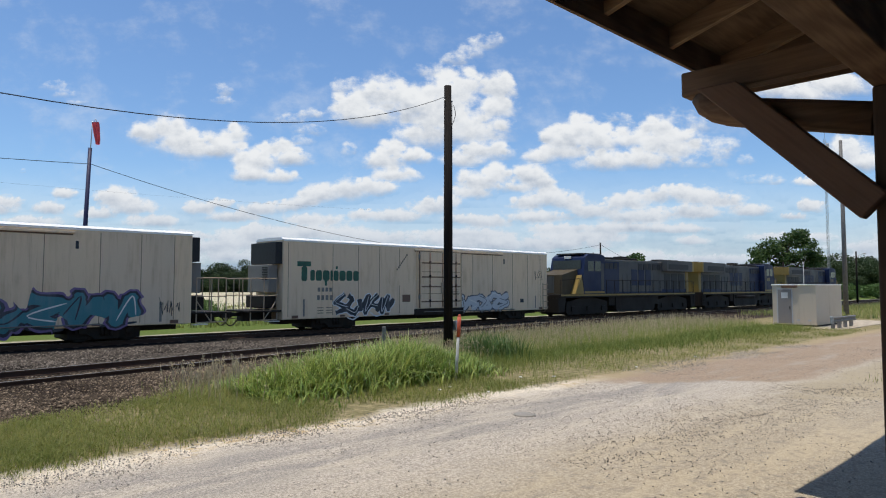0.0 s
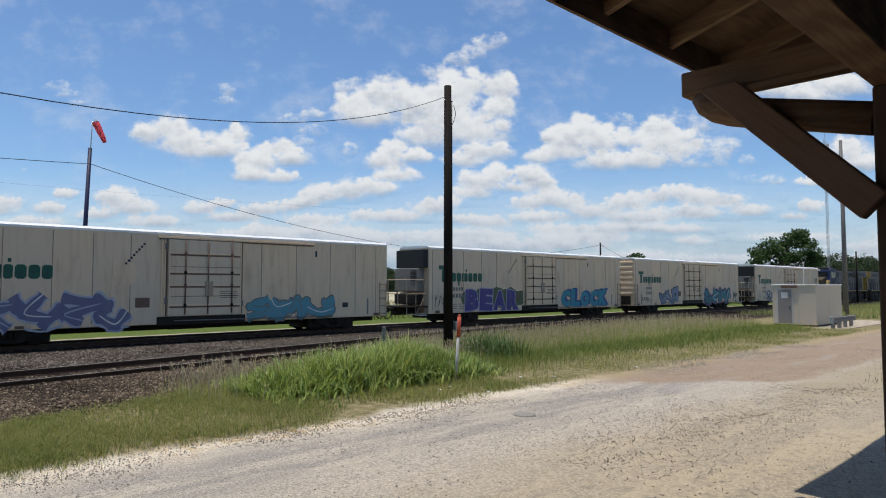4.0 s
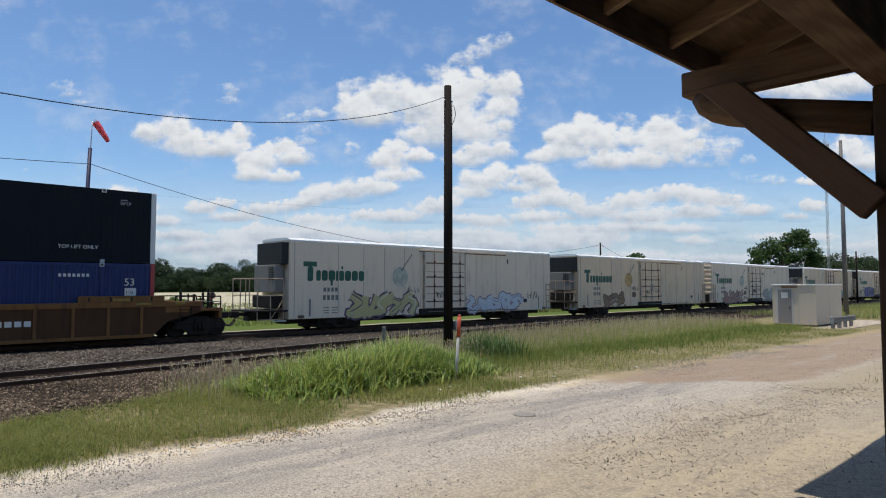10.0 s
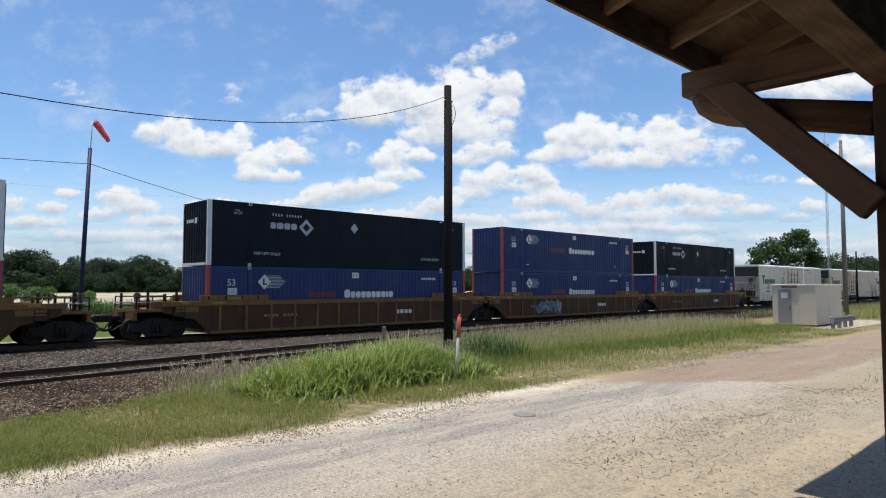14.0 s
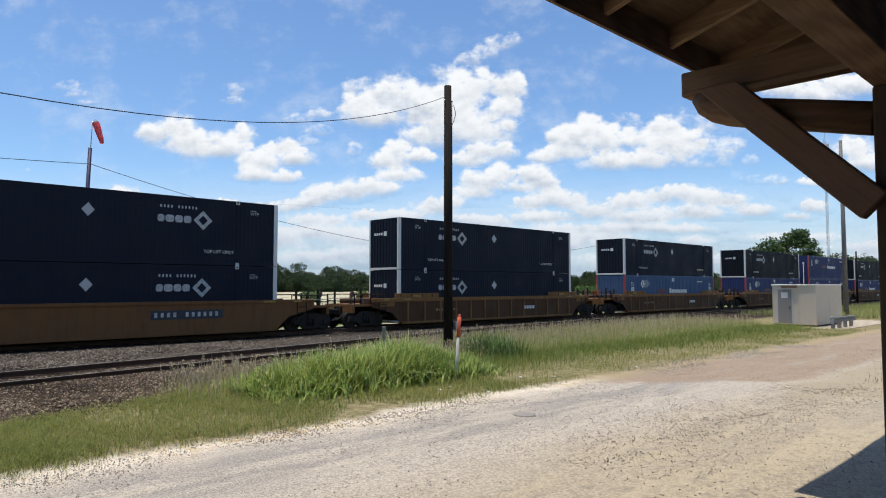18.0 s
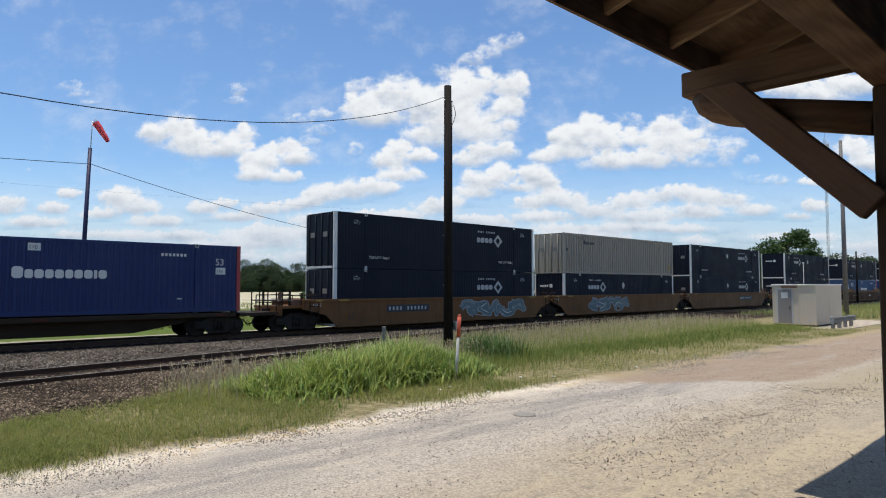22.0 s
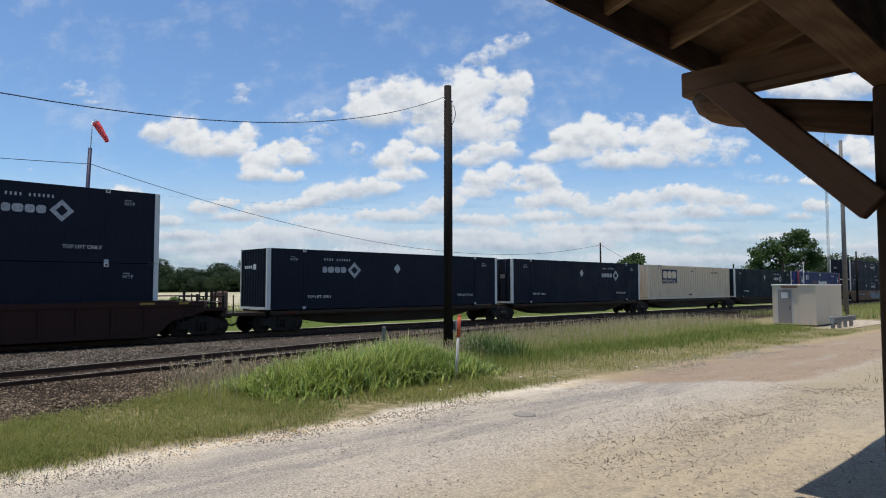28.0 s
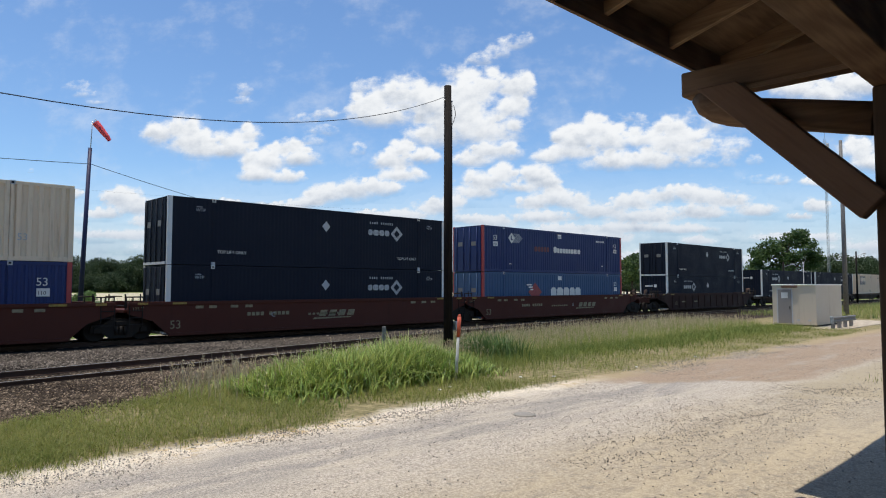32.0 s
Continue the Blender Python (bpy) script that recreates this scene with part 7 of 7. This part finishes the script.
    def want(kind):
        spec = {
            "navy_near": ("navy_near", M["navy"], M["white"], 0.008, 0.20, False, "navy blue container with white corner posts and wordmark"),
            "navy_far": ("navy_far", M["navy"], M["white"], 0.008, 0.20, True, "navy blue container with white corner posts and wordmark"),
            "black_near": ("navy_near", M["charcoal"], M["white"], 0.008, 0.20, False, "charcoal container with white corner posts and wordmark"),
            "black_far": ("navy_far", M["teal_black"], M["white"], 0.008, 0.20, True, "blue-black container with white corner posts and wordmark"),
            "blue": ("blue", M["blue"], M["red_post"], 0.034, 0.24, False, "royal blue corrugated container with orange-red corner posts"),
            "blue_door": ("blue", M["blue"], M["red_post"], 0.034, 0.24, True, "royal blue corrugated container with orange-red corner posts"),
            "pale_words": ("pale_words", M["pale_blue"], M["red_post"], 0.036, 0.26, False, "faded blue corrugated container with orange-red corner posts"),
            "pale_emblem": ("pale_emblem", M["pale_blue"], M["red_post"], 0.036, 0.26, True, "faded blue corrugated container with a red diamond emblem"),
            "cream_emblem": ("cream_emblem", M["cream"], M["cream"], 0.070, 0.36, False, "cream corrugated container with a dark blue emblem"),
            "cream_plain": ("cream_plain", M["cream"], M["cream"], 0.070, 0.36, False, "plain cream corrugated container, rust-streaked"),
            "grey": ("grey", M["grey_box"], M["grey_box"], 0.060, 0.30, True, "pale grey corrugated container, rust-streaked"),
        }[kind]
        if kind not in pr:
            pr[kind] = container(*spec, post_w=0.2 if "navy" in spec[0] else 0.17)
            return pr[kind]
        return copy_thing(pr[kind], Matrix())
    HI, LO, SP = 3.115, 0.145, 1.085
    stacks = [
        (-148.30, "black_near", "blue", "ribbed", "joint", "coupler"),
        (-168.02, "blue", "blue", "ribbed", "joint", "joint"),
        (-187.55, "black_near", "blue", "ribbed", "coupler", "joint"),
        (-211.25, "navy_near", "pale_words", "ribbed", "coupler", "coupler"),
        (-234.67, "navy_near", "navy_near", "ribbed", "coupler", "coupler"),
        (-258.27, "navy_far", "navy_far", "smooth", "joint", "coupler"),
        (-277.80, "grey", "navy_near", "smooth", "joint", "joint"),
        (-297.34, "navy_far", "navy_far", "smooth", "coupler", "joint"),
        (-410.63, "navy_far", "navy_near", "oxide_ribbed", "coupler", "coupler"),
        (-434.15, "blue_door", "pale_emblem", "oxide", "joint", "coupler"),
        (-453.61, "navy_far", "navy_far", "oxide", "joint", "joint"),
        (-473.32, "cream_plain", "blue", "oxide", "coupler", "joint"),
    ]
    wells = {}
    made = []
    for x, top, low, style, a, b in stacks:
        key = (style, a, b)
        if key not in wells:
            wells[key] = car = well_car(style, a, b)
        else:
            car = copy_thing(wells[key], Matrix())
        made.append(car)
        set_in_train(car, x)
        set_in_train(want(low), x, LO + 0.045)
        set_in_train(want(top), x, HI)
    teal, rim = spray(0.115, 0.155, 0.155), spray(0.08, 0.10, 0.11)
    for car, a, b, n, sd in ((made[6], 3.1, 8.4, 5, 1), (made[7], 8.9, 15.0, 5, 2), (made[1], 3.2, 6.0, 4, 4)):
        sprayed(car, a, b, 0.32, 1.32, n, teal if sd != 4 else spray(0.14, 0.17, 0.18), spray(0.30, 0.33, 0.33) if sd != 4 else rim, -1.54 if sd == 4 else -1.482, 300 + sd)
    spines = [(-318.56, "blue_door", True, False), (-337.13, "black_far", False, False), (-354.52, "cream_emblem", False, False), (-371.93, "navy_far", False, False), (-389.50, "navy_near", False, True)]
    for x, box_kind, first, last in spines:
        set_in_train(spine_car(first, last), x)
        set_in_train(want(box_kind), x, SP)


# ---- clouds ----
def build_clouds():
    """A drifting layer of small cumulus: a curved sheet high over the fields, clear between the clouds."""
    rs = np.random.RandomState(4)
    puffs = []

    thin = []

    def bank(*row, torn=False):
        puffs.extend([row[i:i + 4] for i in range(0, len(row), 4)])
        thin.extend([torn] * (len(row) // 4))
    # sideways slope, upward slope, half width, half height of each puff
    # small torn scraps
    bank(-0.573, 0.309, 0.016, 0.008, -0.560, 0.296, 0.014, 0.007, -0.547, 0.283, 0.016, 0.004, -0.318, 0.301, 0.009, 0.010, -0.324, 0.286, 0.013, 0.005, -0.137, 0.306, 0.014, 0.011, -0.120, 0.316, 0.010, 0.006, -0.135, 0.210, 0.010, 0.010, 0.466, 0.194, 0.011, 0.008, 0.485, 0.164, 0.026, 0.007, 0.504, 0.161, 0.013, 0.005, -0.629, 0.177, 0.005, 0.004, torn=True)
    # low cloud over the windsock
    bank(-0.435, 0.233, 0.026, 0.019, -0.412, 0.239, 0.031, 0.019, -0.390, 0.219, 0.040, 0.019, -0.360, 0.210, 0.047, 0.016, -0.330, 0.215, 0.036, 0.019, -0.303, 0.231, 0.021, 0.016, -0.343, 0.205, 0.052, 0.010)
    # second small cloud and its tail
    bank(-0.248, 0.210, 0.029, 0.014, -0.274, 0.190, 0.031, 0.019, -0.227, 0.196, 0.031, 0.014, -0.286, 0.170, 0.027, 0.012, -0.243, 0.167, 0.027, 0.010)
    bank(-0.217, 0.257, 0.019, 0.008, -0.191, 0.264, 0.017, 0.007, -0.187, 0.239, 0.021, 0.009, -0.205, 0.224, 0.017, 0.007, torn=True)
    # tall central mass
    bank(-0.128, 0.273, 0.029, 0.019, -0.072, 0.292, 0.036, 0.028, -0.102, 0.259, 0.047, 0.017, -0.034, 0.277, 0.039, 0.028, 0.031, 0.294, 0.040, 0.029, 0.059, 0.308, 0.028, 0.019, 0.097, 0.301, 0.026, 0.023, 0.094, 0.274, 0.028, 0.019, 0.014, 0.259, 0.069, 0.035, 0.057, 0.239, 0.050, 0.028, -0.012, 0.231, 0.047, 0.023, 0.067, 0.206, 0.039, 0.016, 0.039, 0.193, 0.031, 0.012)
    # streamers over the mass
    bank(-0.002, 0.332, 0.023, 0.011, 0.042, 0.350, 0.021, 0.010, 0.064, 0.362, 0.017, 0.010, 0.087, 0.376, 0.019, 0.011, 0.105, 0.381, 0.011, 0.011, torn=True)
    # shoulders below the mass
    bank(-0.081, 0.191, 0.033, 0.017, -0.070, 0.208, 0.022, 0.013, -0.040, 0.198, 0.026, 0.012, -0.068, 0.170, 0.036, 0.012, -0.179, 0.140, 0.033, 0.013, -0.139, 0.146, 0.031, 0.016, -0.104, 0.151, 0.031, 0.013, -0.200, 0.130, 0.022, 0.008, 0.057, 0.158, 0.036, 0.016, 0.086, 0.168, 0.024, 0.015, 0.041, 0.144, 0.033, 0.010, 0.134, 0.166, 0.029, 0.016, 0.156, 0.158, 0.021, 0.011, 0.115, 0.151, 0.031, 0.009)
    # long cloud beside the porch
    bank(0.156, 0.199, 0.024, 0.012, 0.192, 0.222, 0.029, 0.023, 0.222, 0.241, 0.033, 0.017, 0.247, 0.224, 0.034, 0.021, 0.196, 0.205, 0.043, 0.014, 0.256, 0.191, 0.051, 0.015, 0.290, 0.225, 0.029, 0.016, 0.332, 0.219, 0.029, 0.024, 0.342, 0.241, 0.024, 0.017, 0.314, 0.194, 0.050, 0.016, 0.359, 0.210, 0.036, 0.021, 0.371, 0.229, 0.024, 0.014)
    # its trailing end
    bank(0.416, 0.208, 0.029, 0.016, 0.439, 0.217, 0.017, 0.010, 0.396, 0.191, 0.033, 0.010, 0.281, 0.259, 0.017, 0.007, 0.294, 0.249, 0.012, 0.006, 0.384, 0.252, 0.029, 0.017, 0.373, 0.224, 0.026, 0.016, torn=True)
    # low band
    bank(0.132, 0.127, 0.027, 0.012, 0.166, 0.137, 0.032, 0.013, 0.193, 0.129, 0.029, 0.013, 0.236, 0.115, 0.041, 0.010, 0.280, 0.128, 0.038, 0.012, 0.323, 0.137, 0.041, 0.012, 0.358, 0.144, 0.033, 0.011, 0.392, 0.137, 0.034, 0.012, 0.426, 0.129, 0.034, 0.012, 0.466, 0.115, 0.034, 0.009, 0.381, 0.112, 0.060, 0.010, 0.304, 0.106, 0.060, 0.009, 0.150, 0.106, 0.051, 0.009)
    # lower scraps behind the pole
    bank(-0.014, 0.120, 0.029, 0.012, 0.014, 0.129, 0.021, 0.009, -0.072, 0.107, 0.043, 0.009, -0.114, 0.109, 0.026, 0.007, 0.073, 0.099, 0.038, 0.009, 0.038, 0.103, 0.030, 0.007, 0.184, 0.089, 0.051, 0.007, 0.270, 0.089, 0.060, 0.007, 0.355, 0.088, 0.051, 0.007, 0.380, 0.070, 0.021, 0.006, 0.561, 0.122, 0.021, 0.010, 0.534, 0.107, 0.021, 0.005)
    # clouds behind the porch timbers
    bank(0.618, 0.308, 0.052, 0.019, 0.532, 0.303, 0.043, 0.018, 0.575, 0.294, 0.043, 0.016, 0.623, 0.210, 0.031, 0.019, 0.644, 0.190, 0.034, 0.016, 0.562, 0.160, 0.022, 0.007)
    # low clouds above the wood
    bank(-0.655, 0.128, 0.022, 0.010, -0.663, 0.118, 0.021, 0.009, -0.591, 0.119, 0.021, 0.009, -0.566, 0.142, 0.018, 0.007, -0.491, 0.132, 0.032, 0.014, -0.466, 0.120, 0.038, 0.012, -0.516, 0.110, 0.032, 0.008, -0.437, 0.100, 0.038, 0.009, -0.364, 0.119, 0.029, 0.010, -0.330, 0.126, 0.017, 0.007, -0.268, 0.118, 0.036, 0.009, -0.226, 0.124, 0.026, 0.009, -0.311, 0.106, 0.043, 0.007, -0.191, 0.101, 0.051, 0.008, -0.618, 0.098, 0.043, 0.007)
    for _ in range(60):
        puffs.append((rs.uniform(-1.5, 1.5), rs.uniform(0.03, 0.085), rs.uniform(0.05, 0.1), rs.uniform(0.006, 0.012)))
    for _ in range(70):
        s = rs.choice((-1, 1))
        puffs.append((s * rs.uniform(0.76, 1.9), rs.uniform(0.06, 0.55), rs.uniform(0.04, 0.1), rs.uniform(0.015, 0.04)))
    small = []
    thin += [False] * (len(puffs) - len(thin))
    for (u, v, p, q), torn in zip(puffs, thin):
        for k in range(0 if torn else 7):
            th = rs.uniform(-0.35, math.pi + 0.35)
            r = q * rs.uniform(0.30, 0.62)
            small.append((u + p * rs.uniform(0.35, 0.95) * math.cos(th), v + q * rs.uniform(0.35, 0.95) * max(math.sin(th), -0.25), r * rs.uniform(1.2, 1.9), r * 1.1))
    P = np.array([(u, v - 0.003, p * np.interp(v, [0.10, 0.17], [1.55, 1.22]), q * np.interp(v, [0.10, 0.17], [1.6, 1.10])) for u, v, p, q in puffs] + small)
    us = np.concatenate([np.linspace(-1.6, -0.74, 40)[:-1], np.linspace(-0.74, 0.74, 460), np.linspace(0.74, 1.6, 40)[1:]])
    vs = np.linspace(0.0, 0.62, 210)
    gu, gv = np.meshgrid(us, vs)
    cover = np.full(gu.shape, -1.0)
    foot = np.zeros(gu.shape)
    wsum = np.full(gu.shape, 1e-6)
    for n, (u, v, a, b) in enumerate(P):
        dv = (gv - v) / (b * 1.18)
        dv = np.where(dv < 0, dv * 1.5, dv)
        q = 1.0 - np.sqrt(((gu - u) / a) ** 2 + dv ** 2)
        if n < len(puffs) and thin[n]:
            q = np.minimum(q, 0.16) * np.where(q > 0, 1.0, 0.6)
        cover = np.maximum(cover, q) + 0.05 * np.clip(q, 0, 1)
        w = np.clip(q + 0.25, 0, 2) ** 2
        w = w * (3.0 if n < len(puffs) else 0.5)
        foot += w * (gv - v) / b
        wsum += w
    foot /= wsum
    el = np.arctan(gv) + TILT * 0
    dist = np.minimum(105.0 / np.maximum(np.sin(np.maximum(el, 0.0)), 0.05) ** 2, 4300)
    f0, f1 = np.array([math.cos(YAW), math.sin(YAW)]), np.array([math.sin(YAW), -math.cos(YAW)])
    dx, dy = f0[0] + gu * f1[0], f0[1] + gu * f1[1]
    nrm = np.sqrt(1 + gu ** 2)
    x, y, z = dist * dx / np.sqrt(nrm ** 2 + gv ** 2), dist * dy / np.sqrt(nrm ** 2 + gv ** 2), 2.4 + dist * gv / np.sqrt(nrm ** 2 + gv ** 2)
    w = len(us)
    verts = np.stack([x, y, z], -1).reshape(-1, 3).tolist()
    faces = [(j * w + i, j * w + i + 1, (j + 1) * w + i + 1, (j + 1) * w + i) for j in range(len(vs) - 1) for i in range(w - 1)]
    m = bpy.data.materials.new("cumulus")
    m.use_nodes = True
    nt = m.node_tree
    nt.nodes.clear()
    out = nt.nodes.new("ShaderNodeOutputMaterial")
    cov = node(nt, "ShaderNodeAttribute")
    cov.attribute_name = "cover"
    ft = node(nt, "ShaderNodeAttribute")
    ft.attribute_name = "foot"
    place = node(nt, "ShaderNodeAttribute")
    place.attribute_name = "flat"
    co = place.outputs["Vector"]
    n1 = grain(nt, stretch(nt, co, 1, 1.1, 1), 22, 7, 0.62)
    n2 = grain(nt, stretch(nt, co, 1, 1.5, 1), 70, 5, 0.6)
    n3 = grain(nt, stretch(nt, co, 1, 1.6, 1), 8, 6, 0.6)
    d = calc(nt, "ADD", cov.outputs["Fac"], calc(nt, "MULTIPLY", calc(nt, "SUBTRACT", n1, 0.5), 1.5))
    d = calc(nt, "ADD", d, calc(nt, "MULTIPLY", calc(nt, "SUBTRACT", n2, 0.5), 0.9))
    crown = grade(nt, ft.outputs["Fac"], -0.7, 0.3)
    hard = grade(nt, d, -0.12, 0.62)
    loose = grade(nt, d, -0.45, 1.05)
    alpha = calc(nt, "ADD", calc(nt, "MULTIPLY", hard, crown), calc(nt, "MULTIPLY", loose, calc(nt, "SUBTRACT", 1.0, crown)))
    wisp = calc(nt, "MULTIPLY", grade(nt, calc(nt, "ADD", n3, calc(nt, "MULTIPLY", n1, 0.4)), 0.66, 1.0), 0.34)
    alpha = calc(nt, "MAXIMUM", alpha, wisp)
    up = node(nt, "ShaderNodeVectorMath", {0: co, 1: (0.004, 0.011, 0.0)}, operation="ADD").outputs[0]
    n1u = grain(nt, stretch(nt, up, 1, 1.1, 1), 22, 7, 0.62)
    n3u = grain(nt, stretch(nt, up, 1, 1.6, 1), 8, 6, 0.6)
    lit = calc(nt, "MULTIPLY", calc(nt, "ADD", calc(nt, "SUBTRACT", n1, n1u), calc(nt, "SUBTRACT", n3, n3u)), 1.7)
    shade = calc(nt, "ADD", calc(nt, "MULTIPLY", ft.outputs["Fac"], 0.95), lit)
    thick = grade(nt, d, 0.2, 1.3)
    shade = calc(nt, "SUBTRACT", shade, calc(nt, "MULTIPLY", thick, 0.25))
    col = blend(nt, grade(nt, shade, -1.05, 0.45), (0.41, 0.475, 0.575), (0.87, 0.89, 0.91))
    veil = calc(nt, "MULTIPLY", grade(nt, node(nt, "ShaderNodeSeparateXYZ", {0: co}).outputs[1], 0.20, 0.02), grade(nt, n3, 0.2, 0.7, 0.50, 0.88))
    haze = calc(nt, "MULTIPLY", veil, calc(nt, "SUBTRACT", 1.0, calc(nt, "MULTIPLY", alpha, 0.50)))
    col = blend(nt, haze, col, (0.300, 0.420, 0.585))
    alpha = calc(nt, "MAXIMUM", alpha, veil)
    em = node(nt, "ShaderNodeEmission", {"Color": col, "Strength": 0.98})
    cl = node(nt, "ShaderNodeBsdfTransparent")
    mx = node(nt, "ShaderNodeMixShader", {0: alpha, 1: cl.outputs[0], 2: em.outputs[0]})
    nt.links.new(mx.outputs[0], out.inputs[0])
    me = mesh_from("backdrop", verts, faces, m, True)
    for nm, arr in (("cover", cover), ("foot", foot)):
        at = me.attributes.new(nm, "FLOAT", "POINT")
        at.data.foreach_set("value", arr.ravel().astype(np.float32))
    fl = me.attributes.new("flat", "FLOAT_VECTOR", "POINT")
    fl.data.foreach_set("vector", np.stack([gu, gv, np.zeros_like(gu)], -1).astype(np.float32).ravel())
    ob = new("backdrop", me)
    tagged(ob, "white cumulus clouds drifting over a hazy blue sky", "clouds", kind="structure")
    return ob


# ---- building it all ----
build_ground()
build_tracks()
build_porch()
SOCK = build_roadside()
build_trees()
build_train()
build_grass()
scatter_stones("ballast_stones", 78000, ballast_place, (0.014, 0.042), M["stone"], "loose dark brown ballast stones", 6)
scatter_stones("ballast_stones", 26000, lambda rs, n: ballast_place(rs, n, True), (0.024, 0.056), M["grey_stone"], "loose grey ballast stones between the tracks", 16)
scatter_stones("road_pebbles", 46000, road_place, (0.004, 0.017), M["pebble"], "loose pale pebbles on the road", 7)
scatter_stones("road_gravel", 8000, gravel_place, (0.005, 0.015), M["dark_stone"], "coarse dark stones scattered on the road", 9)
CLOUDS = build_clouds()


def roll_wheel(w, at, x, turned):
    """Turn a wheel with the way it rolls, while it passes before the viewpoint."""
    face = pose(0, 0, 0, 0, 0, 180 if at.y > 0 else 0)
    rows = [(0.0, 0.0)]
    for k in range(1, 800):
        t = 0.04 * k
        if 2.0 < x + run(t) < 40.0:
            rows.append((t, -run(t) / 0.43 if turned else run(t) / 0.43))
    rows[0] = (0.0, rows[1][1] if len(rows) > 1 else 0.0)
    rows.append((32.0, rows[-1][1]))
    walk(w, [(t, Matrix.Translation(at) @ Matrix.Rotation(a, 4, "Y") @ face) for t, a in rows])


def motions():
    for ob, x, z, turned in TRAIN:
        rows = []
        for k in range(9):
            t = 4.0 * k
            rows.append((t, pose(x + run(t), MAIN_Y, RAIL_Z + z, 0, 0, 180 if turned else 0)))
        walk(ob, rows)
    for ob, x, z, turned in TRAIN:
        for bogie in ob.children:
            if not bogie.name.startswith("truck"):
                continue
            for w in bogie.children:
                at = w.matrix_basis.translation.copy()
                if not w.name.startswith("wheel") or (at.y > 0) != turned:
                    continue
                along = bogie.matrix_basis.translation.x + at.x
                roll_wheel(w, at, x + (-along if turned else along), turned)
    side = Vector((math.sin(YAW), -math.cos(YAW), 0))
    walk(CLOUDS, [(t, Matrix.Translation(side * 1.12 * (t - 18.0))) for t in (0.0, 16.0, 32.0)])
    swing = ((0, -62, 76), (3, -58, 60), (6, -50, 55), (9, -46, 52), (13, -40, 48), (16, -52, 56), (19, -58, 66), (23, -42, 48), (28, -48, 52), (32, -44, 46))
    walk(SOCK, [(t, pose(0.30, -0.02, 13.62, 0, 0, a + 10) @ pose(0, 0, 0, 0, b, 0)) for t, a, b in swing])


motions()
